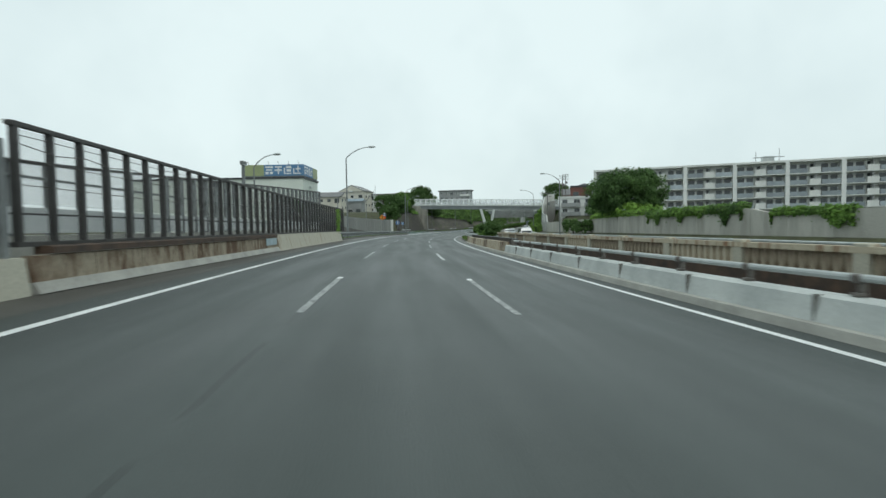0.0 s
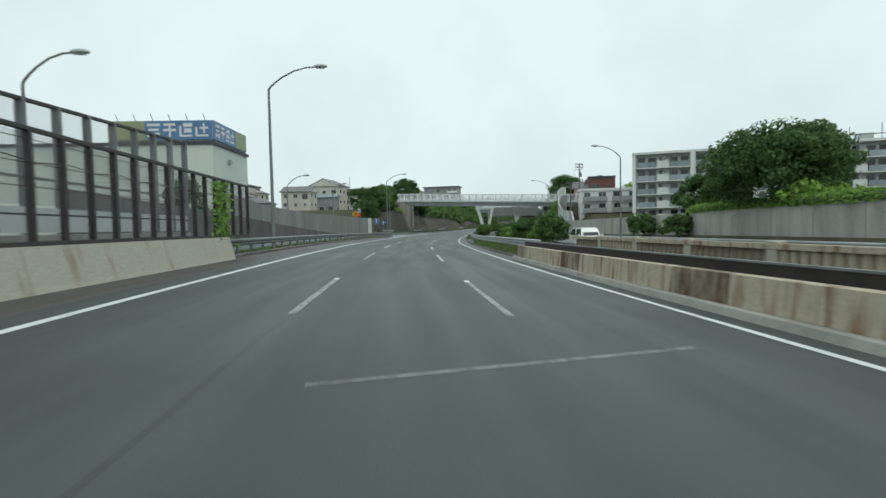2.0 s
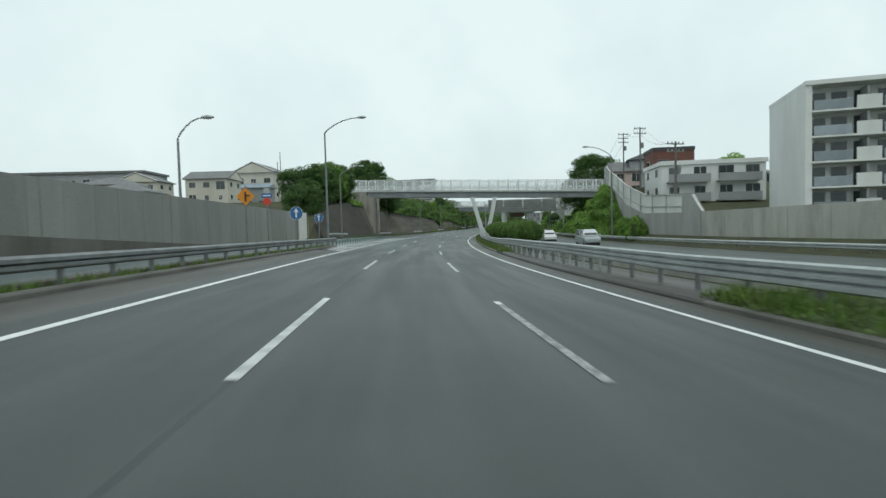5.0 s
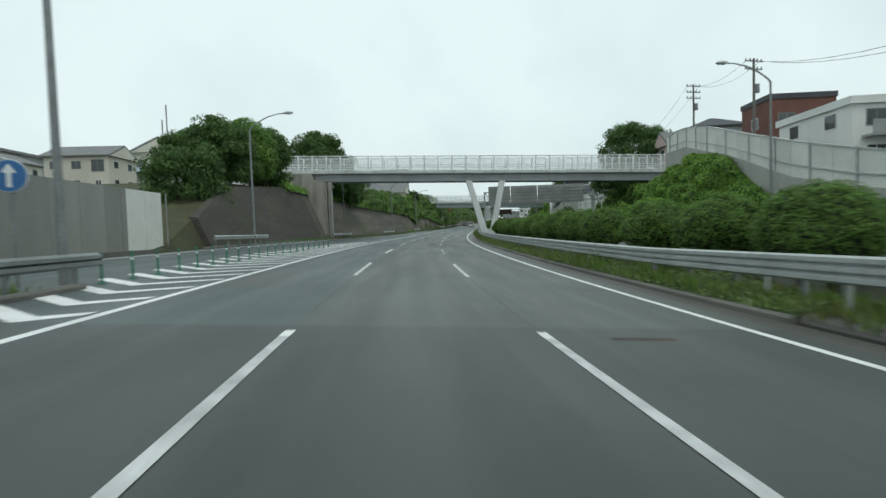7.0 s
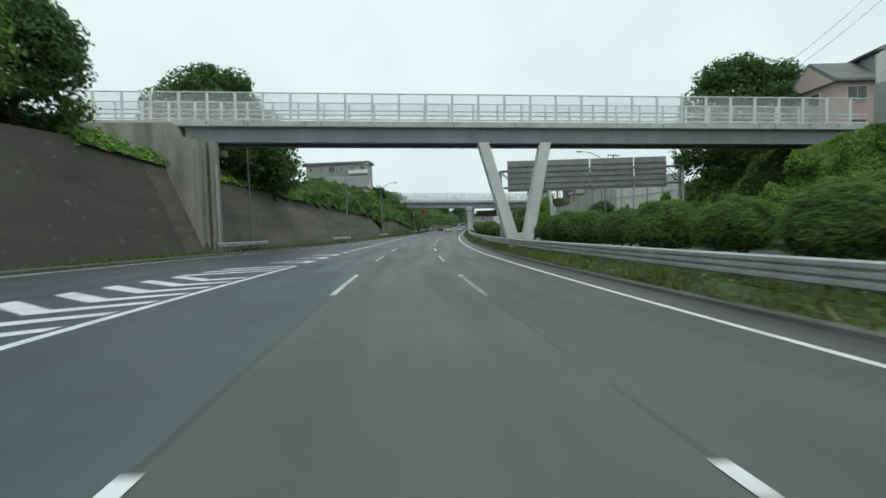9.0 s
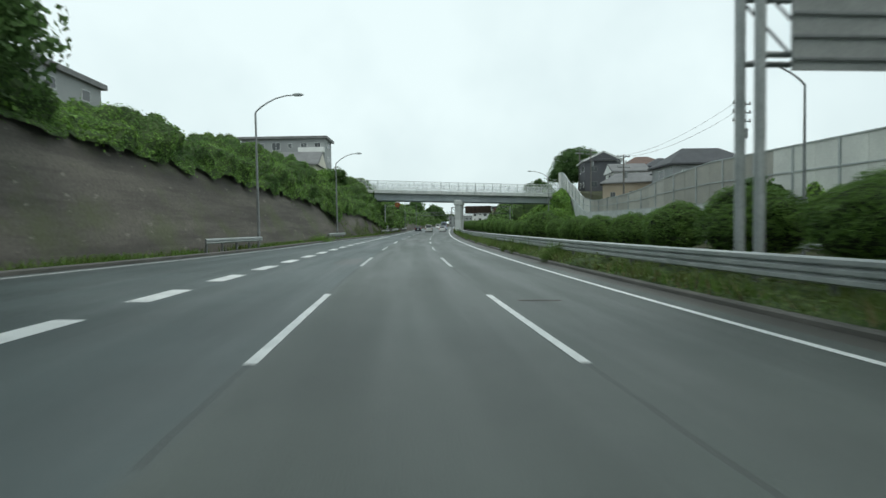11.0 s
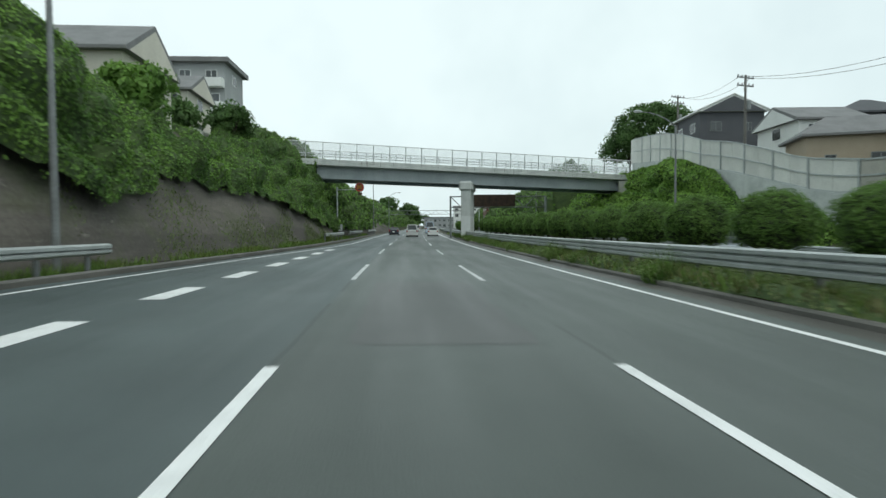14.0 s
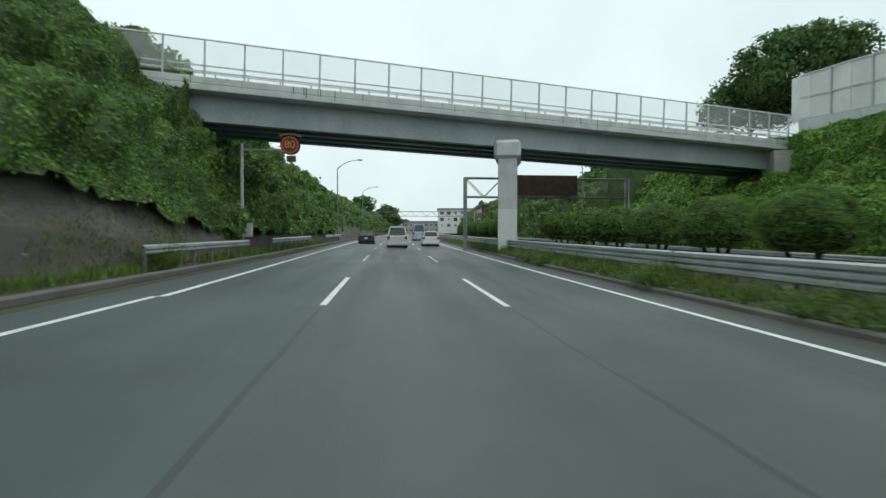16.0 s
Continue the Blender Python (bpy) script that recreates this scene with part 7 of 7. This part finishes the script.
    part("rear_bumper", boxes((-hw * 0.93, -0.07, g - 0.02, hw * 0.93, 0.06, g + 0.26), bevel=0.04), paint, ob)
    part("under_panel", boxes((-hw * 0.85, -0.03, g - 0.12, hw * 0.85, L - 0.1, g + 0.02)), PLASTIC_DARK, ob)
    part("number_plate", boxes((-0.17, -0.085, g + 0.3, 0.17, -0.07, g + 0.46)), SIGN_WHITE, ob, "plain pale plate")
    return ob


vehicle("sedan", "dark blue-black sedan ahead in the outer lane", at(328, -3.3, 0), CAR_DARK, 4.5, 1.72, 1.42, 1.1, 0.75, 0.92)
vehicle("minivan", "white minivan ahead in the middle lane", at(316.5, 0.0, 0), CAR_WHITE, 4.8, 1.8, 1.85, 0.8, 0.08, 1.02)
vehicle("hatchback", "white estate car ahead in the inner lane", at(322.5, 3.3, 0), CAR_WHITE, 4.3, 1.7, 1.52, 1.0, 0.12, 0.95)
vehicle("minibus", "pale blue-grey minibus far ahead in the inner lane", at(352, 3.3, 0), CAR_BLUE, 6.2, 2.0, 2.6, 0.5, 0.08, 1.35, 0.36)
vehicle("minivan", "small white van far ahead", at(395, -0.2, 0), CAR_WHITE, 4.6, 1.75, 1.9, 0.7, 0.08, 1.0)
vehicle("minivan", "silver minivan on the opposite carriageway", atq(139, 17.2, -0.4, 180), CAR_SILVER, 4.3, 1.7, 1.62, 0.8, 0.1, 1.0)
vehicle("hatchback", "white car on the opposite carriageway", atq(156, 16.0, -0.4, 180), CAR_WHITE, 4.0, 1.7, 1.5, 0.9, 0.12, 0.95)
vehicle("minivan", "white van on the opposite carriageway", atq(80, 15.0, -0.4, 180), CAR_WHITE, 4.6, 1.75, 1.7, 0.7, 0.1, 1.0)
vehicle("hatchback", "white car on the opposite carriageway", atq(250, 18.0, -0.4, 180), CAR_WHITE, 4.2, 1.7, 1.45, 0.9, 0.12, 0.95)
vehicle("minivan", "silver minivan on the opposite carriageway", atq(262, 15.0, -0.4, 180), CAR_SILVER, 4.4, 1.75, 1.7, 0.8, 0.1, 1.0)
